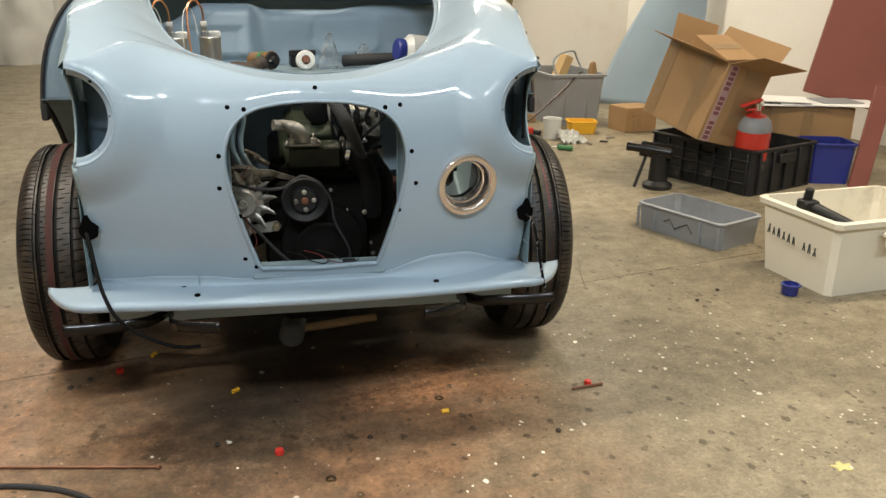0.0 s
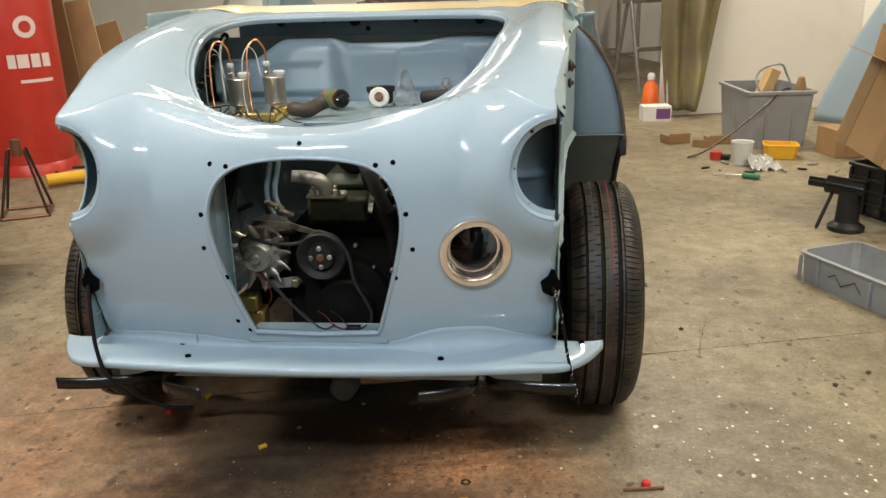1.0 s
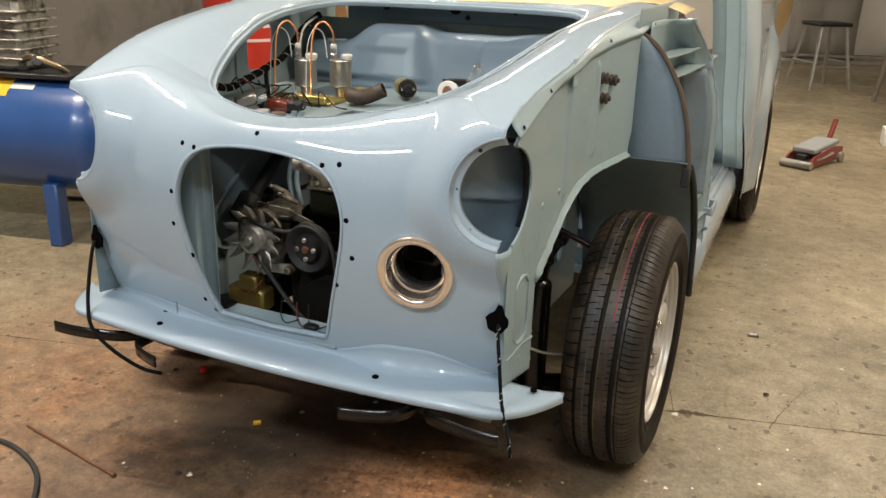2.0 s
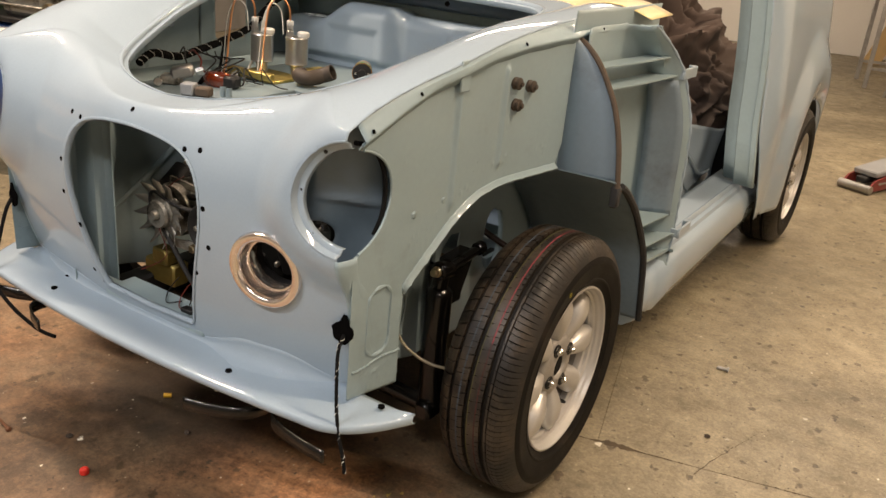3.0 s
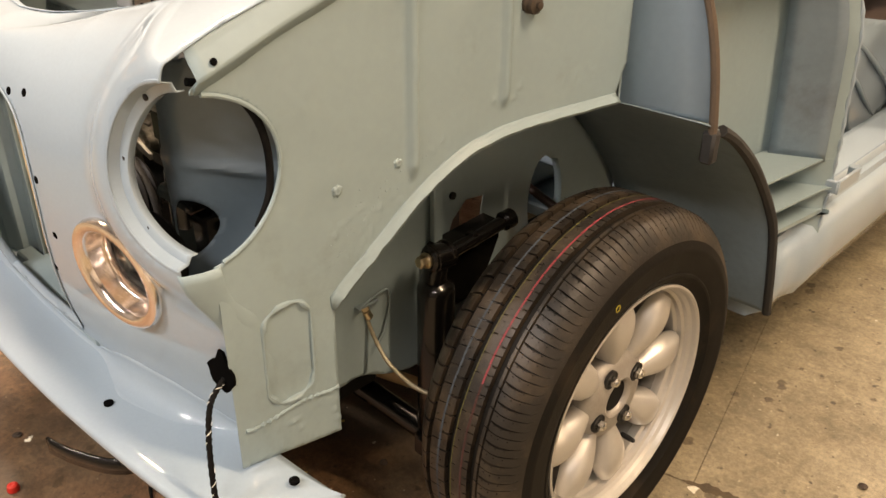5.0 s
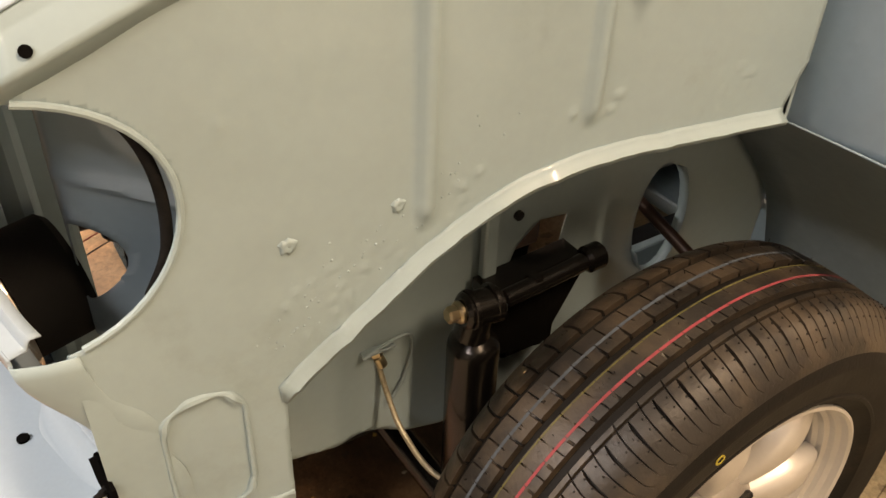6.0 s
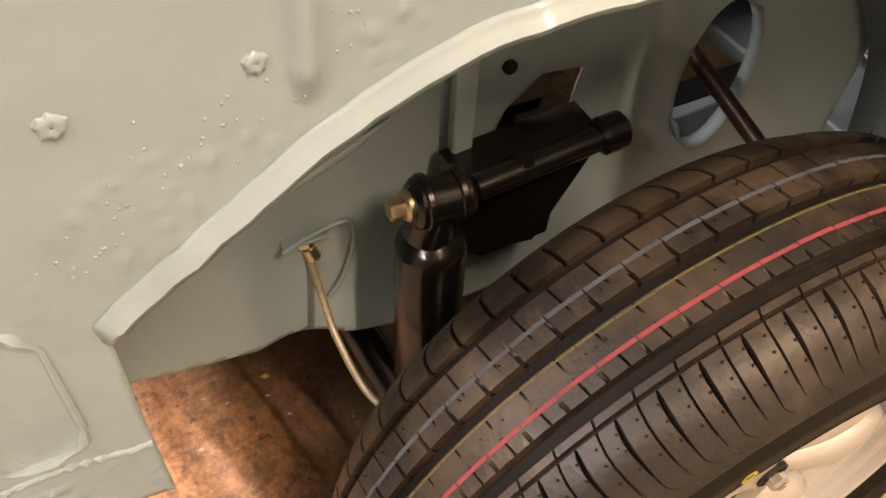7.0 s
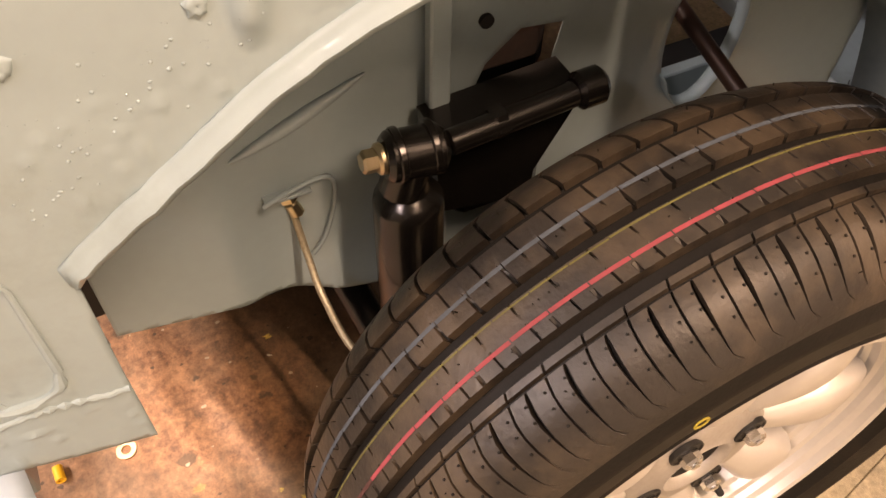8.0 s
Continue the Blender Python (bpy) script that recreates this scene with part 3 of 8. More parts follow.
for sx in (1, -1):
    for a in (128, 178, 226):
        x, z = LAMP[0] + 0.0905 * math.cos(radians(a)), LAMP[1] + 0.0905 * math.sin(radians(a))
        y = float(nose([x], w_of_z([x], [z]))[1][0]) + 0.0138
        ob = part("lamp_screw", screw_mesh, None, front_panel)
        ob.matrix_local = pose(sx * x, y, z, 90)

for x, y in ((0.283, 0.118), (0.300, 0.122), (0.292, 0.136)):
    ob = part("screw_hole", hole_mesh, None, front_panel)
    ob.matrix_local = pose(x, y, float(nose([x], w_of_y([x], [y]))[2][0]) + 0.0006, -14, 16) @ Matrix.Scale(0.42, 4)

# air intake bezel
p, n = nose_point(*FOG, 0.0025)
bez = part("intake_bezel", Geo().lathe([(0.056, -0.010), (0.0715, -0.009), (0.0728, 0.000), (0.0705, 0.0052), (0.066, 0.0072), (0.060, 0.0066), (0.0555, 0.003), (0.0530, -0.004), (0.0522, -0.020), (0.0505, -0.0222), (0.0478, -0.0228), (0.0470, -0.0245), (0.0462, -0.046), (0.0472, -0.0475), (0.0495, -0.030)], 64, close=False), copper, car, "coppery plated round air intake bezel")
bez.data.polygons.foreach_set("use_smooth", [True] * len(bez.data.polygons))
bez.matrix_local = Matrix.Translation(p) @ n.to_track_quat("Z", "Y").to_matrix().to_4x4()
bm = bmesh.new()
bm.from_mesh(bez.data)
bmesh.ops.delete(bm, geom=[f for f in bm.faces if len(f.verts) > 8], context="FACES")
bm.to_mesh(bez.data)
bm.free()


part("intake_duct", Geo().lathe([(0.0555, -0.012), (0.0555, -0.062), (0.050, -0.068), (0.048, -0.064), (0.0530, -0.056), (0.0530, -0.014)], 40, close=True), bay_black, bez, "black rubber duct").matrix_local = Matrix()


# apron below the nose
def apron():
    rows = []
    xs = np.concatenate((np.linspace(0, 0.5, 40), 0.5 + 0.1 * np.sin(np.linspace(0.05, 1, 18) * math.pi / 2)))
    xs = np.concatenate((-xs[:0:-1], xs))
    for x in xs:
        a = abs(x)
        yfr = -0.062 + 0.13 * a * a + 0.125 * np.clip((a - 0.47) / 0.13, 0, 1) ** 2.2
        yb = 0.062 + 0.14 * a * a * (1 if a < 0.5 else 1)
        yb = max(yb, yfr + 0.004)
        z = 0.371 - 0.012 * ease(0.45, 0.6, a)
        row = [(x, yb, z + 0.008 if a < 0.492 else z)]
        for s in (0.12, 0.3, 0.5, 0.7, 0.85):
            row.append((x, yb + (yfr + 0.008 - yb) * s, z + 0.004 * (1 - s) - 0.002 * s))
        row += [(x, yfr + 0.004, z - 0.0025), (x, yfr + 0.001, z - 0.005), (x, yfr, z - 0.010), (x, yfr + 0.0015, z - 0.0165), (x, yfr + 0.007, z - 0.0195), (x, min(yfr + 0.03, yb + 0.006), z - 0.0195)]
        rows.append(row)
    return Geo().strip(rows)


def apron_fillet():
    rows = []
    for x in np.linspace(-0.486, 0.486, 90):
        a = abs(x)
        r = 0.014 + (0.036 * ease(0.13, 0.27, a) - 0.044 * ease(0.33, 0.482, a)) * (1 if x > 0 else 0.3)
        row = []
        for k in range(9):
            t = k / 8 * math.pi / 2
            z = 0.3715 + r * (1 - math.sin(t))
            y = float(nose([x], [z])[1][0]) - r * (1 - math.cos(t)) - 0.0008
            row.append((x, y, z))
        rows.append(row)
    return Geo().strip(rows)


apron_panel = part("apron", apron(), paint, car, "light blue front apron shelf below the nose", thick=0.0014, sharp=60)
for x, y in ((-0.268, -0.012), (0.262, -0.010), (-0.300, 0.044), (0.551, 0.080)):
    ob = part("screw_hole", hole_mesh, None, apron_panel)
    ob.matrix_local = pose(x, y, 0.3735, 0, 0, 0) @ Matrix.Scale(1.25, 4)
part("apron_fillet", apron_fillet(), paint, apron_panel, thick=0.001, sharp=70)
ledge = Geo().box((-0.150, 0.030, 0.385), (0.150, 0.105, 0.401), 0.003)
ledge.box((-0.215, 0.055, 0.330), (0.215, 0.085, 0.392), 0.004)
part("lower_crossrail", ledge, paint_in, car, "scuffed pale blue rail across the bottom of the grille")


for x0, m in ((0.02, "red"), (0.05, "black"), (-0.02, "black")):
    wire = smooth_loop([(x0 - 0.05, 0.16, 0.405), (x0 - 0.02, 0.115, 0.410), (x0, 0.085, 0.406), (x0 + 0.03, 0.060, 0.405), (x0 + 0.045, 0.085, 0.4045)], 6, False)
    part("loose_wire", Geo().tube(wire, 0.0012, 6), wire_red if m == "red" else black_satin, car)
part("wire_connector", Geo().box((0.055, 0.055, 0.4012), (0.085, 0.073, 0.411), 0.002), black_plastic, car, "small black cable connector")


# inner wings
def wing_x(y, z):
    x = 0.496 + 0.05 * y + 0.2 * np.clip(y - 0.25, 0, 1) ** 2
    x = x + 0.0085 * bump_at(y - 0.312, 0.0115) * ease(0.672, 0.70, z) * (1 - ease(0.92, 0.935, z))
    x = x + 0.0070 * bump_at(y - 0.457, 0.0100) * ease(0.732, 0.755, z) * (1 - ease(0.93, 0.945, z))
    # pressed oval
    d = np.hypot(np.clip(np.abs(y - 0.122) - 0.004, 0, 9), np.clip(np.abs(z - 0.511) - 0.039, 0, 9))
    x = x - 0.002 * ease(0.030, 0.024, d)
    for by, bz, r, h in ((0.345, 0.705, 0.006, 0.0022), (0.262, 0.655, 0.006, 0.002), (0.235, 0.62, 0.007, 0.0015), (0.21, 0.6, 0.005, 0.0015), (0.165, 0.80, 0.008, 0.0012), (0.475, 0.747, 0.006, 0.002), (0.44, 0.75, 0.006, 0.002)):
        rr = np.hypot((y - by) * 1.2, z - bz + 0.3 * (y - by))
        x = x + h * bump_at(rr, r)
    k = np.array([noise.noise(Vector((a * 18, b * 18, 5))) * 0.0009 + max(0, noise.noise(Vector((a * 135, b * 135, 1))) - 0.30) * (0.0052 if noise.noise(Vector((a * 11, b * 11, 9))) > 0.12 else 0.0006) * (1 if b < 0.66 + 0.4 * (a - 0.2) else 0.25) for a, b in zip(np.ravel(y), np.ravel(z))]).reshape(np.shape(y))
    return x + k


ARCH = smooth_loop([(0.189, 0.560), (0.226, 0.588), (0.262, 0.614), (0.304, 0.646), (0.340, 0.668), (0.385, 0.690), (0.435, 0.703), (0.487, 0.708), (0.542, 0.710), (0.600, 0.711), (0.657, 0.713)], 5, False)


def wing_top(y):
    return np.interp(y, (0.03, 0.07, 0.15, 0.25, 0.377, 0.52, 0.70), (0.845, 0.860, 0.893, 0.928, 0.955, 0.976, 0.992))


WING_EDGE = [(0.045, 0.380), (0.120, 0.368), (0.187, 0.358), (0.187, 0.45)] + ARCH + [(0.672, 0.76), (0.672, 0.85), (0.672, 0.985)] + [(float(y), float(wing_top(y)) - 0.004) for y in np.linspace(0.655, 0.055, 22)] + [(0.045, 0.842)]
LAMP_SIDE = [(0.028 + 0.106 * math.cos(a), 0.755 + (0.093 - 0.008 * math.sin(a)) * math.sin(a)) for a in [2 * math.pi * i / 48 for i in range(48)]]
wing_geo = trimmed(np.linspace(0.035, 0.685, 230), np.linspace(0.35, 0.995, 170), lambda y, z: (wing_x(y, z), y, z), WING_EDGE, [LAMP_SIDE], 0.0036)


def wing_rail():
    """The stepped flange along the top of the inner wing."""
    rows = []
    for y in np.linspace(0.05, 0.95, 70):
        e, zt = float(edge_x(y)), float(top_z(edge_x(y), np.float64(y)))
        xi = float(0.496 + 0.05 * y + 0.2 * np.clip(y - 0.25, 0, 1) ** 2) if y < 0.66 else 0.564
        xi = max(xi, e - 0.004)
        zw = float(wing_top(y)) if y < 0.7 else 0.992 + 0.02 * (y - 0.7)
        zw = min(zw, zt - 0.010)
        rows.append([(e - 0.012, y, zt + 0.001), (e - 0.002, y, zt - 0.0005), (e + 0.001, y, zt - 0.005), (e + 0.0025, y, zw + 0.70 * (zt - zw)), (e + 0.004, y, zw + 0.60 * (zt - zw)), (xi + 0.0075, y, zw + 0.002), (xi + 0.0088, y, zw - 0.001), (xi + 0.0075, y, zw - 0.004), (xi + 0.003, y, zw - 0.007), (xi, y, zw - 0.015)])
    return Geo().strip(rows)


def arch_lip():
    rows = [[], [], [], [], []]
    loop = [(0.187, 0.545)] + ARCH
    for i, (y, z) in enumerate(loop):
        a, b = loop[max(i - 1, 0)], loop[min(i + 1, len(loop) - 1)]
        t = Vector((b[0] - a[0], b[1] - a[1])).normalized()
        n = Vector((-t.y, t.x))
        x = float(wing_x(np.array([y]), np.array([z]))[0])
        j = 0.0022 * noise.noise(Vector((y * 60, z * 60, 3)))
        fade = 1 if i else 0.3
        for k, (dx, dn) in enumerate(((0.0005, 0.006), (0.0018, 0.002), (0.0060, -0.001), (0.0095, -0.004), (0.0085, -0.007))):
            rows[k].append((x + (dx + j) * fade, y + n.x * dn * fade, z + n.y * dn * fade))
    return Geo().strip(rows)


def splash_plate():
    """The upright plate behind the wheel, above the liner."""
    out = smooth_loop([(0.553, 0.990), (0.583, 0.972), (0.615, 0.942), (0.645, 0.897), (0.670, 0.845), (0.689, 0.775), (0.700, 0.700)], 6, False)
    g = Geo()
    g.strip([[(0.560, 0.672 + 0.02 * 0, z) for x, z in out], [(0.56 + 0.33 * (x - 0.56), 0.677, z) for x, z in out], [(0.56 + 0.67 * (x - 0.56), 0.683, z) for x, z in out], [(x, 0.690, z) for x, z in out]])
    return g, out


def liner():
    """Curved rear half of the wheel housing, and its edge."""
    path = smooth_loop([(0.676, 0.702), (0.745, 0.668), (0.815, 0.618), (0.872, 0.565), (0.930, 0.500), (0.972, 0.440), (1.003, 0.350), (1.030, 0.245)], 7, False)
    rows = [[(x, y - 0.03 * ((0.70 - x) / 0.3) ** 2, z) for y, z in path] for x in (0.40, 0.45, 0.50, 0.55, 0.60, 0.65, 0.685, 0.700)]
    return Geo().strip(rows), path


def baffle():
    """The panel behind the headlamp, with a round hole low in it, and a pressed bowl."""
    def at(s, z):
        bowl = 0.034 * bump_at(np.hypot((s - 0.085) * 0.95, z - 0.662), 0.078) - 0.014 * bump_at(z - 0.730 + 0.10 * s, 0.012) + 0.006 * np.sin(31 * s) * np.sin(19 * z)
        u = s / 0.20
        return 0.352 + 0.146 * u + bowl * 0.3, 0.077 + 0.145 * np.clip((u - 0.18) / 0.82, 0, 1) ** 1.25 + bowl * ease(0.1, 0.4, u), z + 0 * s
    tear = [(0.008 + 0.004 * math.sin(z * 42), z) for z in np.linspace(0.83, 0.57, 16)]
    return trimmed(np.linspace(-0.005, 0.205, 60), np.linspace(0.56, 0.88, 76), at, tear + [(0.20, 0.57), (0.20, 0.868), (0.10, 0.852)], [[(0.038 + 0.023 * math.cos(a), 0.645 + 0.037 * math.sin(a)) for a in [2 * math.pi * i / 30 for i in range(30)]]], 0.0045)


def edge_flange():
    """The narrow turned-back strip where the nose meets the inner wing."""
    zs = np.linspace(0.378, 0.655, 24)
    rows = []
    for z in zs:
        y = float(nose([0.489], w_of_z([0.489], [z]))[1][0])
        k = 0.0025 * math.sin(z * 90)
        rows.append([(0.484, y - 0.001, z), (0.4905, y - 0.0012, z), (0.4930, y + 0.002, z), (0.4985 + k * 0.3, y + 0.020, z), (0.5005 + k * 0.4, y + 0.034 + k, z), (0.5000 + k * 0.4, y + 0.037 + k, z), (0.496, y + 0.038 + k, z)])
    return Geo().strip(rows)


def ribbon_edge(pts, r=0.0075):
    return Geo().tube(pts, r, 8)


for sx in (1, -1):
    flip = (lambda g: g) if sx > 0 else (lambda g: g.mirror())
    wing = part("inner_wing", flip(wing_geo), paint_in, car, "bare light blue inner wing panel with pressed ribs and arched cut-out", thick=0.0014, sharp=60)
    part("top_flange", flip(wing_rail()), paint_in, wing, thick=0.0012, sharp=60)
    part("arch_flange", flip(arch_lip()), paint_in, wing, thick=0.003, sharp=60)
    part("edge_flange", flip(edge_flange()), paint_in, wing, thick=0.0014, sharp=60)
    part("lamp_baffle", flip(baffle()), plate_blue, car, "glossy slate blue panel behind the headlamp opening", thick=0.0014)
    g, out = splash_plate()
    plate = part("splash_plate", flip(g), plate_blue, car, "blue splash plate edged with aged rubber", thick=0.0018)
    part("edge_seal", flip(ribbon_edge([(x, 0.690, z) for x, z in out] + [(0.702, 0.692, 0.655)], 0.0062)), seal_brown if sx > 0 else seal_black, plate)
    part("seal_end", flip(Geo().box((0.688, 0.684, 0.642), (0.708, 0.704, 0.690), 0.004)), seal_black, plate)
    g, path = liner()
    lin = part("arch_liner", flip(g), paint_shaded, car, "blue rear half of the wheel housing, darkened for its shade", thick=0.0018)
    part("edge_seal", flip(ribbon_edge([(0.703, y, z) for y, z in path[4:]], 0.0085)), seal_black, lin, "black rubber edging")
    rimpts = [(float(wing_x(np.array([y]), np.array([z]))[0]) + 0.0005, y, z) for y, z in LAMP_SIDE if y > 0.045]
    rimpts.sort(key=lambda p: -math.atan2(p[2] - 0.755, p[1] - 0.028))
    part("lamp_edge", flip(Geo().tube(rimpts, 0.0027, 8)), paint_in, wing)
    weld = [(float(wing_x(np.array([y]), np.array([0.432]))[0]) + 0.0006, float(y), 0.432 + 0.003 * math.sin(60 * y)) for y in np.linspace(0.055, 0.186, 30)]
    part("weld_bead", flip(Geo().tube(weld, [0.0026 + 0.0013 * math.sin(2.9 * k) for k in range(30)], 8)), paint_in, wing)
    bead = []
    for k in range(41):
        a = 2 * math.pi * k / 40
        y = 0.122 + 0.028 * math.cos(a) + (0.004 if math.cos(a) > 0 else -0.004)
        z = 0.511 + 0.028 * math.sin(a) + (0.039 if math.sin(a) > 0 else -0.039)
        bead.append((float(wing_x(np.array([y]), np.array([z]))[0]) + 0.0008, y + 0.0012 * math.sin(7 * a), z))
    part("pressed_bead", flip(Geo().tube(bead, [0.0033 + 0.0012 * math.sin(5.3 * k) for k in range(41)], 8)), paint_in, wing)
    for ly, lz, lr in ((0.202, 0.695, 0.0068), (0.290, 0.704, 0.0058)):
        lx = float(wing_x(np.array([ly]), np.array([lz]))[0])
        ring = lambda k, h: [(lx + h, ly + lr * k * (1 + 0.22 * math.sin(2.1 * i + lr * 900)) * math.cos(math.pi * i / 8), lz + lr * k * (1 + 0.22 * math.sin(3.3 * i)) * math.sin(math.pi * i / 8)) for i in range(16)]
        lump = Geo().strip([ring(1.15, -0.0008), ring(1.0, 0.0010), ring(0.85, 0.0026), ring(0.5, 0.0031), ring(0.08, 0.0024)], True)
        part("weld_lump", flip(lump), paint_in, wing, sharp=50)
    rnd, specks = random.Random(11), Geo()
    for k in range(230):
        u = rnd.random() ** 1.5
        ly = 0.185 + 0.21 * u + rnd.gauss(0, 0.010)
        lz = 0.590 + 0.145 * u ** 0.8 + abs(rnd.gauss(0, 0.026))
        r = rnd.choice((0.0006, 0.0007, 0.0009, 0.0013))
        lx = float(wing_x(np.array([ly]), np.array([lz]))[0])
        specks.lathe([(r * 1.3, -0.0003), (r, r * 0.5), (r * 0.5, r * 0.9), (0.0, r)], 6, pose(lx, ly, lz, 0, 90, 0))
    part("weld_spatter", flip(specks), paint_in, wing, kind="stuff")
    # three grommet bolts on the wing side, tab by the flange
    if sx > 0:
        stud = Geo().lathe([(0.0, 0.020), (0.005, 0.019), (0.005, 0.015), (0.0115, 0.013), (0.0125, 0.009), (0.0085, 0.007), (0.0125, 0.003), (0.0125, -0.002)], 20).mesh("rubber_grommet", seal_dark)
        for y, z in ((0.485, 0.905), (0.532, 0.896), (0.492, 0.862)):
            ob = part("rubber_grommet", stud, None, wing, "aged rubber grommet stud")
            ob.matrix_local = pose(float(wing_x(np.array([y]), np.array([z]))[0]), y, z, 0, 90, 0)
        tab = Geo().box((0.5185, 0.296, 0.905), (0.5235, 0.330, 0.962), 0.002)
        part("tab", tab, paint_in, wing)
        for y in (0.07, 0.19, 0.385, 0.50, 0.80, 0.90):
            ob = part("screw_hole", hole_mesh, None, wing)
            xx = float(0.496 + 0.05 * y + 0.2 * max(0, y - 0.25) ** 2) if y < 0.66 else 0.564
            ob.matrix_local = pose(xx + 0.0070, y, float(wing_top(y)) + 0.0075, -8, 62) @ Matrix.Scale(0.7, 4)
    # cut end of the nose edge: torn grommet with cable
    torn = [(0.0205 * (1 + 0.10 * math.sin(2.3 * k) + 0.07 * math.sin(5.1 * k)) * math.cos(0.314 * k), 0.0225 * (1 + 0.10 * math.sin(1.7 * k)) * math.sin(0.314 * k) + (0.010 if k in (4, 5) else 0)) for k in range(20)]
    torn = [(sx * x, z) for x, z in torn[::sx]]
    gro = Geo().slab(torn, -0.002, 0.0014, pose(sx * 0.485, 0.043, 0.513, 90, 0, 10 * sx))
    part("cable_grommet", gro, hole_black, front_panel, "black torn hole in the panel edge")

# inner walls of the engine bay
for sx in (1, -1):
    def chassis_side(y, z):
        x = 0.385 + 0.03 * ease(0.62, 0.74, z) + 0.05 * (z > 2) - 0.012 * bump_at(y - 0.33, 0.05) * ease(0.50, 0.40, z)
        return sx * x, y, z
    outer = [(0.175, 0.330), (0.303, 0.304), (0.42, 0.270), (0.95, 0.25), (0.98, 0.76), (0.175, 0.76)]
    cuts = [[(0.500, 0.470), (0.575, 0.470), (0.585, 0.525), (0.545, 0.530), (0.515, 0.505)], [(0.738 + 0.038 * math.cos(a), 0.470 + 0.078 * math.sin(a)) for a in np.linspace(0, 2 * math.pi, 28, endpoint=False)]]
    g = trimmed(np.linspace(0.16, 0.99, 180), np.linspace(0.25, 0.77, 112), chassis_side, outer, cuts, 0.0047)
    if sx < 0:
        g.f = [q[::-1] for q in g.f]
    wall = part("chassis_side", g, paint_in, car, "light blue inner wheel housing wall", thick=0.0016)
    shelf = Geo().strip([[(sx * 0.415, y, 0.760), (sx * 0.47, y, 0.762), (sx * (0.50 + 0.06 * max(0, y - 0.2)), y, 0.765)] for y in np.linspace(0.2, 0.98, 12)])
    part("wing_shelf", shelf, paint_in, wall, thick=0.0016)
    strip = Geo().box((0.392, 0.458, 0.30), (0.404, 0.476, 0.70), 0.002)
    part("wall_post", strip if sx > 0 else strip.mirror(), paint_in, wall)
    cr = smooth_loop([(0.3875, 0.300, 0.485), (0.3885, 0.335, 0.499), (0.3885, 0.375, 0.516), (0.3875, 0.412, 0.532)], 8, False)
    crease = Geo().tube(cr, [0.0008 + 0.0050 * math.sin(math.pi * k / (len(cr) - 1)) for k in range(len(cr))], 10)
    part("pressed_crease", crease if sx > 0 else crease.mirror(), paint_in, wall)
    hole = Geo().lathe([(0.006, -0.002), (0.006, 0.002), (0.003, 0.002)], 14, pose(sx * 0.388, 0.512, 0.548, 0, 90, 0))
    part("screw_hole", hole, black_satin, wall)
    prof = ((0.266, 0.040), (0.270, 0.054), (0.264, 0.062), (0.245, 0.066), (0.226, 0.068), (0.221, 0.071), (0.219, 0.080), (0.215, 0.093), (0.206, 0.099), (0.196, 0.099), (0.189, 0.094), (0.186, 0.090))
    side_p = Geo().strip([[(sx * (x ), y, z) for x, y in prof] for z in np.linspace(0.355, 0.80, 40)])
    part("lamp_inner_panel", side_p, paint_in, car, "light blue panel between grille and headlamp", thick=0.0016)
    bead = smooth_loop([(sx * 0.383, 0.235, 0.470), (sx * 0.383, 0.30, 0.510), (sx * 0.383, 0.42, 0.590), (sx * 0.385, 0.50, 0.640)], 8, False)
    part("pressed_bead", Geo().tube(bead, [0.0015 + 0.007 * math.sin(math.pi * (k + 0.5) / len(bead)) ** 0.5 for k in range(len(bead))], 10), paint_in, wall)
PORT = [(y, z) for cy, cz, a0 in ((0.832, 0.920, 0), (0.742, 0.920, 90), (0.742, 0.828, 180), (0.832, 0.828, 270)) for y, z in [(cy + 0.016 * math.cos(radians(a0 + k)), cz + 0.016 * math.sin(radians(a0 + k))) for k in (0, 22, 45, 68, 90)]]
for sx in (1, -1):
    pan = trimmed(np.linspace(0.668, 1.20, 69), np.linspace(0.70, 1.04, 45), lambda y, z: (sx * (0.562 + 0.004 * np.sin(9 * y)), y, z), None, [PORT] if sx < 0 else [], 0.0076)
    part("bay_side_panel", pan, paint_in, car, "light blue side of the engine bay" + (" with a square port cut through it" if sx < 0 else ""), thick=0.0016)
part("radiator_cross_panel", Geo().strip([[(x, 0.075, 0.790), (x, 0.095, 0.800), (x, 0.12, 0.798), (x, 0.125, 0.786)] for x in np.linspace(-0.19, 0.19, 12)]), paint_in, car, thick=0.0016)

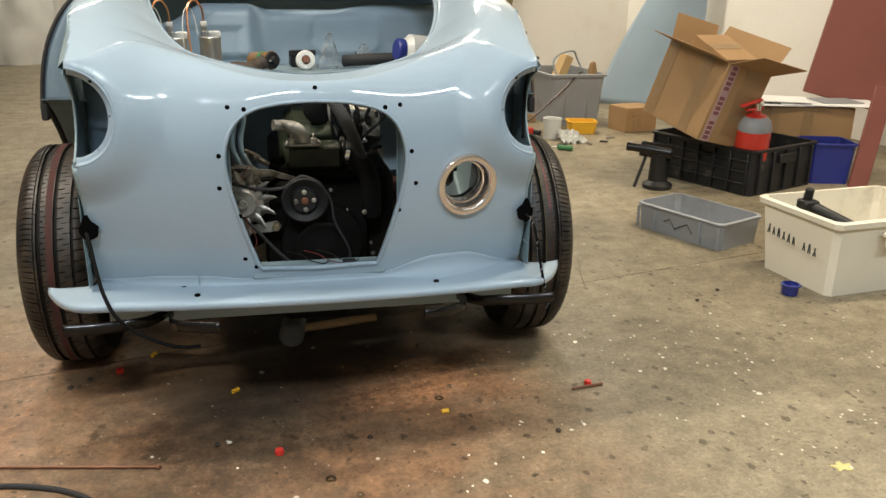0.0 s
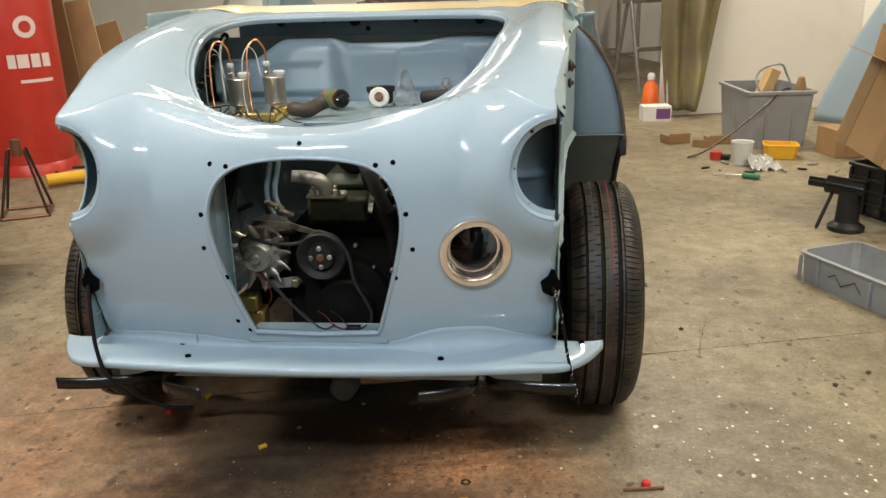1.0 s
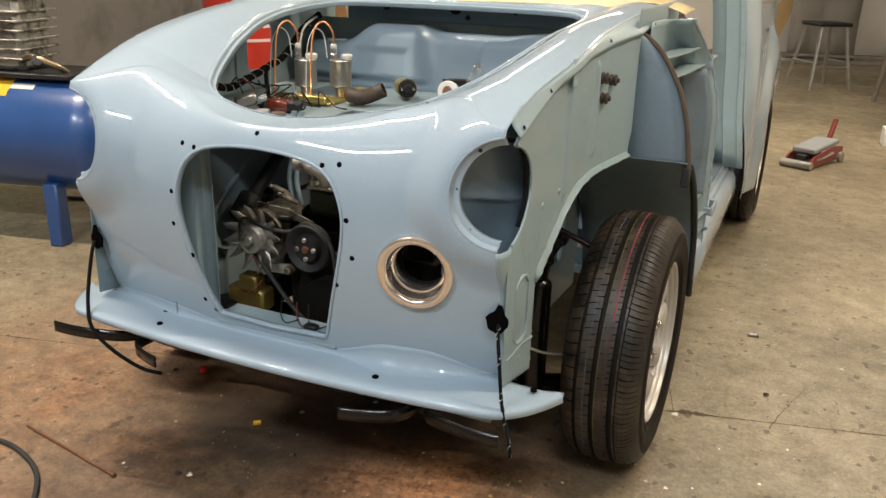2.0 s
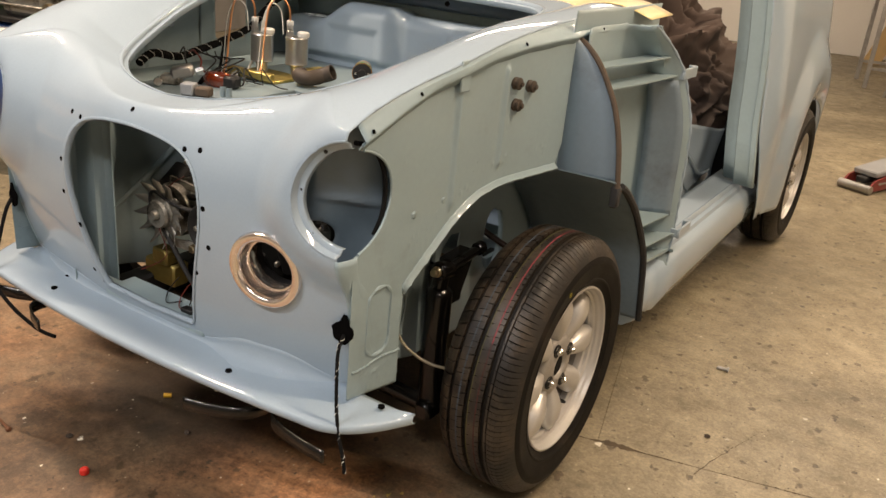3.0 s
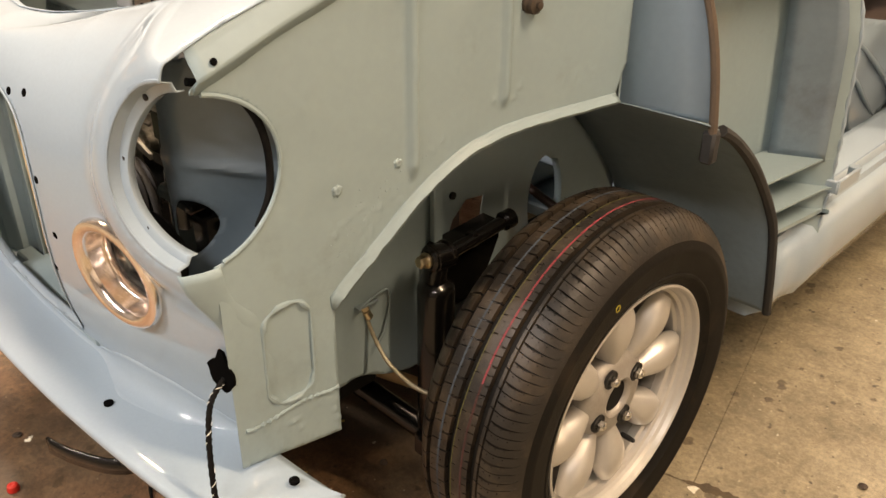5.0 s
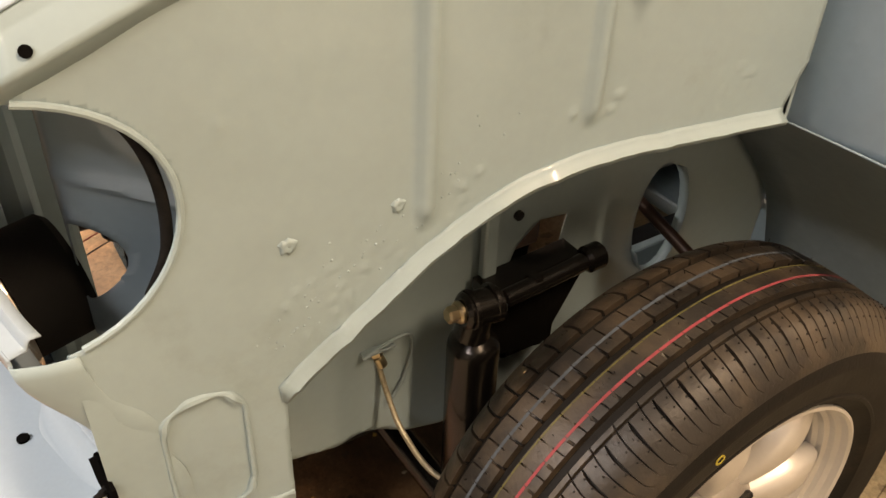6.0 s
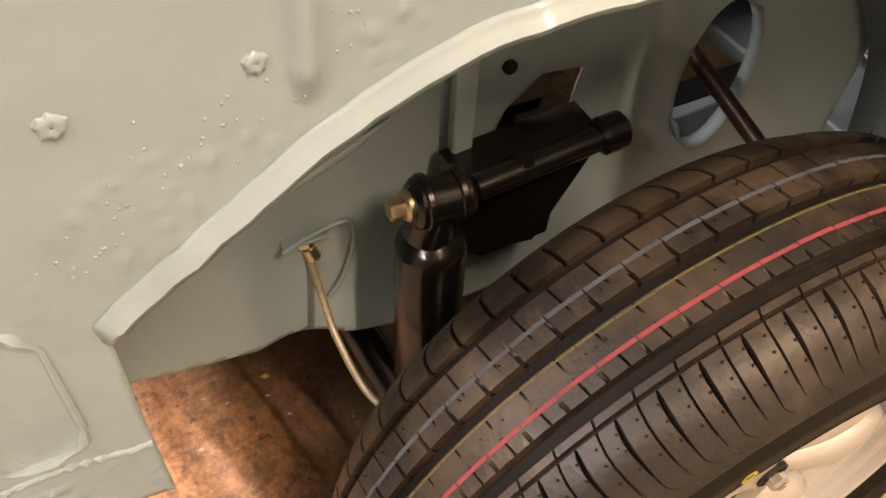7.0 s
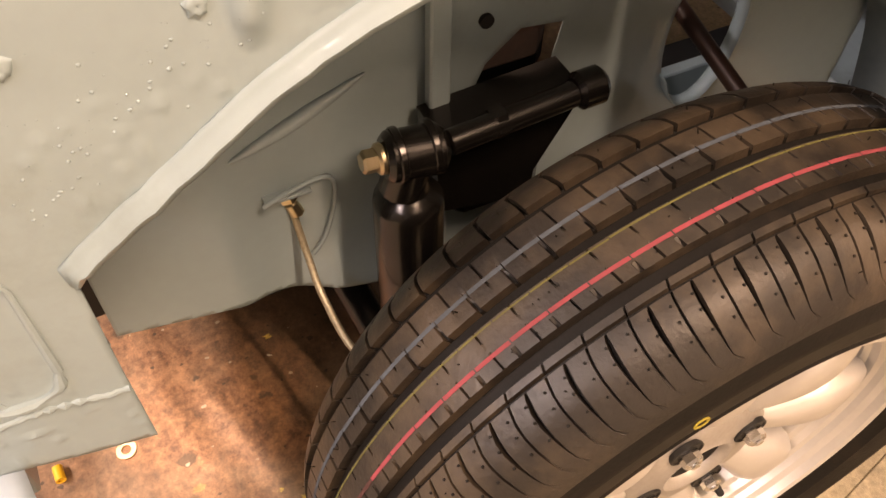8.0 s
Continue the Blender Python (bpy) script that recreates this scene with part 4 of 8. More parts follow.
# bulkhead
def bulk(x, w):
    """Wall, rounded top and ledge of the bulkhead over x and the way w up and back."""
    step = ease(-0.150, -0.085, x)
    y0 = 0.955 + 0.045 * step
    zt = 0.885 + 0.060 * ease(-0.40, -0.27, x) - 0.018 * step + 0.016 * ease(0.10, 0.25, x)
    r = 0.036
    a = np.clip((w - (zt - r)) / (r * math.pi / 2), 0, 1) * math.pi / 2
    z = np.minimum(w, zt - r) + r * np.sin(a)
    y = y0 + r * (1 - np.cos(a)) + np.clip(w - (zt - r) - r * math.pi / 2, 0, 1)
    # shallow pressed panel and foot of the wall
    d = np.maximum(np.abs(x + 0.255) - 0.085, np.abs(z - 0.83) - 0.04)
    y = y + 0.007 * ease(0.016, -0.010, d) + 0.03 * ease(0.800, 0.770, z) * (1 - step)
    d2 = np.hypot(np.clip(np.abs(x - 0.16) - 0.07, 0, 1), np.clip(np.abs(z - 0.85) - 0.02, 0, 1))
    y = y - 0.010 * ease(0.05, 0.03, d2)
    return x, np.minimum(y, 1.138), z


firewall = part("bulkhead", trimmed(np.linspace(-0.50, 0.50, 150), np.linspace(0.40, 1.13, 150), bulk), paint, car, "glossy light blue engine bulkhead with rounded pressings", thick=0.0016, sharp=70)
bay_blue = mat("deep_blue_paint", (0.19, 0.29, 0.43), 0.45, 0, 0.12, 5, 90, 0.15, coat=0.5, dirt=(0.05, 0.07, 0.10), dirt_at=0.66, dirt_scale=7)
upper = Geo().strip([[(x, y, z) for x in np.linspace(-0.47, 0.47, 20)] for y, z in ((1.125, 0.930), (1.138, 0.945), (1.14, 1.040))])
part("plenum_wall", upper, bay_blue, car, "deep blue upper bulkhead with cable holes", thick=0.0016)
for x, z, r in ((-0.093, 0.990, 0.017), (-0.052, 0.964, 0.007), (-0.193, 0.987, 0.005), (-0.331, 0.990, 0.014), (0.10, 0.985, 0.006), (0.30, 0.985, 0.014)):
    part("cable_hole", Geo().lathe([(r * 1.15, -0.002), (r * 1.1, 0.003), (r * 0.7, 0.004), (r * 0.6, 0.001), (0.0, 0.001)], 18, pose(x, 1.138, z, 90)), black_satin, firewall)
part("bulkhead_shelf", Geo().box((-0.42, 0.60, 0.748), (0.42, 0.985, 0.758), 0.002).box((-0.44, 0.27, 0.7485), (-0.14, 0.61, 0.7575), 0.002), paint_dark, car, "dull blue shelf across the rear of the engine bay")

# scuttle in cream
sc = Geo().strip([[(x, y, float(top_z(np.float64(min(abs(x), 0.5)), np.float64(y))) - 0.9 * max(0, abs(x) - 0.52) ** 1.5 - 0.002) for x in np.linspace(-0.61, 0.61, 60)] for y in (0.988, 1.0, 1.03, 1.06, 1.10, 1.14)])
part("scuttle", sc, cream, car, "cream painted scuttle panel", thick=0.002, sharp=60)


# body behind the wheel: door post, sill, floor, rear quarter
def lean(z):
    return 0.04 * max(0.0, (z - 0.72) / 0.2) ** 1.5


def front_y(z):
    """Where the side panel starts, behind the wheel housing."""
    return float(np.interp(z, (0.245, 0.350, 0.440, 0.500, 0.565, 0.618, 0.668, 0.702), (1.035, 1.010, 0.980, 0.938, 0.880, 0.823, 0.753, 0.70)))


def post_edge(z):
    return np.interp(z, (0.30, 0.44, 0.51, 0.65, 0.78, 0.845, 0.882, 0.912, 0.958, 1.007), (1.200, 1.213, 1.205, 1.190, 1.168, 1.145, 1.128, 1.105, 1.055, 0.965))


for sx in (1, -1):
    flip = (lambda g: g) if sx > 0 else (lambda g: g.mirror())
    rows = []
    for z in np.linspace(0.34, 1.005, 44):
        e = float(post_edge(z))
        k = 0.0035 * noise.noise(Vector((z * 14, 2, 0))) + 0.002 * noise.noise(Vector((z * 45, 7, 0)))
        rows.append([(0.582 - 0.012 * math.sin(math.pi * s), front_y(z) + s * (e - 0.085 - front_y(z)), z) for s in (0, 0.15, 0.3, 0.5, 0.7, 0.85, 1)] + [(0.588, e - 0.066, z), (0.600, e - 0.056, z), (0.635, e - 0.046, z), (0.672 - lean(z), e - 0.028, z), (0.690 - lean(z), e - 0.016, z), (0.698 + k - lean(z), e - 0.004, z), (0.7015 + k - lean(z), e, z), (0.698 + k - lean(z), e + 0.005, z), (0.64, e + 0.010, z)])
    skin = Geo().strip(rows)
    if sx < 0:
        skin.f = [q for q in skin.f if not all(0.69 < skin.v[i][1] < 0.90 and 0.79 < skin.v[i][2] < 0.96 for i in q)]
    post = part("door_post", flip(skin), paint_in, car, "light blue front door post with shelf gussets and hinge brackets", thick=0.002, sharp=60)
    hp = Geo().strip([[(0.601 + (0.089 - lean(z)) * s, float(post_edge(z)) - 0.070 + 0.044 * s, z) for s in np.linspace(0, 1, 6)] for z in np.linspace(0.50, 0.868, 20)])
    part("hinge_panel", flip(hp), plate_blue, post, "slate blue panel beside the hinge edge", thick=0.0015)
    rim = [(0.701 - lean(z) + 0.0035 * noise.noise(Vector((z * 14, 2, 0))), float(post_edge(z)), z) for z in np.linspace(0.36, 1.005, 60)]
    part("edge_flange", flip(Geo().tube(rim, [0.0035 + 0.0012 * math.sin(1.7 * i) for i in range(60)], 8)), paint, post)
    for z0, z1, d in ((0.928, 0.918, 0.69), (0.882, 0.872, 0.69), (0.505, 0.495, 0.70), (0.448, 0.438, 0.712), (0.40, 0.385, 0.712)):
        if sx < 0 and z0 > 0.6:
            continue
        y0 = 0.705 if z0 > 0.6 else (0.985 if z0 > 0.42 else 1.02)
        d = d - lean(z0)
        g = Geo().slab([(0.575, y0), (d - 0.035, y0), (d - 0.012, y0 + 0.2), (d, float(post_edge(z0)) - 0.004), (0.60, float(post_edge(z0)) - 0.004)], z1 + 0.0065, z0)
        part("shelf_gusset", flip(g), paint_in, post)
    for z, dx in ((0.883, 0.0), (0.448, 0.015)):
        ye, dx = float(post_edge(z)), dx - lean(z)
        g = Geo().box((0.698 + dx, ye - 0.01, z - 0.014), (0.705 + dx, ye + 0.085, z + 0.014), 0.002)
        g.box((0.66, ye - 0.012, z - 0.012), (0.702 + dx, ye - 0.004, z + 0.012), 0.002)
        g.cyl((0.694 + dx, ye + 0.088, z - 0.0135), (0.694 + dx, ye + 0.088, z + 0.0135), 0.0115, 16, 0.001)
        part("hinge_bracket", flip(g), paint, post)
    prof = [(0.56, 0.392), (0.575, 0.392), (0.645, 0.390), (0.649, 0.396), (0.653, 0.397), (0.657, 0.392), (0.659, 0.382), (0.672, 0.380), (0.676, 0.368), (0.692, 0.364), (0.703, 0.345), (0.708, 0.305), (0.704, 0.258), (0.690, 0.218), (0.660, 0.197), (0.60, 0.195)]
    rows = [[(0.61 + (x - 0.61) * k, y, z - dz * (z > 0.3)) for x, z in prof] for y, k, dz in ((1.068, 0.80, 0.03), (1.074, 0.86, 0.022), (1.11, 0.88, 0.02), (1.165, 0.90, 0.016), (1.18, 1.0, 0), (1.3, 1, 0), (1.6, 1, 0), (1.9, 1, 0), (2.1, 1, 0), (2.25, 1, 0))]
    body = Geo().strip(rows)
    body.f.append(tuple(range(len(prof)))[::-1])
    sill = part("sill", flip(body), paint, car, "glossy light blue sill below the door opening", thick=0.002, sharp=50)

    # rear quarter with wheel opening
    def quarter(y, z):
        x = 0.735 - 0.16 * np.clip(z - 0.62, 0, 1) ** 1.6 - 0.35 * np.clip(0.40 - z, 0, 1) ** 2
        x = x - 0.07 * ease(2.22, 1.90, y) * ease(0.3, 0.7, z) - 0.55 * np.clip(y - 2.95, 0, 1) ** 1.7
        x = x + 0.035 * bump_at(np.hypot(y - 2.78, (z - 0.35) * 0.9) - 0.36, 0.16)
        return sx * x, y, z
    open_w = [(2.78 + 0.335 * math.cos(a), 0.33 + 0.30 * math.sin(a)) for a in np.linspace(-0.6, math.pi + 0.6, 40)]
    open_w = [(open_w[0][0], 0.1)] + open_w + [(open_w[-1][0], 0.1)]
    outline = [(2.10, 0.38), (2.20, 0.24), (3.25, 0.26), (3.48, 0.45), (3.52, 0.65), (3.40, 0.85), (3.05, 1.02), (2.5, 1.12), (2.035, 1.12), (2.04, 0.98), (2.045, 0.80), (2.055, 0.58)]
    g = trimmed(np.linspace(1.90, 3.55, 110), np.linspace(0.22, 1.13, 70), quarter, outline, [open_w], 0.014)
    if sx < 0:
        g.f = [q[::-1] for q in g.f]
    q = part("rear_quarter", g, paint, car, "glossy light blue rear quarter with swelling wheel arch", thick=0.003, sharp=60)
    pil = []
    for z in np.linspace(0.40, 1.12, 14):
        x1 = float(quarter(np.float64(2.05), np.float64(z))[0]) * sx
        pil.append([(x1 - 0.002, 2.047, z), (x1 - 0.006, 2.040, z), (x1 - 0.020, 2.040, z), (x1 - 0.024, 2.046, z), (x1 - 0.072, 2.050, z), (x1 - 0.076, 2.056, z), (x1 - 0.078, 2.10, z), (x1 - 0.13, 2.12, z)])
    pil = Geo().strip(pil)
    part("rear_door_pillar", flip(pil), paint_in, car, "light blue rear door jamb", thick=0.003)
    arch_in = Geo().strip([[(x, 2.78 + 0.345 * math.cos(a), 0.33 + 0.31 * math.sin(a)) for a in np.linspace(-0.4, math.pi + 0.4, 24)] for x in (0.735, 0.60, 0.48)])
    part("rear_arch_liner", flip(arch_in), black_satin, car, thick=0.003)
floor_pan = Geo().box((-0.60, 1.02, 0.255), (0.60, 3.0, 0.285), 0.004)
floor_pan.box((-0.12, 1.02, 0.285), (0.12, 2.3, 0.40), 0.03)
floor_pan.box((-0.60, 1.95, 0.285), (0.44, 2.6, 0.50), 0.05)
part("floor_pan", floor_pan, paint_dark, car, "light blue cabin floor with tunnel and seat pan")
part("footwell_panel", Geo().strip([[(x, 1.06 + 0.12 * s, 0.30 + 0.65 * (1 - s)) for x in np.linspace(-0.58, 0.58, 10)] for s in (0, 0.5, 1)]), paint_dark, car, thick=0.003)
side_outline = [(1.68, 0.288), (1.68, 0.652), (1.78, 0.633), (2.185, 0.554), (2.40, 0.512), (2.95, 0.44), (2.95, 0.288)]
hollow = [(1.965, 0.302), (2.06, 0.325), (2.20, 0.346), (2.31, 0.358), (2.38, 0.330), (2.20, 0.304)]
seat_side = trimmed(np.linspace(1.66, 2.97, 120), np.linspace(0.27, 0.67, 40), lambda y, z: (0.500 - 0.02 * ease(2.0, 2.5, y) + 0.004 * np.sin(17 * y) * np.sin(23 * z) + 0.010 * ease(0.60, 0.66, z), y, z), side_outline, [hollow], 0.0115)
seat_side = part("seat_box_side", seat_side, paint, car, "glossy light blue pressed panel beside the seat pan", thick=0.0025, sharp=60)
for ridge, r in (([(0.503, 1.70, 0.610), (0.505, 1.81, 0.561), (0.505, 1.98, 0.470), (0.504, 2.10, 0.402), (0.503, 2.17, 0.376), (0.501, 2.25, 0.366), (0.499, 2.31, 0.364)], 0.0085), ([(0.503, 1.70, 0.508), (0.505, 1.76, 0.500), (0.505, 1.83, 0.468), (0.505, 1.94, 0.388), (0.503, 2.04, 0.330)], 0.0075), ([(0.505, 1.66, 0.470), (0.507, 1.74, 0.455), (0.507, 1.79, 0.420), (0.505, 1.83, 0.360), (0.503, 1.90, 0.310)], 0.009)):
    line = smooth_loop(ridge, 8, False)
    part("pressed_ridge", Geo().tube(line, [r * (0.35 + 0.65 * math.sin(math.pi * (k + 0.5) / len(line))) for k in range(len(line))], 12), paint, seat_side)


# wheels
R_T = 0.297


def tread_r(w):
    return R_T - 0.0045 * w * w - 0.0145 * (max(0, abs(w) - 0.66) / 0.34) ** 2


def across(h):
    """Place across the tyre: 180 mm wide, its outer face beside the rim."""
    return 0.0815 - 1.12 * (0.0815 - h)


def bow(w):
    """The curve of the shoulder cuts across the tyre."""
    return 1.15 * (w - 0.4) - 1.35 * (w - 0.4) ** 2


def taper(w):
    """Width of the broad shoulder cuts: widest near the tread, closing towards the sidewall."""
    return 0.15 + 0.95 * ease(0.50, 0.64, w) * ease(1.10, 0.72, w)


def tyre_mesh():
    half, pitches = 0.068, 70
    cols = [0, 0.018, 0.098, 0.116, 0.20, 0.30, 0.40, 0.485, 0.499, 0.535, 0.549, 0.65, 0.78, 0.90]
    grooves = [(-0.62, 0.045), (-0.13, 0.060), (0.385, 0.065), (0.535, 0.014)]
    ws = [-1.0, -0.97, -0.9, -0.8, -0.7, 0.5, 0.6, 0.7, 0.8, 0.9, 0.97, 1.0, -0.5, -0.4, -0.3, -0.22, -0.04, 0.05, 0.14, 0.22, 0.29]
    for c, h in grooves:
        ws += [c - h - 0.006, c - h + 0.004, c, c + h - 0.004, c + h + 0.006]
    ws = sorted(ws)
    rows = [(0.186, -0.060, None), (0.192, -0.068, None), (0.205, -0.074, None), (0.225, -0.080, None), (0.245, -0.0805, None), (0.262, -0.0775, None), (0.2725, -0.0735, None)]
    rows += [(None, None, w) for w in ws]
    rows += [(0.2735, 0.0712, 1.06), (0.2680, 0.0745, None), (0.260, 0.0775, None), (0.250, 0.0805, None), (0.246, 0.0815, None), (0.243, 0.0808, None), (0.225, 0.0802, None), (0.2115, 0.077, None), (0.2095, 0.0782, None), (0.206, 0.0775, None), (0.200, 0.072, None), (0.192, 0.069, None), (0.186, 0.060, None)]
    n = pitches * len(cols)
    verts, deep = [], []
    for r0, h0, w in rows:
        for p in range(pitches):
            for k, f in enumerate(cols):
                r, h = (tread_r(w), w * half) if r0 is None else (r0, h0)
                dep = 0.0
                th = (p + f) / pitches
                if w is not None:
                    ww = min(w, 1.06)
                    if ww > 0.4:
                        th += bow(ww) / pitches
                        if k < 4:
                            th += (f - 0.058) * (taper(ww) - 1) / pitches
                    elif ww < -0.6:
                        th += 0.5 * (-0.6 - ww) / pitches
                    else:
                        th += -0.5 * (ww + 0.1) / pitches
                    thick, thin = k in (1, 2), k in (8, 9)
                    dep = 0.0
                    for c, g in grooves:
                        if abs(w - c) < g:
                            dep = 0.0068 if g > 0.02 else 0.0028
                    if dep == 0:
                        if ww > 0.45:
                            dep = 0.0012 + 0.0050 * taper(ww) if thick and ww > 0.545 else (0.0036 * min(1, (1.1 - ww) / 0.2) if thin else 0)
                        elif ww < -0.66:
                            dep = 0.0060 if thick else 0.0
                        elif -0.58 < ww < -0.18:
                            dep = 0.0040 if (thin and ww < -0.36) or (thick and ww > -0.33) else 0
                        elif -0.06 < ww < 0.31:
                            dep = 0.0040 if (thin and (ww > 0.2 or ww < 0.0)) or (thick and ww > 0.24) else 0
                    r -= dep
                a = 2 * math.pi * th
                verts.append((r * math.cos(a), r * math.sin(a), across(h)))
                deep.append(dep > 0.002)
    faces = [(j * n + i, j * n + (i + 1) % n, (j + 1) * n + (i + 1) % n, (j + 1) * n + i) for j in range(len(rows) - 1) for i in range(n)]
    g = Geo()
    g.v, g.f = verts, faces
    me = g.mesh("tyre", rubber, 32)
    me.materials.append(tread_rubber)
    first, last = 6 * n, (6 + len(ws) + 3) * n
    me.polygons.foreach_set("material_index", [1 if first <= i < last and sum(deep[k] for k in q) < 3 else 0 for i, q in enumerate(faces)])
    return me


def vent_hairs():
    """Short rubber hairs left by the mould on the shoulder and tread."""
    g, rnd = Geo(), random.Random(3)
    for p in range(140):
        for w in (0.64, 0.76, 0.89):
            a = 2 * math.pi * ((p + 0.30) / 2 + bow(w)) / 70
            r, h = tread_r(w), w * 0.068
            out = Vector((math.cos(a), math.sin(a), 0.6 * (w - 0.4)))
            g.tube([Vector((r * math.cos(a), r * math.sin(a), across(h))) + out * k for k in (-0.0003, 0.0007, 0.0010)], [0.0010, 0.0009, 0.0003], 5)
    for k in range(160):
        w = rnd.choice((0.98, 0.72, 0.25, 0.05, -0.30, -0.50, -0.8))
        a, r, h = 2 * math.pi * rnd.random(), tread_r(w), w * 0.068
        out = Vector((math.cos(a), math.sin(a), 0.5 * w + rnd.uniform(-0.3, 0.3))).normalized() * rnd.uniform(0.0012, 0.0035)
        p = Vector((r * math.cos(a), r * math.sin(a), across(h)))
        g.tube([p - out * 0.3, p + out], [0.0005, 0.0003], 4)
    return g


def ring_line(w0, w1, dr, seed, first=0, last=70):
    """A painted line round the tread, broken at the sipes."""
    g, half, pitches = Geo(), 0.068, 70
    for p in range(first, last):
        rows = []
        f0 = 0.030 + 0.015 * noise.noise(Vector((p * 3.1, seed, 0)))
        for w in (w0, w1):
            k = 0.012 * noise.noise(Vector((p * 0.7, seed, w)))
            row = []
            for f in np.linspace(f0, 0.995, 5):
                a = 2 * math.pi * (p + f - 0.5 * (w + 0.1)) / pitches
                r = tread_r(w) + dr
                row.append((r * math.cos(a), r * math.sin(a), across((w + k) * half)))
            rows.append(row)
        g.strip(rows)
    return g


def spoke():
    rows = []
    for s in np.linspace(0, 1, 13):
        r = 0.056 + 0.112 * s
        wd = 0.0125 + 0.0185 * math.sin(math.pi * min(1, 0.06 + 0.86 * s) ** 1.45)
        hc = 0.006 + 0.0165 * math.sin(math.pi * min(1, s * 0.90 + 0.07) ** 0.95) - 0.003 * s
        row = [(r, -wd, -0.012)]
        for t in np.linspace(-1, 1, 11):
            row.append((r, wd * t, -0.004 + (hc + 0.004) * math.sqrt(max(0, 1 - abs(t) ** 3.0))))
        row.append((r, wd, -0.012))
        rows.append(row)
    rows = [[(x, y, z + 0.012 + 0.016 * ease(0.06, 0.165, x)) for x, y, z in row] for row in rows]
    g = Geo().strip(rows)
    k = len(rows[0])
    g.f.append(tuple(range(k)))
    g.f.append(tuple((len(rows) - 1) * k + i for i in range(k))[::-1])
    return g.mesh("spoke", silver, 60)


def hexnut(r, h):
    return Geo().lathe([(r, 0), (r, h * 0.8), (r * 0.8, h), (r * 0.45, h), (r * 0.45, h * 1.15), (0, h * 1.2)], 6)


tyre_me = tyre_mesh()
hair_me = vent_hairs().mesh("vent_hairs", rubber)
rim_me = Geo().lathe([(0.186, 0.061), (0.1905, 0.066), (0.1900, 0.0690), (0.1865, 0.0700), (0.1840, 0.0675), (0.1825, 0.0600), (0.1790, 0.0550), (0.1780, 0.0490), (0.1735, 0.0460), (0.1725, 0.0390), (0.1680, 0.0350), (0.1660, 0.0200), (0.1720, 0.0180), (0.1810, 0.0300), (0.183, 0.055)], 96, close=True).mesh("rim", silver, 22)
barrel_me = Geo().lathe([(0.1665, 0.022), (0.162, 0.010), (0.158, -0.02), (0.160, -0.058), (0.182, -0.064), (0.186, -0.060), (0.168, -0.05), (0.164, -0.02), (0.169, 0.018)], 72, close=True).mesh("wheel_barrel", mat("dusty_silver_barrel", (0.26, 0.25, 0.235), 0.5, 0.5, 0.2, 14, 120, 0.1), 50)
spoke_me = spoke()
dull_silver = mat("dull_cast_silver", (0.36, 0.34, 0.31), 0.46, 0.55, 0.18, 40, 260, 0.15)
# black sleeve added for the shade inside the hub's open bore
bore_shade_me = Geo().lathe([(0.0252, 0.014), (0.0245, 0.013), (0.0240, -0.03)], 40).mesh("bore_shade", bay_black)
hub_me = Geo().lathe([(0.026, -0.03), (0.026, 0.013), (0.0300, 0.0205), (0.0335, 0.0215), (0.0365, 0.0190), (0.058, 0.018), (0.070, 0.012), (0.074, 0.0), (0.074, -0.012), (0.026, -0.03)], 48, close=True).mesh("hub", dull_silver, 50)
cup_me = Geo().lathe([(0.0150, 0.0165), (0.0150, 0.0206), (0.0140, 0.0210), (0.0128, 0.0194), (0.0, 0.0190)], 28).mesh("nut_recess", black_satin)
nut_me = hexnut(0.0088, 0.012).mesh("wheel_nut", chrome, 25)
drum_me = Geo().lathe([(0.0, 0.0), (0.115, 0.0), (0.125, -0.006), (0.125, -0.045), (0.10, -0.05), (0.0, -0.05)], 40).mesh("brake_drum", black_satin)
cap_me = Geo().lathe([(0.0, 0.006), (0.014, 0.004), (0.0225, -0.004), (0.0245, -0.006), (0.0245, -0.03)], 24).mesh("hub_stub", bay_black)
valve_me = Geo().cyl((0, 0, 0), (0, 0, 0.022), 0.0045, 10).cyl((0, 0, 0.018), (0, 0, 0.027), 0.0038, 10).mesh("valve", black_satin)
line_me = [ring_line(0.159, 0.195, 0.0004, 1.0, 20, 47).mesh("tread_line", tread_red), ring_line(0.160, 0.198, 0.0004, 1.0, 47, 90).mesh("tread_line", tread_worn), ring_line(-0.050, -0.034, 0.0004, 5.0).mesh("tread_line", tread_yellow), ring_line(-0.385, -0.345, 0.0004, 9.0).mesh("tread_line", tread_blue)]
band_me = ring_line(-0.04, 0.16, 0.0004, 2.0).mesh("tread_line", tread_worn)
dot_me = Geo().lathe([(0.0055, 0.0), (0.0055, 0.0006), (0.0033, 0.0006), (0.0033, 0.0)], 16, close=True).mesh("paint_dot", mat("yellow_paint_dot", (0.30, 0.24, 0.03), 0.7))


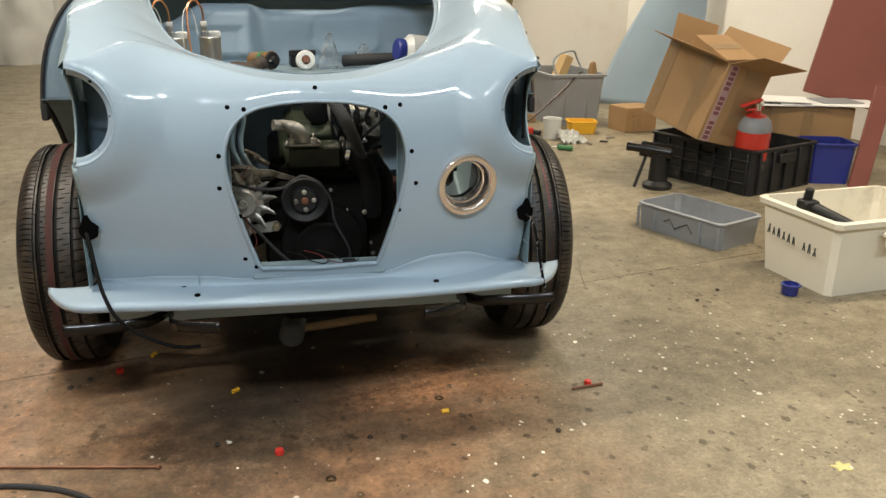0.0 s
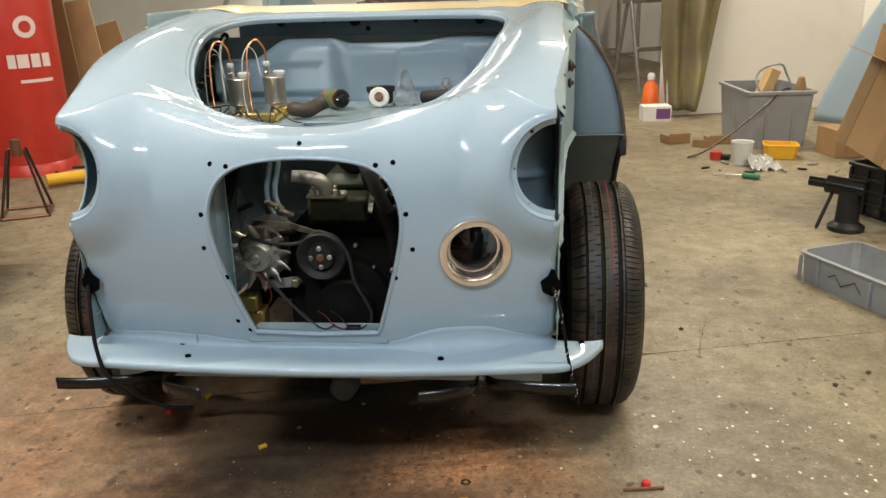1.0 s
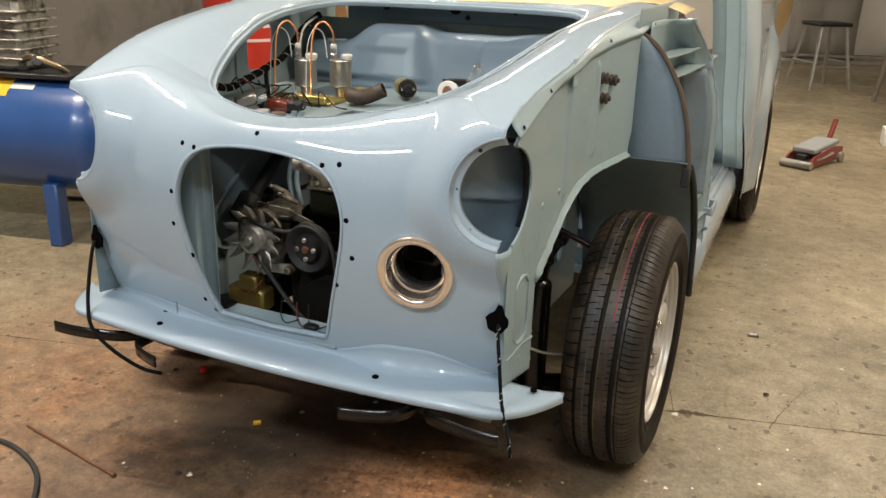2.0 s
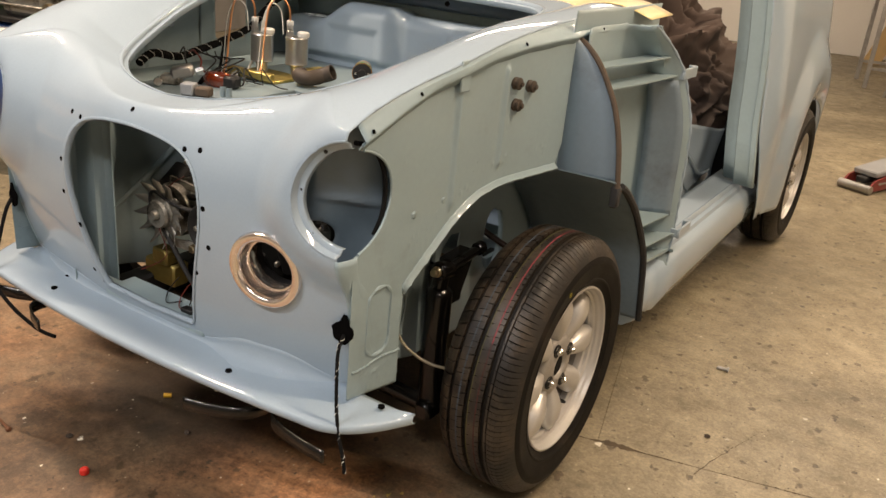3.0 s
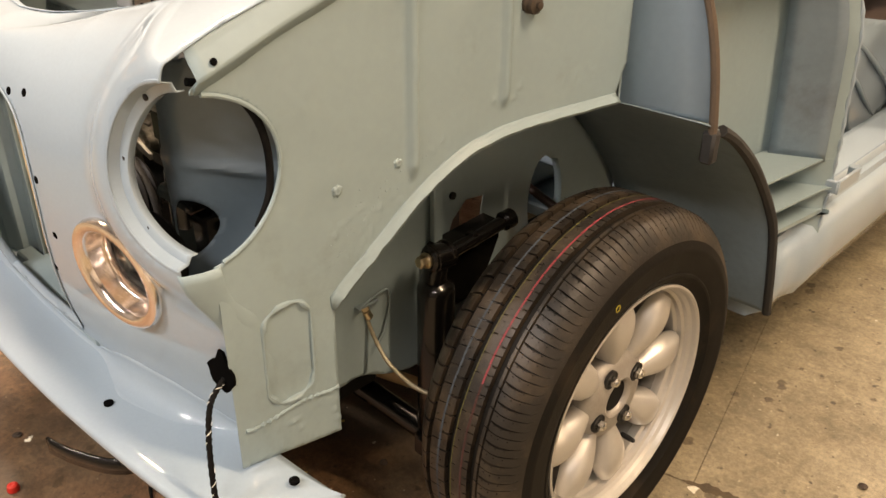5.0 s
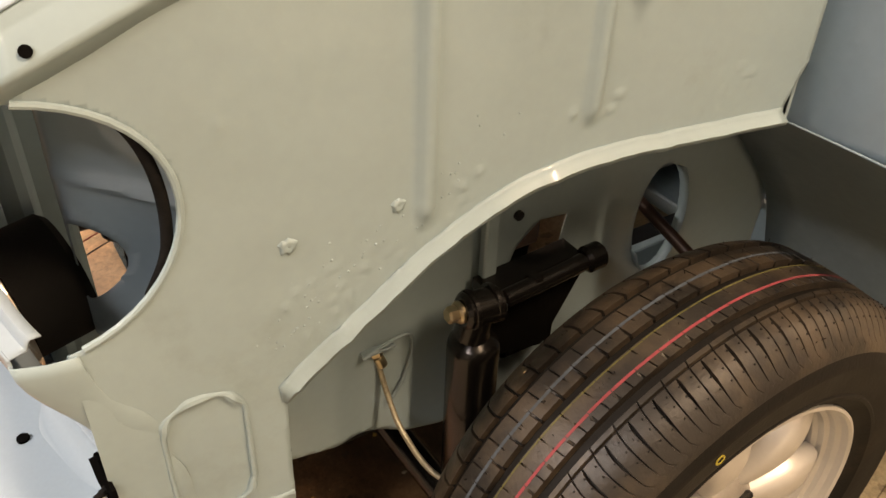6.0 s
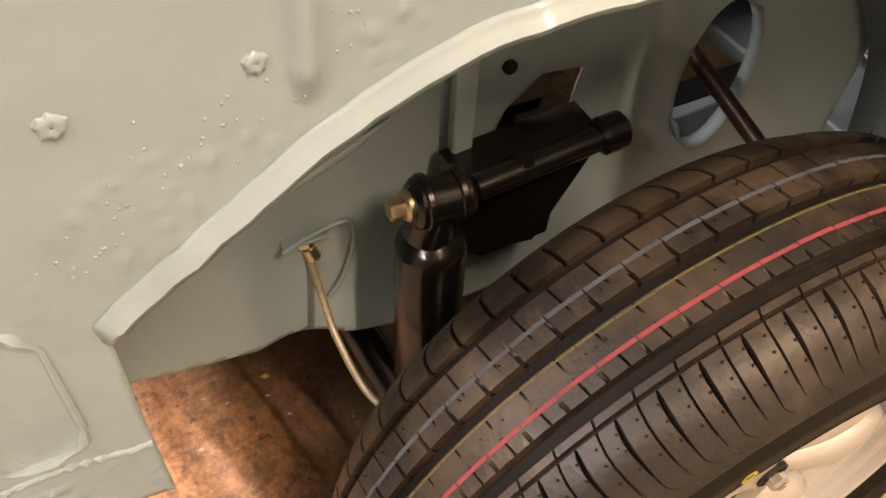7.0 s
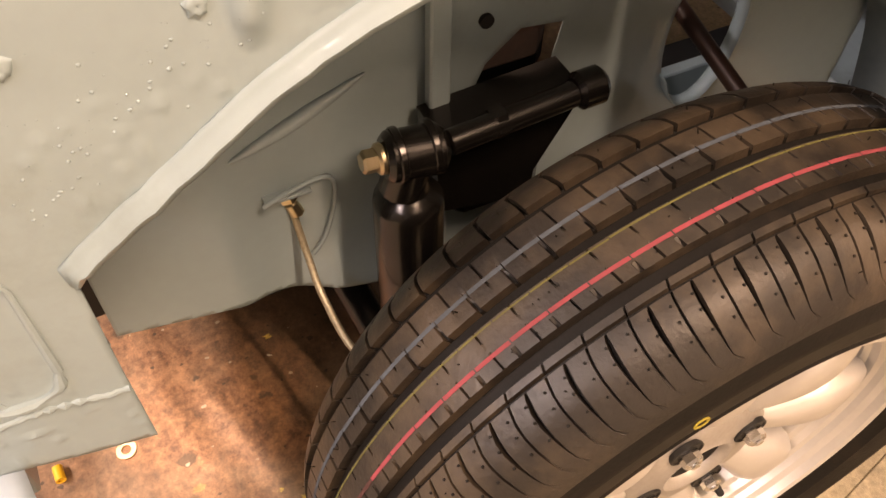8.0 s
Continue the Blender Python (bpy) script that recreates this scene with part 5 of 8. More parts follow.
def wheel(x, y, z, sx, phase, near):
    hubm = pose(x, y, z, 0, 90 * sx, 0)
    wh = part("wheel", rim_me, None, car, "silver eight-spoke alloy wheel with a new black radial tyre")
    wh.matrix_local = hubm
    ty = part("tyre", tyre_me, None, wh, "black radial tyre with coloured tread marks" if near else "")
    if near:
        part("vent_hairs", hair_me, None, wh, kind="stuff")
    part("hub", hub_me, None, wh).matrix_local = pose(0, 0, 0.026)
    part("bore_shade", bore_shade_me, None, wh, "black sleeve for the shade in the centre bore").matrix_local = pose(0, 0, 0.026)
    part("wheel_barrel", barrel_me, None, wh)
    part("brake_drum", drum_me, None, wh).matrix_local = pose(0, 0, -0.022)
    part("hub_stub", cap_me, None, wh).matrix_local = pose(0, 0, 0.006)
    for k in range(8):
        part("spoke", spoke_me, None, wh).matrix_local = pose(0, 0, 0.015, 0, 0, phase + 22.5 + 45 * k)
    for k in range(4):
        a = radians(phase + 90 * k)
        at = (0.0508 * math.cos(a), 0.0508 * math.sin(a))
        part("nut_recess", cup_me, None, wh).matrix_local = pose(*at, 0.026)
        part("wheel_nut", nut_me, None, wh, "bright wheel nut").matrix_local = pose(*at, 0.0445)
    if near:
        for me in line_me if sx > 0 else [band_me]:
            ln = part("tread_line", me if sx > 0 else me.copy(), None, wh)
            if sx < 0:
                ln.data.materials[0] = tread_worn
        a = radians(phase - 90)
        part("valve", valve_me, None, wh).matrix_local = pose(0.143 * math.cos(a), 0.143 * math.sin(a), 0.022)
        part("paint_dot", dot_me, None, wh, "small yellow ring of paint").matrix_local = pose(0.2325 * math.cos(radians(phase + 85)), 0.2325 * math.sin(radians(phase + 85)), 0.0806)
    return wh


# local x of a wheel points down in the world, local y along the car
WHEEL_X = 0.638
wheel(WHEEL_X, 0.566, 0.298, 1, 28 + 90, True)
wheel(-WHEEL_X, 0.566, 0.298, -1, 20, True)
wheel(0.682, 2.78, 0.298, 1, 50, False)
wheel(-0.655, 2.78, 0.298, -1, 10, False)

# front suspension seen through the arch
for sx in (1, -1):
    flip = (lambda g: g) if sx > 0 else (lambda g: g.mirror())
    susp = part("suspension_upright", flip(Geo().lathe([(0.022, 0.0), (0.0285, 0.015), (0.0285, 0.286), (0.0275, 0.292), (0.023, 0.297), (0.017, 0.302), (0.016, 0.318)], 28, pose(0.445, 0.420, 0.160))), black_gloss, car, "glossy black swivel pin and lever arm")
    part("trunnion", flip(Geo().cyl((0.447, 0.400, 0.503), (0.451, 0.446, 0.499), 0.0195, 24, 0.004)), black_gloss, susp)
    part("trunnion_neck", flip(Geo().cyl((0.445, 0.414, 0.462), (0.448, 0.420, 0.495), 0.018, 16)), black_gloss, susp)
    part("collar", flip(Geo().cyl((0.4475, 0.408, 0.502), (0.448, 0.414, 0.502), 0.0215, 24, 0.001)), black_gloss, susp)
    part("collar", flip(Geo().cyl((0.4485, 0.434, 0.501), (0.449, 0.440, 0.501), 0.0215, 24, 0.001)), black_gloss, susp)
    part("pivot_bolt", flip(Geo().cyl((0.4466, 0.383, 0.5045), (0.447, 0.401, 0.503), 0.0092, 6, 0.002).cyl((0.447, 0.394, 0.5035), (0.447, 0.401, 0.503), 0.012, 18)), brass, susp, "brassy hexagon bolt head")
    arm = Geo().cyl((0.450, 0.450, 0.500), (0.447, 0.575, 0.507), 0.0105, 16).cyl((0.447, 0.488, 0.502), (0.447, 0.500, 0.503), 0.0135, 6).cyl((0.447, 0.560, 0.507), (0.447, 0.586, 0.508), 0.0155, 18, 0.004)
    arm.slab([(0.455, 0.40), (0.53, 0.385), (0.575, 0.47), (0.575, 0.50), (0.45, 0.492)], 0.395, 0.430, Matrix(((0, 0, 1, 0), (1, 0, 0, 0), (0, 1, 0, 0), (0, 0, 0, 1))))
    part("lever_arm", flip(arm), black_gloss, susp)
    part("damper_body", flip(Geo().box((0.36, 0.47, 0.37), (0.425, 0.56, 0.47), 0.012)), black_gloss, susp)
    part("lower_arm", flip(Geo().cyl((0.40, 0.45, 0.175), (0.60, 0.56, 0.165), 0.022, 14).cyl((0.25, 0.40, 0.19), (0.45, 0.415, 0.17), 0.02, 14).box((0.43, 0.38, 0.145), (0.47, 0.44, 0.19), 0.008)), black_gloss, susp)
    hose = smooth_loop([(0.374, 0.343, 0.404), (0.381, 0.344, 0.385), (0.398, 0.345, 0.358), (0.424, 0.346, 0.334), (0.476, 0.354, 0.314), (0.53, 0.385, 0.304)], 6, False)
    hs = part("brake_hose", flip(Geo().tube(hose, 0.0033, 10)), mat("braided_brake_hose", (0.33, 0.30, 0.22), 0.4, 0.6, 0.3, 200, 400, 0.3), car, "braided brake hose with brass end")
    part("hose_union", flip(Geo().cyl((0.368, 0.339, 0.428), (0.374, 0.343, 0.410), 0.0085, 6).cyl((0.374, 0.343, 0.410), (0.379, 0.347, 0.396), 0.0065, 12)), brass, hs)
    pocket = smooth_loop([(0.3885, 0.318, 0.428), (0.3885, 0.345, 0.438), (0.3885, 0.374, 0.440), (0.3885, 0.378, 0.415), (0.3885, 0.366, 0.372), (0.3885, 0.352, 0.352)], 6, False)
    part("pressed_pocket", flip(Geo().tube(pocket, 0.0022, 8)), paint_dark, hs)
    part("hose_bracket", flip(Geo().box((0.345, 0.320, 0.424), (0.386, 0.360, 0.428), 0.001)), paint_dark, hs)
    part("steering_rod", flip(Geo().cyl((0.342, 0.712, 0.506), (0.520, 0.738, 0.430), 0.0078, 14)), dark_rod, car, "dark brown rod through the wheel housing")
    oval = [(0.40, 0.738 + 0.039 * math.cos(a), 0.470 + 0.079 * math.sin(a)) for a in np.linspace(0, 2 * math.pi, 25)]
    part("wall_bracket", flip(Geo().strip([[(0.384, y, z) for _, y, z in oval[14:] + oval[1:5]], [(0.398, 0.738 + (y - 0.738) * 1.04, 0.470 + (z - 0.470) * 1.04) for _, y, z in oval[14:] + oval[1:5]]])), paint_in, car, thick=0.002)
    part("inner_strap", flip(Geo().box((0.335, 0.68, 0.345), (0.350, 0.86, 0.385), 0.002, pose(0, 0, 0))), paint_in, car)

# engine
engine = part("engine", Geo().box((-0.105, 0.285, 0.30), (0.125, 0.78, 0.585), 0.015), engine_black, car, "oily black four-cylinder engine with a dark green head")
part("timing_plate", Geo().box((-0.12, 0.262, 0.26), (0.135, 0.284, 0.55), 0.01), engine_black, engine)
part("sump", Geo().box((-0.09, 0.30, 0.16), (0.10, 0.75, 0.305), 0.02), engine_black, engine)
part("side_cover", Geo().box((0.128, 0.33, 0.30), (0.215, 0.70, 0.56), 0.02), engine_black, engine)
part("starter", Geo().cyl((-0.16, 0.36, 0.40), (-0.16, 0.62, 0.40), 0.05, 24, 0.008), engine_black, engine)
part("timing_cover", Geo().lathe([(0.105, 0.0), (0.10, 0.02), (0.06, 0.026), (0.0, 0.026)], 32, pose(0.02, 0.262, 0.395, 90)), engine_black, engine)
for x, z, r in ((-0.040, 0.455, 0.006), (-0.062, 0.418, 0.006), (0.129, 0.467, 0.0065), (0.150, 0.357, 0.006), (0.085, 0.475, 0.004), (0.145, 0.385, 0.004), (0.045, 0.528, 0.005), (0.165, 0.30, 0.005)):
    part("cover_bolt", Geo().cyl((x, 0.264, z), (x, 0.252, z), r, 6), alloy, engine)
rnd = random.Random(7)
for k in range(26):
    x, z = rnd.uniform(0.10, 0.185), rnd.uniform(0.60, 0.75)
    y = rnd.uniform(0.30, 0.42)
    way = Vector((rnd.uniform(-1, 1), rnd.uniform(-0.6, 0.2), rnd.uniform(-1, 1))).normalized() * rnd.uniform(0.015, 0.045)
    part("engine_fitting", Geo().cyl((x, y, z), tuple(Vector((x, y, z)) + way), rnd.uniform(0.003, 0.009), rnd.choice((6, 10))), rnd.choice((alloy, engine_black, bay_black, steel)), engine)
for k in range(8):
    x = rnd.uniform(0.03, 0.17)
    part("engine_pipe", Geo().tube(smooth_loop([(x, 0.36, 0.76), (x + rnd.uniform(-0.04, 0.04), 0.33, 0.70), (x + rnd.uniform(-0.05, 0.05), 0.34, 0.63), (x + rnd.uniform(-0.03, 0.05), 0.36, 0.56)], 5, False), rnd.uniform(0.002, 0.006), 8), rnd.choice((bay_black, bay_black, steel)), engine)
for x in (-0.185, -0.165):
    part("engine_pipe", Geo().tube(smooth_loop([(x, 0.40, 0.78), (x + 0.006, 0.39, 0.70), (x - 0.006, 0.38, 0.62), (x + 0.02, 0.36, 0.56)], 6, False), 0.007, 10), paint_dark, engine)
part("pipe_ring", Geo().tube([(-0.135 + 0.022 * math.cos(a), 0.33, 0.745 + 0.022 * math.sin(a)) for a in np.linspace(0, 5.6, 24)], 0.0022, 8), steel, engine)
pump = part("water_pump_pulley", Geo().lathe([(0.030, -0.03), (0.050, -0.028), (0.056, -0.022), (0.047, -0.014), (0.056, -0.004), (0.052, 0.0), (0.044, -0.004), (0.034, -0.010), (0.028, 0.002), (0.0, 0.002)], 40, pose(-0.022, 0.190, 0.521, 90)), black_satin, engine, "black pulley with four bright bolts")
for k in range(4):
    a = radians(90 * k + 3)
    x, z = -0.022 + 0.0215 * math.cos(a), 0.521 + 0.0215 * math.sin(a)
    part("pulley_bolt", Geo().cyl((x, 0.190, z), (x, 0.1825, z), 0.006, 14), alloy, pump)
part("pulley_centre", Geo().cyl((-0.022, 0.190, 0.521), (-0.022, 0.184, 0.521), 0.009, 16), rust_rod, pump)
part("crank_pulley", Geo().lathe([(0.03, -0.05), (0.066, -0.04), (0.068, -0.03), (0.055, -0.022), (0.068, -0.012), (0.066, -0.004), (0.05, -0.008), (0.02, 0.004), (0.0, 0.004)], 40, pose(0.02, 0.200, 0.385, 90)), engine_black, engine)
belt = smooth_loop([(-0.022, 0.578), (-0.070, 0.552), (-0.13, 0.55), (-0.195, 0.565), (-0.205, 0.53), (-0.17, 0.485), (-0.06, 0.36), (0.02, 0.317), (0.085, 0.37), (0.05, 0.46), (0.035, 0.53)], 8)
part("fan_belt", Geo().strip([[(x, 0.197, z) for x, z in belt], [(x, 0.207, z) for x, z in belt]], True), seal_black, engine, thick=0.006)
alt = part("alternator", Geo().lathe([(0.0, 0.002), (0.060, 0.0), (0.063, 0.01), (0.060, 0.05), (0.064, 0.055), (0.064, 0.10), (0.052, 0.13), (0.0, 0.135)], 36, pose(-0.168, 0.225, 0.520, -90)), alloy, engine, "silver alternator with bladed fan")
for k in range(12):
    a0 = 2 * math.pi * k / 12 + 0.1
    q = lambda r, da, y: (-0.168 + r * math.cos(a0 + da), y, 0.520 + r * math.sin(a0 + da))
    part("fan_blade", Geo().put([q(0.030, -0.27, 0.203), q(0.030, 0.27, 0.203), q(0.054, 0.22, 0.201), q(0.074, 0.13, 0.190), q(0.082, 0.06, 0.186), q(0.070, -0.02, 0.200), q(0.052, -0.20, 0.204)], [(0, 1, 2, 6), (2, 3, 5, 6), (3, 4, 5)]), blade_steel, alt, thick=0.0016)
part("fan_disc", Geo().lathe([(0.0, 0.0), (0.046, 0.0), (0.050, 0.002), (0.050, 0.005), (0.0, 0.005)], 36, pose(-0.168, 0.2015, 0.520, -90)), blade_steel, alt)
part("alternator_pulley", Geo().lathe([(0.030, 0.0), (0.033, -0.006), (0.024, -0.012), (0.033, -0.018), (0.030, -0.024), (0.012, -0.022), (0.010, -0.034), (0.0, -0.034)], 28, pose(-0.168, 0.206, 0.520, -90)), alloy, alt)
part("adjuster_strap", Geo().slab([(-0.175, 0.432), (-0.09, 0.437), (-0.078, 0.450), (-0.09, 0.462), (-0.175, 0.450)], 0.0, 0.005, Matrix(((1, 0, 0, 0), (0, 0, 1, 0.226), (0, 1, 0, 0), (0, 0, 0, 1)))), alloy, alt)
part("adjuster_bolt", Geo().cyl((-0.092, 0.226, 0.449), (-0.092, 0.212, 0.449), 0.010, 6), brass, alt)
head = part("rocker_cover", Geo().box((-0.075, 0.31, 0.586), (0.095, 0.74, 0.628), 0.012).box((-0.055, 0.35, 0.624), (0.075, 0.735, 0.672), 0.022), engine_green, engine, "dark green rocker cover and head")
part("thermostat_housing", Geo().box((-0.063, 0.262, 0.578), (0.078, 0.34, 0.640), 0.010).lathe([(0.0, 0.0), (0.028, 0.0), (0.030, 0.004), (0.030, 0.02), (0.0, 0.02)], 24, pose(0.0775, 0.285, 0.618, 0, 90)), engine_green, engine)
elbow = smooth_loop([(-0.018, 0.280, 0.640), (-0.020, 0.277, 0.662), (-0.034, 0.268, 0.680), (-0.060, 0.258, 0.690), (-0.088, 0.248, 0.695)], 5, False)
part("thermostat_elbow", Geo().tube(elbow, list(np.linspace(0.021, 0.0125, len(elbow))), 16), alloy, engine, "small cast aluminium water outlet elbow")
part("outlet_flange", Geo().box((-0.062, 0.255, 0.638), (0.026, 0.305, 0.648), 0.004), alloy, engine)
for x in (-0.046, 0.008):
    part("flange_stud", Geo().cyl((x, 0.262, 0.645), (x, 0.262, 0.660), 0.0085, 6).cyl((x, 0.262, 0.660), (x, 0.262, 0.670), 0.0045, 10), alloy, engine)
part("hose_clip", Geo().lathe([(0.027, -0.006), (0.028, -0.005), (0.028, 0.005), (0.027, 0.006)], 24, pose(0.088, 0.27, 0.622, 0, 100)), chrome, engine)
part("bypass_hose", Geo().tube(smooth_loop([(0.078, 0.272, 0.625), (0.100, 0.268, 0.618), (0.128, 0.262, 0.585), (0.146, 0.262, 0.535), (0.150, 0.285, 0.455)], 6, False), 0.0245, 16), bay_black, engine, "fat black rubber hose")
# added dark brown block; keeps the lit floor from showing through the wall cut
part("gap_filler", Geo().box((0.20, 0.42, 0.40), (0.30, 0.64, 0.47), 0.02).cyl((0.27, 0.50, 0.44), (0.30, 0.56, 0.30), 0.024, 16), mat("dark_brown_filler", (0.07, 0.03, 0.018), 0.7, 0, 0.4, 18, 120, 0.4), engine, "dark brown block added to fill the cut in the housing wall")
part("air_cleaner", Geo().lathe([(0.0, 0.0), (0.030, 0.0), (0.038, 0.006), (0.040, 0.03), (0.036, 0.06), (0.0, 0.062)], 28, pose(0.028, 0.36, 0.712, -90)), bay_black, engine)
for k, (x, z) in enumerate(((-0.152, 0.628), (-0.132, 0.612))):
    part("pipe_union", Geo().cyl((x, 0.262, z), (x + 0.028, 0.285, z - 0.020), 0.0075, 6).cyl((x - 0.006, 0.256, z + 0.005), (x, 0.262, z), 0.005, 10), alloy, engine)
part("support_bar", Geo().slab([(-0.19, 0.578), (-0.19, 0.594), (-0.10, 0.587), (-0.04, 0.567), (-0.04, 0.557), (-0.10, 0.571)], 0.0, 0.006, Matrix(((1, 0, 0, 0), (0, 0, 1, 0.242), (0, 1, 0, 0), (0, 0, 0, 1)))), alloy, engine)
part("support_bar", Geo().cyl((-0.19, 0.236, 0.553), (-0.09, 0.240, 0.565), 0.007, 10), engine_black, engine)
part("coolant_hose", Geo().tube(smooth_loop([(0.04, 0.34, 0.775), (0.065, 0.28, 0.735), (0.095, 0.255, 0.680), (0.125, 0.26, 0.60), (0.150, 0.30, 0.53), (0.16, 0.36, 0.48)], 6, False), 0.016, 14), seal_black, engine, "black rubber coolant hose")
part("carburettor", Geo().box((0.115, 0.40, 0.62), (0.19, 0.50, 0.70), 0.012).cyl((0.15, 0.45, 0.70), (0.15, 0.45, 0.745), 0.026, 18).cyl((0.10, 0.36, 0.705), (0.165, 0.38, 0.70), 0.018, 14).cyl((0.12, 0.34, 0.73), (0.17, 0.35, 0.725), 0.010, 12), alloy, engine, "small cast carburettor")
part("distributor", Geo().lathe([(0.018, 0), (0.022, 0.05), (0.034, 0.055), (0.032, 0.085), (0.012, 0.09), (0.010, 0.105), (0.0, 0.106)], 20, pose(0.14, 0.50, 0.56, 0, 30)), black_plastic, engine)
part("engine_mount", Geo().box((-0.285, 0.235, 0.315), (-0.180, 0.285, 0.372), 0.006).box((-0.240, 0.222, 0.372), (-0.188, 0.262, 0.412), 0.005), mat("olive_gold_plating", (0.30, 0.23, 0.07), 0.4, 0.6, 0.25, 14, 90, 0.2), engine, "olive gold plated mounting bracket")
for k, (x0, x1) in enumerate(((-0.150, -0.135),)):
    part("engine_wire", Geo().tube(smooth_loop([(x0, 0.25, 0.60), (x1 - 0.03, 0.215, 0.575), (x0 - 0.02, 0.190, 0.50), (x0 + 0.01, 0.185, 0.43), (x0 - 0.01, 0.13, 0.405)], 6, False), 0.0010, 6), wire_red, engine)
part("steering_box", Geo().lathe([(0.0, 0), (0.03, 0.005), (0.032, 0.07), (0.018, 0.08), (0.016, 0.3), (0.0, 0.3)], 18, pose(-0.33, 0.35, 0.50, -55)), black_satin, car)

horn = part("idler_bracket", Geo().box((0.25, 0.12, 0.56), (0.33, 0.20, 0.63), 0.012).cyl((0.29, 0.13, 0.60), (0.29, 0.13, 0.68), 0.022, 18, 0.004).box((0.27, 0.10, 0.64), (0.35, 0.14, 0.66), 0.006), black_gloss, car, "glossy black bracket behind the nose panel")
part("bracket_bolt", Geo().cyl((0.33, 0.155, 0.60), (0.342, 0.155, 0.60), 0.010, 6), black_gloss, horn)

# brake and clutch cylinders on the bulkhead shelf
cyls = part("cylinder_bracket", Geo().box((-0.385, 0.60, 0.758), (-0.215, 0.72, 0.766), 0.002).box((-0.37, 0.585, 0.766), (-0.215, 0.605, 0.784), 0.003).box((-0.24, 0.70, 0.766), (-0.215, 0.80, 0.784), 0.003), gold, car, "gold plated bracket with two hydraulic cylinders")
for x, y in ((-0.335, 0.680), (-0.248, 0.720)):
    can = part("fluid_can", Geo().lathe([(0.014, -0.005), (0.016, 0.022), (0.029, 0.026), (0.0305, 0.028), (0.0295, 0.031), (0.0295, 0.093), (0.0308, 0.095), (0.0295, 0.098), (0.027, 0.099), (0.0, 0.100)], 32, pose(x, y, 0.768)), tin, cyls, "plain tinplate fluid can")
    part("cap", Geo().lathe([(0.015, 0), (0.0165, 0.003), (0.0165, 0.010), (0.013, 0.013), (0.0, 0.013)], 18, pose(x + 0.013, y + 0.010, 0.867)), pot_white, can)
    part("outlet", Geo().cyl((x - 0.014, y - 0.012, 0.866), (x - 0.014, y - 0.012, 0.882), 0.010, 6).cyl((x - 0.014, y - 0.012, 0.882), (x - 0.014, y - 0.012, 0.900), 0.0085, 12), tin, can)
    part("pipe_nut", Geo().cyl((x - 0.014, y - 0.012, 0.893), (x - 0.014, y - 0.012, 0.907), 0.0092, 6), pot_white, can)
    part("fluid_pipe", Geo().tube(smooth_loop([(x - 0.014, y - 0.012, 0.90), (x - 0.016, y - 0.015, 0.940), (x - 0.034, y - 0.03, 0.965), (x - 0.052, y - 0.05, 0.940), (x - 0.050, y - 0.07, 0.86), (x - 0.040, y - 0.09, 0.79), (x - 0.02, y - 0.14, 0.74)], 7, False), 0.0028, 8), copper_pipe, can, "orange copper pipe")
    part("clear_tube", Geo().tube(smooth_loop([(x - 0.03, y - 0.02, 0.87), (x - 0.040, y - 0.02, 0.93), (x - 0.056, y - 0.04, 0.945), (x - 0.066, y - 0.06, 0.90), (x - 0.060, y - 0.08, 0.80), (x - 0.03, y - 0.12, 0.76)], 6, False), 0.0014, 8), pot_white, can)
def tracer(pts, r, turn=2.6, w=0.0006):
    """A pale thread wound round a cable."""
    g, run = Geo(), [Vector(p) for p in pts]
    for k in range(0, len(run) - 1):
        t = (run[k + 1] - run[k]).normalized()
        u = t.orthogonal().normalized()
        v = t.cross(u)
        if k % 3 == 0:
            a = turn * k
            g.tube([run[k] + (u * math.cos(a + d) + v * math.sin(a + d)) * r + t * (0.0035 * d) for d in (-0.8, 0, 0.8)], w, 5)
    return g


# wiring loom along the far inner wing
loom = smooth_loop([(-0.43, 0.36, 0.80), (-0.452, 0.42, 0.815), (-0.455, 0.50, 0.800), (-0.455, 0.57, 0.812), (-0.455, 0.66, 0.832), (-0.45, 0.75, 0.862), (-0.445, 0.83, 0.925), (-0.44, 0.92, 0.965)], 30, False)
lo = part("wiring_loom", Geo().tube(loom, [0.0085 + 0.002 * (i % 2) for i in range(len(loom))], 10), loom_mat, car, "black braided wiring loom")
part("tracer_thread", tracer(loom, 0.0100, 2.6, 0.0008), pot_white, lo)
part("loom_branch", Geo().tube(smooth_loop([(-0.452, 0.66, 0.832), (-0.43, 0.63, 0.80), (-0.38, 0.57, 0.772), (-0.33, 0.47, 0.766), (-0.30, 0.40, 0.72)], 6, False), 0.006, 8), loom_mat, lo)
for k in range(5):
    part("loom_tail", Geo().tube(smooth_loop([(-0.45, 0.50 + 0.03 * k, 0.805), (-0.42, 0.49 + 0.03 * k, 0.83 - 0.01 * k), (-0.39 + 0.01 * k, 0.47 + 0.04 * k, 0.80), (-0.36, 0.46 + 0.02 * k, 0.774)], 5, False), 0.002, 6), wire_red if k == 1 else black_satin, lo)
part("earth_wire", Geo().tube(smooth_loop([(-0.44, 0.92, 0.965), (-0.42, 0.80, 0.93), (-0.40, 0.74, 0.84), (-0.37, 0.68, 0.79), (-0.30, 0.58, 0.765)], 6, False), 0.0035, 8), pot_white, car)
for y, z in ((0.37, 0.835), (0.47, 0.875)):
    part("wing_clip", Geo().box((-0.478, y, z), (-0.452, y + 0.02, z + 0.03), 0.003), paint, car)

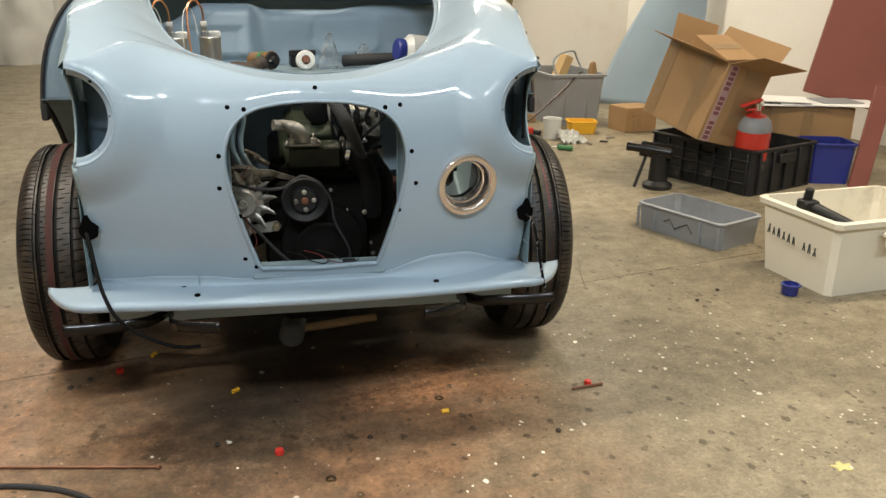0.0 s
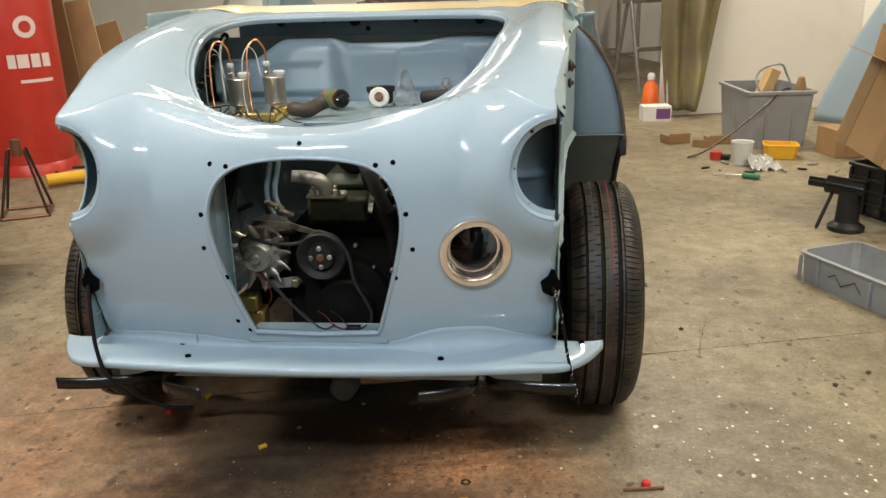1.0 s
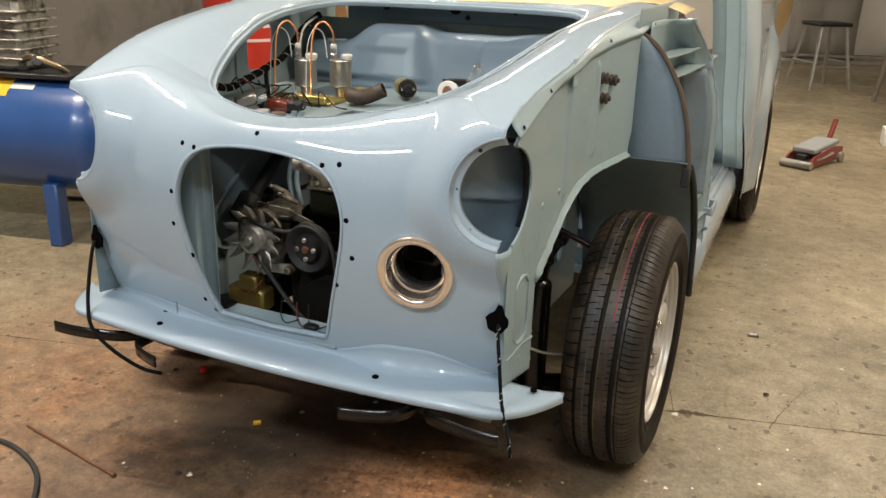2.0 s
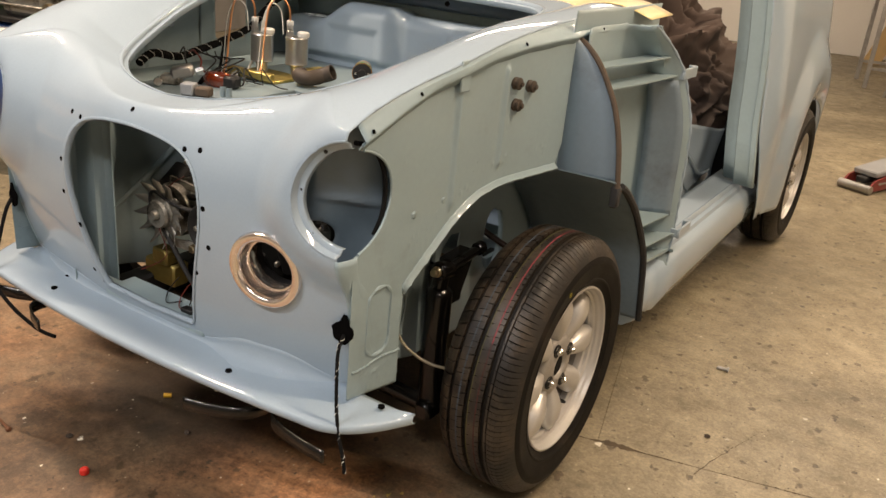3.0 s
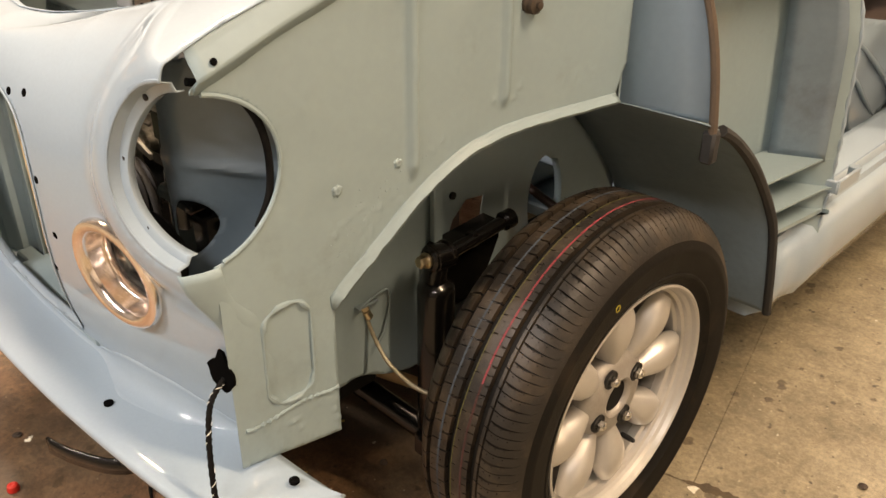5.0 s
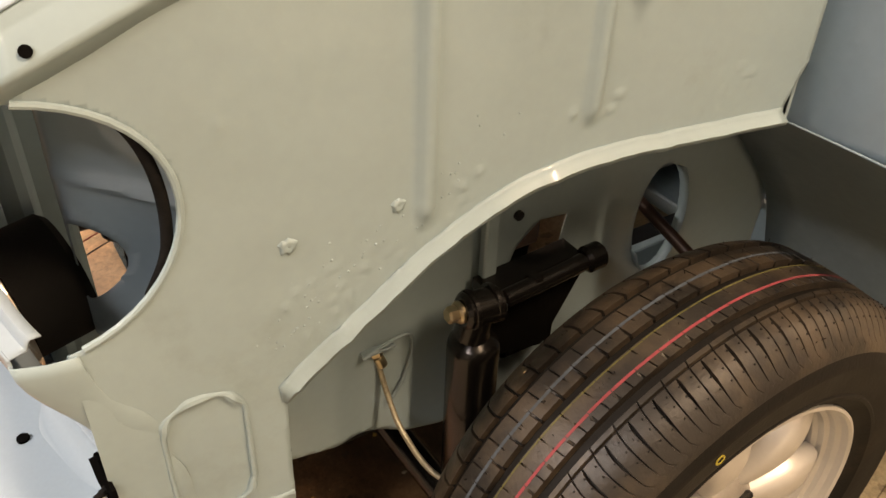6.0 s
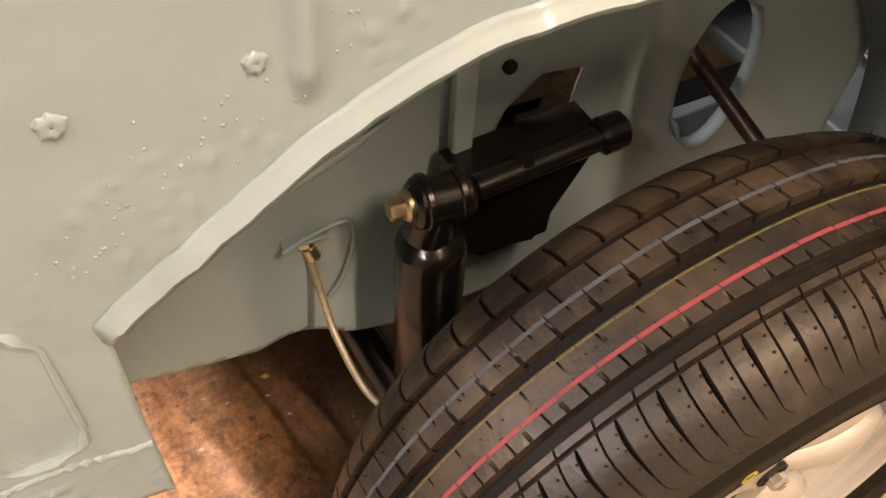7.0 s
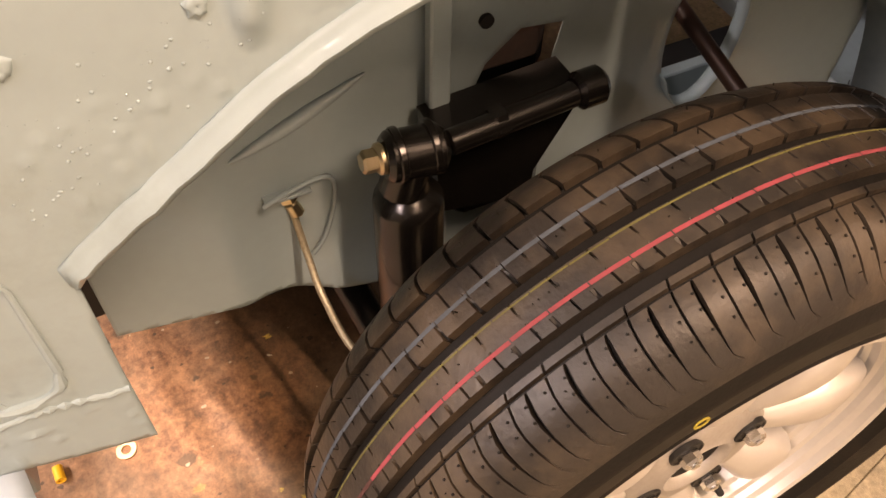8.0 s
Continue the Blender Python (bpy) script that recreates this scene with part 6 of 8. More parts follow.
# bumper irons under the apron, hanging cables
def iron(pts, h=0.025):
    rows = [[(x, y, z - h / 2) for x, y, z in pts], [(x, y, z + h / 2) for x, y, z in pts]]
    return Geo().strip(rows)


for pts in ([(-0.540, -0.054, 0.326), (-0.49, -0.050, 0.324), (-0.43, -0.035, 0.321), (-0.375, 0.000, 0.314), (-0.345, 0.07, 0.305), (-0.33, 0.14, 0.30)],
            [(-0.222, -0.082, 0.322), (-0.27, -0.066, 0.320), (-0.32, -0.034, 0.316), (-0.335, 0.04, 0.308), (-0.325, 0.14, 0.30)],
            [(0.222, -0.084, 0.322), (0.27, -0.068, 0.320), (0.325, -0.030, 0.316), (0.335, 0.04, 0.308), (0.325, 0.14, 0.30)],
            [(0.534, -0.056, 0.332), (0.48, -0.052, 0.330), (0.41, -0.035, 0.326), (0.365, 0.000, 0.314), (0.345, 0.07, 0.305), (0.33, 0.14, 0.30)]):
    part("bumper_iron", iron(smooth_loop(pts, 5, False)), black_gloss, car, "black curved flat bumper iron", thick=0.004)
part("chassis_leg", Geo().box((-0.31, 0.10, 0.262), (-0.25, 1.0, 0.335), 0.008).box((0.25, 0.10, 0.262), (0.31, 1.0, 0.335), 0.008).box((-0.31, 0.30, 0.20), (0.31, 0.42, 0.27), 0.01), black_satin, car, "black chassis legs and crossmember")
part("front_valance_back", Geo().box((-0.47, 0.075, 0.28), (0.47, 0.083, 0.37), 0.002), paint_dark, car)
cable = smooth_loop([(-0.490, 0.040, 0.508), (-0.482, 0.022, 0.49), (-0.470, -0.005, 0.44), (-0.455, -0.030, 0.39), (-0.43, -0.05, 0.345), (-0.385, -0.045, 0.30), (-0.32, -0.03, 0.262), (-0.27, -0.02, 0.255)], 6, False)
part("lamp_cable", Geo().tube(cable, 0.0042, 10), loom_mat, car, "black cable hanging from the panel edge")
cable = smooth_loop([(0.487, 0.044, 0.508), (0.497, 0.018, 0.492), (0.507, 0.004, 0.45), (0.517, -0.004, 0.385), (0.527, -0.006, 0.34), (0.537, -0.004, 0.295), (0.540, -0.004, 0.272)], 12, False)
hung = part("lamp_cable", Geo().tube(cable, [0.0030 + 0.0008 * (i % 2) for i in range(len(cable))], 8), loom_mat, car, "black braided cable hanging from the panel edge")
part("tracer_thread", tracer(cable, 0.0036), pot_white, hung)
part("lamp_cable", Geo().tube(smooth_loop([(0.486, 0.050, 0.848), (0.490, 0.085, 0.836), (0.494, 0.112, 0.806), (0.496, 0.124, 0.765), (0.495, 0.122, 0.715), (0.491, 0.106, 0.678)], 6, False), 0.0042, 10), loom_mat, car, "black braided cable behind the headlamp opening")


# ---- the hall ----
def hall(x, y, z=0.0):
    return HALL @ Vector((x, y, z))


floor = thing("floor", "worn concrete workshop floor with oil and paint stains", "floor", HALL, kind="structure")
for name, lo, hi in (("floor_slab", (-3.6, -4.2), (4.5, 0.5890)), ("floor_slab", (-3.6, 0.5900), (0.8994, 11.1)), ("floor_slab", (0.9000, 0.5900), (4.5, 11.1))):
    part(name, Geo().box((lo[0], lo[1], -0.12), (hi[0], hi[1], 0.0), 0.0012), concrete_mat, floor)
part("joint_filler", Geo().box((-3.6, -4.2, -0.13), (4.5, 11.1, -0.003), 0.001), mat("dusty_joint", (0.085, 0.062, 0.038), 0.9, 0, 0.5, 30, 200, 0.6), floor)
crumble = []
for k in range(1500):
    x = -1.2 + 4.2 * k / 1499
    w = 0.0010 + 0.0035 * noise.noise(Vector((x * 9, 3, 0))) + 0.0035 * noise.noise(Vector((x * 60, 1, 0))) + 0.0025 * noise.noise(Vector((x * 190, 7, 0))) + 0.011 * math.exp(-((x - 0.945) / 0.045) ** 2) * (0.9 + noise.noise(Vector((x * 70, 4, 0)))) + 0.012 * max(0, noise.noise(Vector((x * 2.3, 8, 0))) - 0.35)
    m = 0.5895 + 0.003 * noise.noise(Vector((x * 14, 6, 2))) + 0.0015 * noise.noise(Vector((x * 120, 6, 2))) + 0.004 * math.exp(-((x - 0.935) / 0.04) ** 2)
    w = max(0.0003, w)
    crumble.append([(x, m - w, 0.0006), (x, m + w, 0.0006)])
part("broken_joint_edge", Geo().strip(crumble), bpy.data.materials["dusty_joint"], floor)
crack = []
for k in range(160):
    f = k / 159
    x, y = 0.972 + 0.082 * f ** 1.2 + 0.004 * noise.noise(Vector((f * 9, 2, 0))), 0.815 + 0.288 * f
    w = 0.0004 + 0.0010 * (1 - f) + 0.0011 * noise.noise(Vector((f * 30, 5, 0)))
    crack.append([HALL.inverted() @ Vector((x + d * max(0.0002, w), y, 0.0006)) for d in (1, -1)])
part("floor_crack", Geo().strip(crack), bpy.data.materials["dusty_joint"], floor, "thin crack running from the joint")
for name, lo, hi in (("wall_back", (-3.6, 11.1, 0), (4.5, 11.25, 4)), ("wall_front", (-3.6, -4.35, 0), (4.5, -4.2, 4)), ("wall_left", (-3.75, -4.35, 0), (-3.6, 11.25, 4)), ("wall_right", (4.5, -4.35, 0), (4.65, 11.25, 4)), ("wall_partition", (2.85, 4.75, 0), (4.5, 4.9, 4))):
    plain = name in ("wall_front", "wall_left")
    solo(name, Geo().box(lo, hi, 0.004), wall_dull if plain else wall_white, "dull grey workshop wall" if plain else "white painted workshop wall", "wall", HALL, kind="structure")
solo("ceiling", Geo().box((-3.75, -4.35, 4.0), (4.65, 11.25, 4.1), 0.004), ceiling_mat, "grey sheet ceiling", "ceiling", HALL, kind="structure")
for x, y, z, colour, watts in TUBES:
    lamp = thing("tube_lamp", "lit fluorescent tube lamp under the ceiling", "ceiling lamp", HALL @ pose(x, y, z), "tube lamps")
    part("lamp_body", Geo().box((-0.78, -0.05, 0.05), (0.78, 0.05, 0.11), 0.01), white_paper, lamp)
    part("tube", Geo().cyl((-0.75, 0, 0.02), (0.75, 0, 0.02), 0.018, 12), tube_glow, lamp)
    part("hanger", Geo().cyl((-0.5, 0, 0.11), (-0.5, 0, 0.70), 0.006, 8).cyl((0.5, 0, 0.11), (0.5, 0, 0.70), 0.006, 8), steel, lamp)
    light = bpy.data.lights.new("tube_light", "AREA")
    light.shape, light.size, light.size_y, light.energy, light.color = "RECTANGLE", 1.5, 0.06, watts, colour
    ob = new("tube_light", light)
    ob.matrix_world = HALL @ pose(x, y, z - 0.005)


# ---- loose things in the engine bay ----
def at_axis(p, way):
    return Matrix.Translation(p) @ Vector(way).normalized().to_track_quat("Z", "Y").to_matrix().to_4x4()


coil = thing("ignition_coil", "gold ignition coil with black end lying on the shelf", "ignition coil", at_axis((-0.135, 0.865, 0.786), (0.55, -0.75, 0.06)))
part("can", Geo().lathe([(0.0, 0), (0.022, 0.0), (0.025, 0.004), (0.025, 0.085), (0.027, 0.088), (0.027, 0.094)], 28), mat("orange_gold_lacquer", (0.42, 0.20, 0.045), 0.3, 0.5, 0.15, 14, 120, 0.05, coat=0.4), coil)
part("label_band", Geo().lathe([(0.0254, 0.048), (0.0256, 0.05), (0.0256, 0.062), (0.0254, 0.064)], 28), green_paint, coil)
part("end_cap", Geo().lathe([(0.026, 0.092), (0.024, 0.100), (0.012, 0.101), (0.010, 0.118), (0.0, 0.118)], 24), black_plastic, coil, "black end cap")
for k in (-1, 1):
    part("terminal", Geo().cyl((0.016 * k, 0, 0.098), (0.016 * k, 0, 0.112), 0.004, 8), chrome, coil)
solo("rubber_elbow", Geo().tube(smooth_loop([(-0.036, 0.012, 0.004), (-0.022, -0.012, 0.006), (0.004, -0.014, 0.004), (0.016, 0.008, 0.006), (0.028, 0.026, 0.012), (0.050, 0.034, 0.022)], 6, False), 0.0175, 16, False), seal_dark, "dull brown rubber hose elbow lying on the shelf", "hose", pose(-0.150, 0.660, 0.778), thick=0.004)
relay = thing("relay_box", "black relay box on the bay shelf", "relay", pose(0.012, 0.93, 0.759, 0, 0, 10))
part("case", Geo().box((-0.036, -0.02, 0), (0.036, 0.02, 0.050), 0.006), black_plastic, relay)
part("mounting_ear", Geo().box((-0.042, -0.021, 0.034), (0.042, -0.017, 0.052), 0.002), black_plastic, relay)
cap = thing("radiator_stopper", "silver and white filler cap on the bay shelf", "cap", at_axis((0.020, 0.85, 0.785), (0.1, -0.9, 0.2)))
part("ring", Geo().lathe([(0.026, 0), (0.029, 0.003), (0.029, 0.016), (0.025, 0.02), (0.014, 0.02), (0.013, 0.012), (0.0, 0.012)], 28), pot_white, cap)
part("boss", Geo().cyl((0, 0, 0.012), (0, 0, 0.026), 0.011, 16), rust_rod, cap)


def crumpled(name, label, category, at, w, h, seed, material, peak=1.0):
    n, rows = 16, []
    for j in range(n):
        row = []
        for i in range(n):
            u, v = i / (n - 1) - 0.5, j / (n - 1)
            k = noise.noise(Vector((u * 6 + seed, v * 6, seed))) * 0.25 + noise.noise(Vector((u * 15, v * 15 + seed, 2))) * 0.12
            taper = 1 - 0.8 * peak * v
            row.append((w * u * taper + w * k * 0.3, w * k, h * v + h * 0.12 * k))
        rows.append(row)
    return solo(name, Geo().strip(rows), material, label, category, at, thick=0.0006)


crumpled("plastic_bag", "crumpled clear plastic bag standing on the bay shelf", "plastic bag", pose(0.095, 0.86, 0.760, 0, 0, 20), 0.085, 0.105, 3.0, clear_plastic)
crumpled("plastic_bag", "crumpled clear plastic bag beside the bulkhead", "plastic bag", pose(0.21, 0.92, 0.760, 0, 0, -20), 0.09, 0.07, 8.0, clear_plastic)
solo("rubber_hose", Geo().tube(smooth_loop([(0.14, 0.90, 0.778), (0.22, 0.875, 0.786), (0.32, 0.86, 0.79), (0.40, 0.87, 0.79)], 6, False), 0.018, 14), seal_black, "black rubber hose lying on the bay shelf", "hose")
bottle = thing("washer_bottle", "milky washer bottle with a blue lid on the bay shelf", "bottle", at_axis((0.36, 0.80, 0.815), (-0.9, -0.2, 0.1)))
part("body", Geo().lathe([(0.0, -0.09), (0.045, -0.09), (0.05, -0.08), (0.05, 0.03), (0.035, 0.045), (0.028, 0.05)], 28), pot_white, bottle)
part("lid", Geo().lathe([(0.033, 0.046), (0.034, 0.05), (0.034, 0.068), (0.03, 0.072), (0.0, 0.072)], 24), cap_blue, bottle, "blue screw lid")
clamp = thing("window_switch", "grey alloy switch assembly lying on the bay shelf", "switch", pose(-0.345, 0.40, 0.7585, 0, 0, 35))
part("body", Geo().box((-0.035, -0.018, 0), (0.012, 0.018, 0.024), 0.004), alloy, clamp)
part("housing", Geo().box((-0.005, -0.02, 0.012), (0.048, 0.016, 0.042), 0.006, pose(0, 0, 0, 0, -14, 10)), steel, clamp)
part("barrel", Geo().cyl((-0.035, -0.022, 0.010), (-0.030, -0.052, 0.012), 0.011, 16), chrome, clamp)
part("nut", Geo().cyl((0.046, 0.0, 0.034), (0.066, 0.004, 0.040), 0.009, 6), chrome, clamp)
lens = thing("amber_lamp", "dark amber glass lamp lying on the bay shelf", "lamp lens", pose(-0.275, 0.470, 0.7585, 0, 0, 15))
part("lens", Geo().lathe([(0.0, 0), (0.020, 0.0), (0.026, 0.010), (0.026, 0.022), (0.020, 0.032), (0.0, 0.035)], 28, Matrix.Diagonal((1.5, 1.0, 1, 1))), mat("amber_glass", (0.11, 0.016, 0.004), 0.08, 0, 0.3, 30, 90, 0.1, coat=1.0), lens)
part("base", Geo().box((0.02, -0.02, 0), (0.055, 0.018, 0.030), 0.006), black_plastic, lens)
sw = thing("relay", "small grey relay box on the bay shelf", "relay", pose(-0.235, 0.345, 0.7585, 0, 0, 25))
part("case", Geo().box((-0.018, -0.016, 0), (0.014, 0.016, 0.028), 0.003), grey_plastic, sw)
part("socket", Geo().box((0.016, -0.014, 0), (0.052, 0.016, 0.022), 0.004), seal_brown, sw)
for k in range(7):
    a = 0.9 * k
    solo("loose_wire", Geo().tube(smooth_loop([(0, 0, 0.002), (0.03 * math.cos(a), 0.03 * math.sin(a), 0.022 + 0.004 * k), (0.07 * math.cos(a + 0.5), 0.06 * math.sin(a + 0.4), 0.014), (0.10 * math.cos(a + 0.3), 0.08 * math.sin(a + 0.9), 0.003)], 6, False), 0.0016 + 0.0004 * (k % 2), 6), (black_satin, black_satin, pot_white, bay_black, engine_green)[k % 5], "thin loose wire tangled on the bay shelf", "wire", pose(-0.31 + 0.014 * k, 0.50 + 0.012 * k, 0.7585), "loose wires")

# brown dust sheet heaped in the cabin
def crease(p):
    return 1 - abs(noise.noise(p)) * 2.4


rows = []
for j in range(130):
    th = math.pi * (0.02 + 0.50 * j / 129)
    row = []
    for i in range(230):
        ph = 2 * math.pi * i / 229
        n = Vector((math.sin(th) * math.cos(ph), math.sin(th) * math.sin(ph), math.cos(th)))
        p = Vector((n.x * 0.49, n.y * 0.58, n.z * 0.52))
        q = p * 3.4 + Vector((noise.noise(p * 5), noise.noise(p * 5 + Vector((5, 1, 0))), noise.noise(p * 5 + Vector((2, 8, 3))))) * 0.5
        d = 0.085 * crease(q) + 0.055 * crease(q * 2.1 + Vector((1, 7, 0))) + 0.018 * crease(q * 5.3) - 0.06
        w = min(1, 8 * (1 - j / 129) + 0.35)
        row.append((-0.02 + p.x + n.x * d * w, 2.46 + p.y + n.y * d * w, 0.505 + p.z + n.z * d * w))
    rows.append(row)
solo("dust_sheet", Geo().strip(rows), cloth_brown, "crumpled brown dust sheet heaped inside the cabin", "cloth", thick=0.003, sharp=80)

# ---- under and before the car ----
mallet = thing("mallet", "grey rubber mallet with a wooden handle lying under the car", "mallet", pose(-0.05, 0.535, 0.036, 0, 0, 10))
part("head", Geo().cyl((-0.025, -0.055, 0), (0.01, 0.055, 0), 0.036, 24, 0.008), mat("grey_rubber", (0.11, 0.11, 0.105), 0.6), mallet)
part("handle", Geo().tube([(-0.01, 0.0, 0), (0.08, 0.012, -0.006), (0.18, 0.03, -0.012), (0.26, 0.045, -0.018)], [0.012, 0.013, 0.014, 0.013], 12), wood, mallet)


def bit(kind, x, y, material, label, group, turn=0):
    if kind == "tube":
        g = Geo().lathe([(0.0035, 0), (0.006, 0.0), (0.006, 0.019), (0.0035, 0.019)], 12, pose(0, 0, 0.006, 0, 90, 0), close=True)
        return solo("crimp_sleeve", g, material, label, "crimp sleeve", pose(x, y, 0, 0, 0, turn), group)
    if kind == "cap":
        g = Geo().lathe([(0.010, 0), (0.011, 0.004), (0.009, 0.012), (0.005, 0.014), (0.0, 0.012)], 12)
        return solo("plastic_stopper", g, material, label, "cap", pose(x, y, 0, 0, 0, turn), group)
    if kind == "lump":
        rows = [(0.007 * math.sin(a) * (1 + 0.3 * math.sin(5 * a + turn)), 0.004 * (1 - math.cos(a))) for a in np.linspace(0.05, 3.0, 7)]
        return solo("dirt_lump", Geo().lathe(rows, 9), material, label, "dirt", pose(x, y, 0, 0, 0, turn), group)
    if kind == "washer":
        g = Geo().lathe([(0.006, 0), (0.012, 0), (0.012, 0.002), (0.006, 0.002)], 16, close=True)
        return solo("washer", g, material, label, "washer", pose(x, y, 0.0003), group)


for x, y, m, tag, turn in ((-0.224, 0.228, yellow_plastic, "yellow", 40), (0.289, 0.033, yellow_plastic, "yellow", 5), (-0.453, 0.482, yellow_plastic, "yellow", 70)):
    bit("tube", x, y, m, "small yellow crimp sleeve on the concrete", "crimp sleeves on the floor", turn)
for x, y, tag in ((-0.111, -0.079, ""), (-0.527, 0.402, ""), (0.709, 0.116, "")):
    bit("cap", x, y, red_plastic, "small red plastic cap on the concrete", "plastic caps on the floor")
for k, (x, y) in enumerate(((-0.639, 0.330), (-0.597, 0.367), (0.10, -0.05), (-0.06, 0.16), (1.30, 0.62), (1.42, 0.70), (0.95, 1.0), (-0.25, -0.02), (0.55, -0.1), (0.30, 0.43))):
    bit("lump", x, y, mat("dirt_crumb", (0.05, 0.035, 0.025), 0.9) if k == 0 else bpy.data.materials["dirt_crumb"], "dark crumb of dirt on the concrete", "dirt crumbs on the floor", k)
bit("washer", -0.004, -0.201, brass, "brass washer on the concrete", "washers")
bit("washer", 0.299, 0.110, brass, "brass washer on the concrete", "washers")
solo("rust_rod", Geo().cyl((-0.72, -0.030, 0.004), (-0.372, -0.092, 0.004), 0.0035, 8).cyl((-0.378, -0.091, 0.004), (-0.368, -0.093, 0.004), 0.0065, 8), rust_rod, "thin rusty rod lying on the concrete", "rod")
solo("wood_splinter", Geo().cyl((0.655, 0.092, 0.004), (0.748, 0.106, 0.004), 0.004, 6), rust_rod, "thin brown stick lying on the concrete", "stick")
solo("floor_bolt", Geo().cyl((0.865, 1.392, 0.006), (0.893, 1.396, 0.006), 0.0055, 10).cyl((0.893, 1.396, 0.007), (0.900, 1.397, 0.007), 0.009, 6), steel, "steel bolt lying on the concrete", "bolt")
solo("floor_cable", Geo().tube(smooth_loop([(-0.95, -0.20, 0.006), (-0.75, -0.115, 0.006), (-0.62, -0.125, 0.006), (-0.50, -0.19, 0.006), (-0.42, -0.32, 0.006), (-0.50, -0.50, 0.006)], 7, False), 0.006, 8), seal_black, "black cable lying on the concrete", "cable")
solo("filler_splash", Geo().slab([(0.022 * (1 + 0.45 * math.sin(2.3 * k)) * math.cos(0.45 * k), 0.016 * (1 + 0.45 * math.sin(2.3 * k)) * math.sin(0.45 * k)) for k in range(14)], 0.0, 0.0015), mat("yellow_splash", (0.62, 0.54, 0.22), 0.7), "dried yellow splash on the concrete", "paint splash", pose(1.135, -0.36, 0))


# ---- right side of the hall: boxes and crates ----
def frame_at(p, q):
    """A pose on the floor at p with x towards q."""
    return pose(p[0], p[1], 0, 0, 0, math.degrees(math.atan2(q[1] - p[1], q[0] - p[0])))


def open_box(w, d, h, t, flare=0.0, lip=0.0, rib=0):
    """An open-topped box over x 0..w, y 0..d with sloping sides."""
    rows = []

    def ring(e, z):
        c = 0.02
        pts = [(-e + c, -e), (w + e - c, -e), (w + e, -e + c), (w + e, d + e - c), (w + e - c, d + e), (-e + c, d + e), (-e, d + e - c), (-e, -e + c)]
        return [(x, y, z) for x, y in pts]
    rows = [ring(-flare - 0.02, 0.001), ring(-flare, 0.0), ring(-flare, 0.008), ring(0, h - lip)]
    if lip:
        rows += [ring(lip * 0.6, h - lip), ring(lip * 0.7, h - 0.003), ring(lip * 0.4, h)]
    rows += [ring(0.0 if lip else 0, h), ring(-t, h), ring(-t - flare, t), ring(-w * 0.2, t)]
    g = Geo().strip(rows, True)
    k = len(g.v)
    g.f.append(tuple(range(8))[::-1])
    g.f.append(tuple(range(k - 8, k)))
    return g


crate = thing("grey_crate", "shallow grey plastic crate standing empty on the concrete", "crate", frame_at((1.466, 1.485), (1.644, 1.088)))
part("tray", open_box(0.435, 0.27, 0.115, 0.006, 0.006, 0.010), grey_plastic, crate)
for x in (0.012, 0.10, 0.335, 0.423):
    part("rib", Geo().box((x - 0.004, -0.010, 0.006), (x + 0.004, 0.002, 0.100), 0.001), grey_plastic, crate)
part("scuff", Geo().strip([[(0.15 + 0.03 * k, -0.0035, 0.055 + 0.02 * math.sin(2.1 * k)) for k in range(6)], [(0.15 + 0.03 * k, -0.0035, 0.060 + 0.02 * math.sin(2.1 * k)) for k in range(6)]]), black_ink, crate, "black scribbled mark")

tub = thing("white_tub", "cream white plastic storage tub holding black parts", "storage tub", frame_at((1.70, 0.935), (1.748, 0.555)))
part("bin", open_box(0.385, 0.56, 0.275, 0.006, 0.022, 0.022), white_plastic, tub)
part("grip", Geo().box((0.392, 0.18, 0.215), (0.425, 0.36, 0.235), 0.006).box((0.412, 0.18, 0.185), (0.425, 0.36, 0.235), 0.005), white_plastic, tub)
pen = Geo()
for k in range(10):
    if k == 6:
        continue
    x0 = 0.075 + 0.026 * k
    for dx, lean_k in ((0.0, 14 - 5 * (k % 3)), (0.011, -10 - 6 * (k % 2))):
        pen.box((0, -0.0195, 0), (0.0022, -0.0150, 0.034 - 0.004 * (k % 2)), 0.0004, pose(x0 + dx, 0, 0.156 - 0.002 * k, 0, lean_k, 0))
part("pen_marks", pen, black_ink, tub, "black pen strokes on the side")
solo("black_bracket", Geo().cyl((1.80, 0.86, 0.012), (1.80, 0.80, 0.33), 0.016, 10).cyl((1.80, 0.80, 0.27), (1.93, 0.60, 0.20), 0.022, 10).box((1.77, 0.77, 0.255), (1.83, 0.83, 0.29), 0.006), black_plastic, "black steering parts standing in the white tub", "car part")
cap2 = thing("blue_cup", "torn dark blue plastic cap on the concrete", "plastic cap", pose(1.655, 0.628, 0.0, 0, 0, 20))
part("shell", Geo().lathe([(0.026, 0.0), (0.028, 0.004), (0.030, 0.030), (0.034, 0.038), (0.028, 0.040), (0.024, 0.006), (0.0, 0.005)], 9), cap_blue, cap2)
part("flap", Geo().box((0.02, -0.015, 0.02), (0.048, 0.02, 0.028), 0.003), cap_blue, cap2)

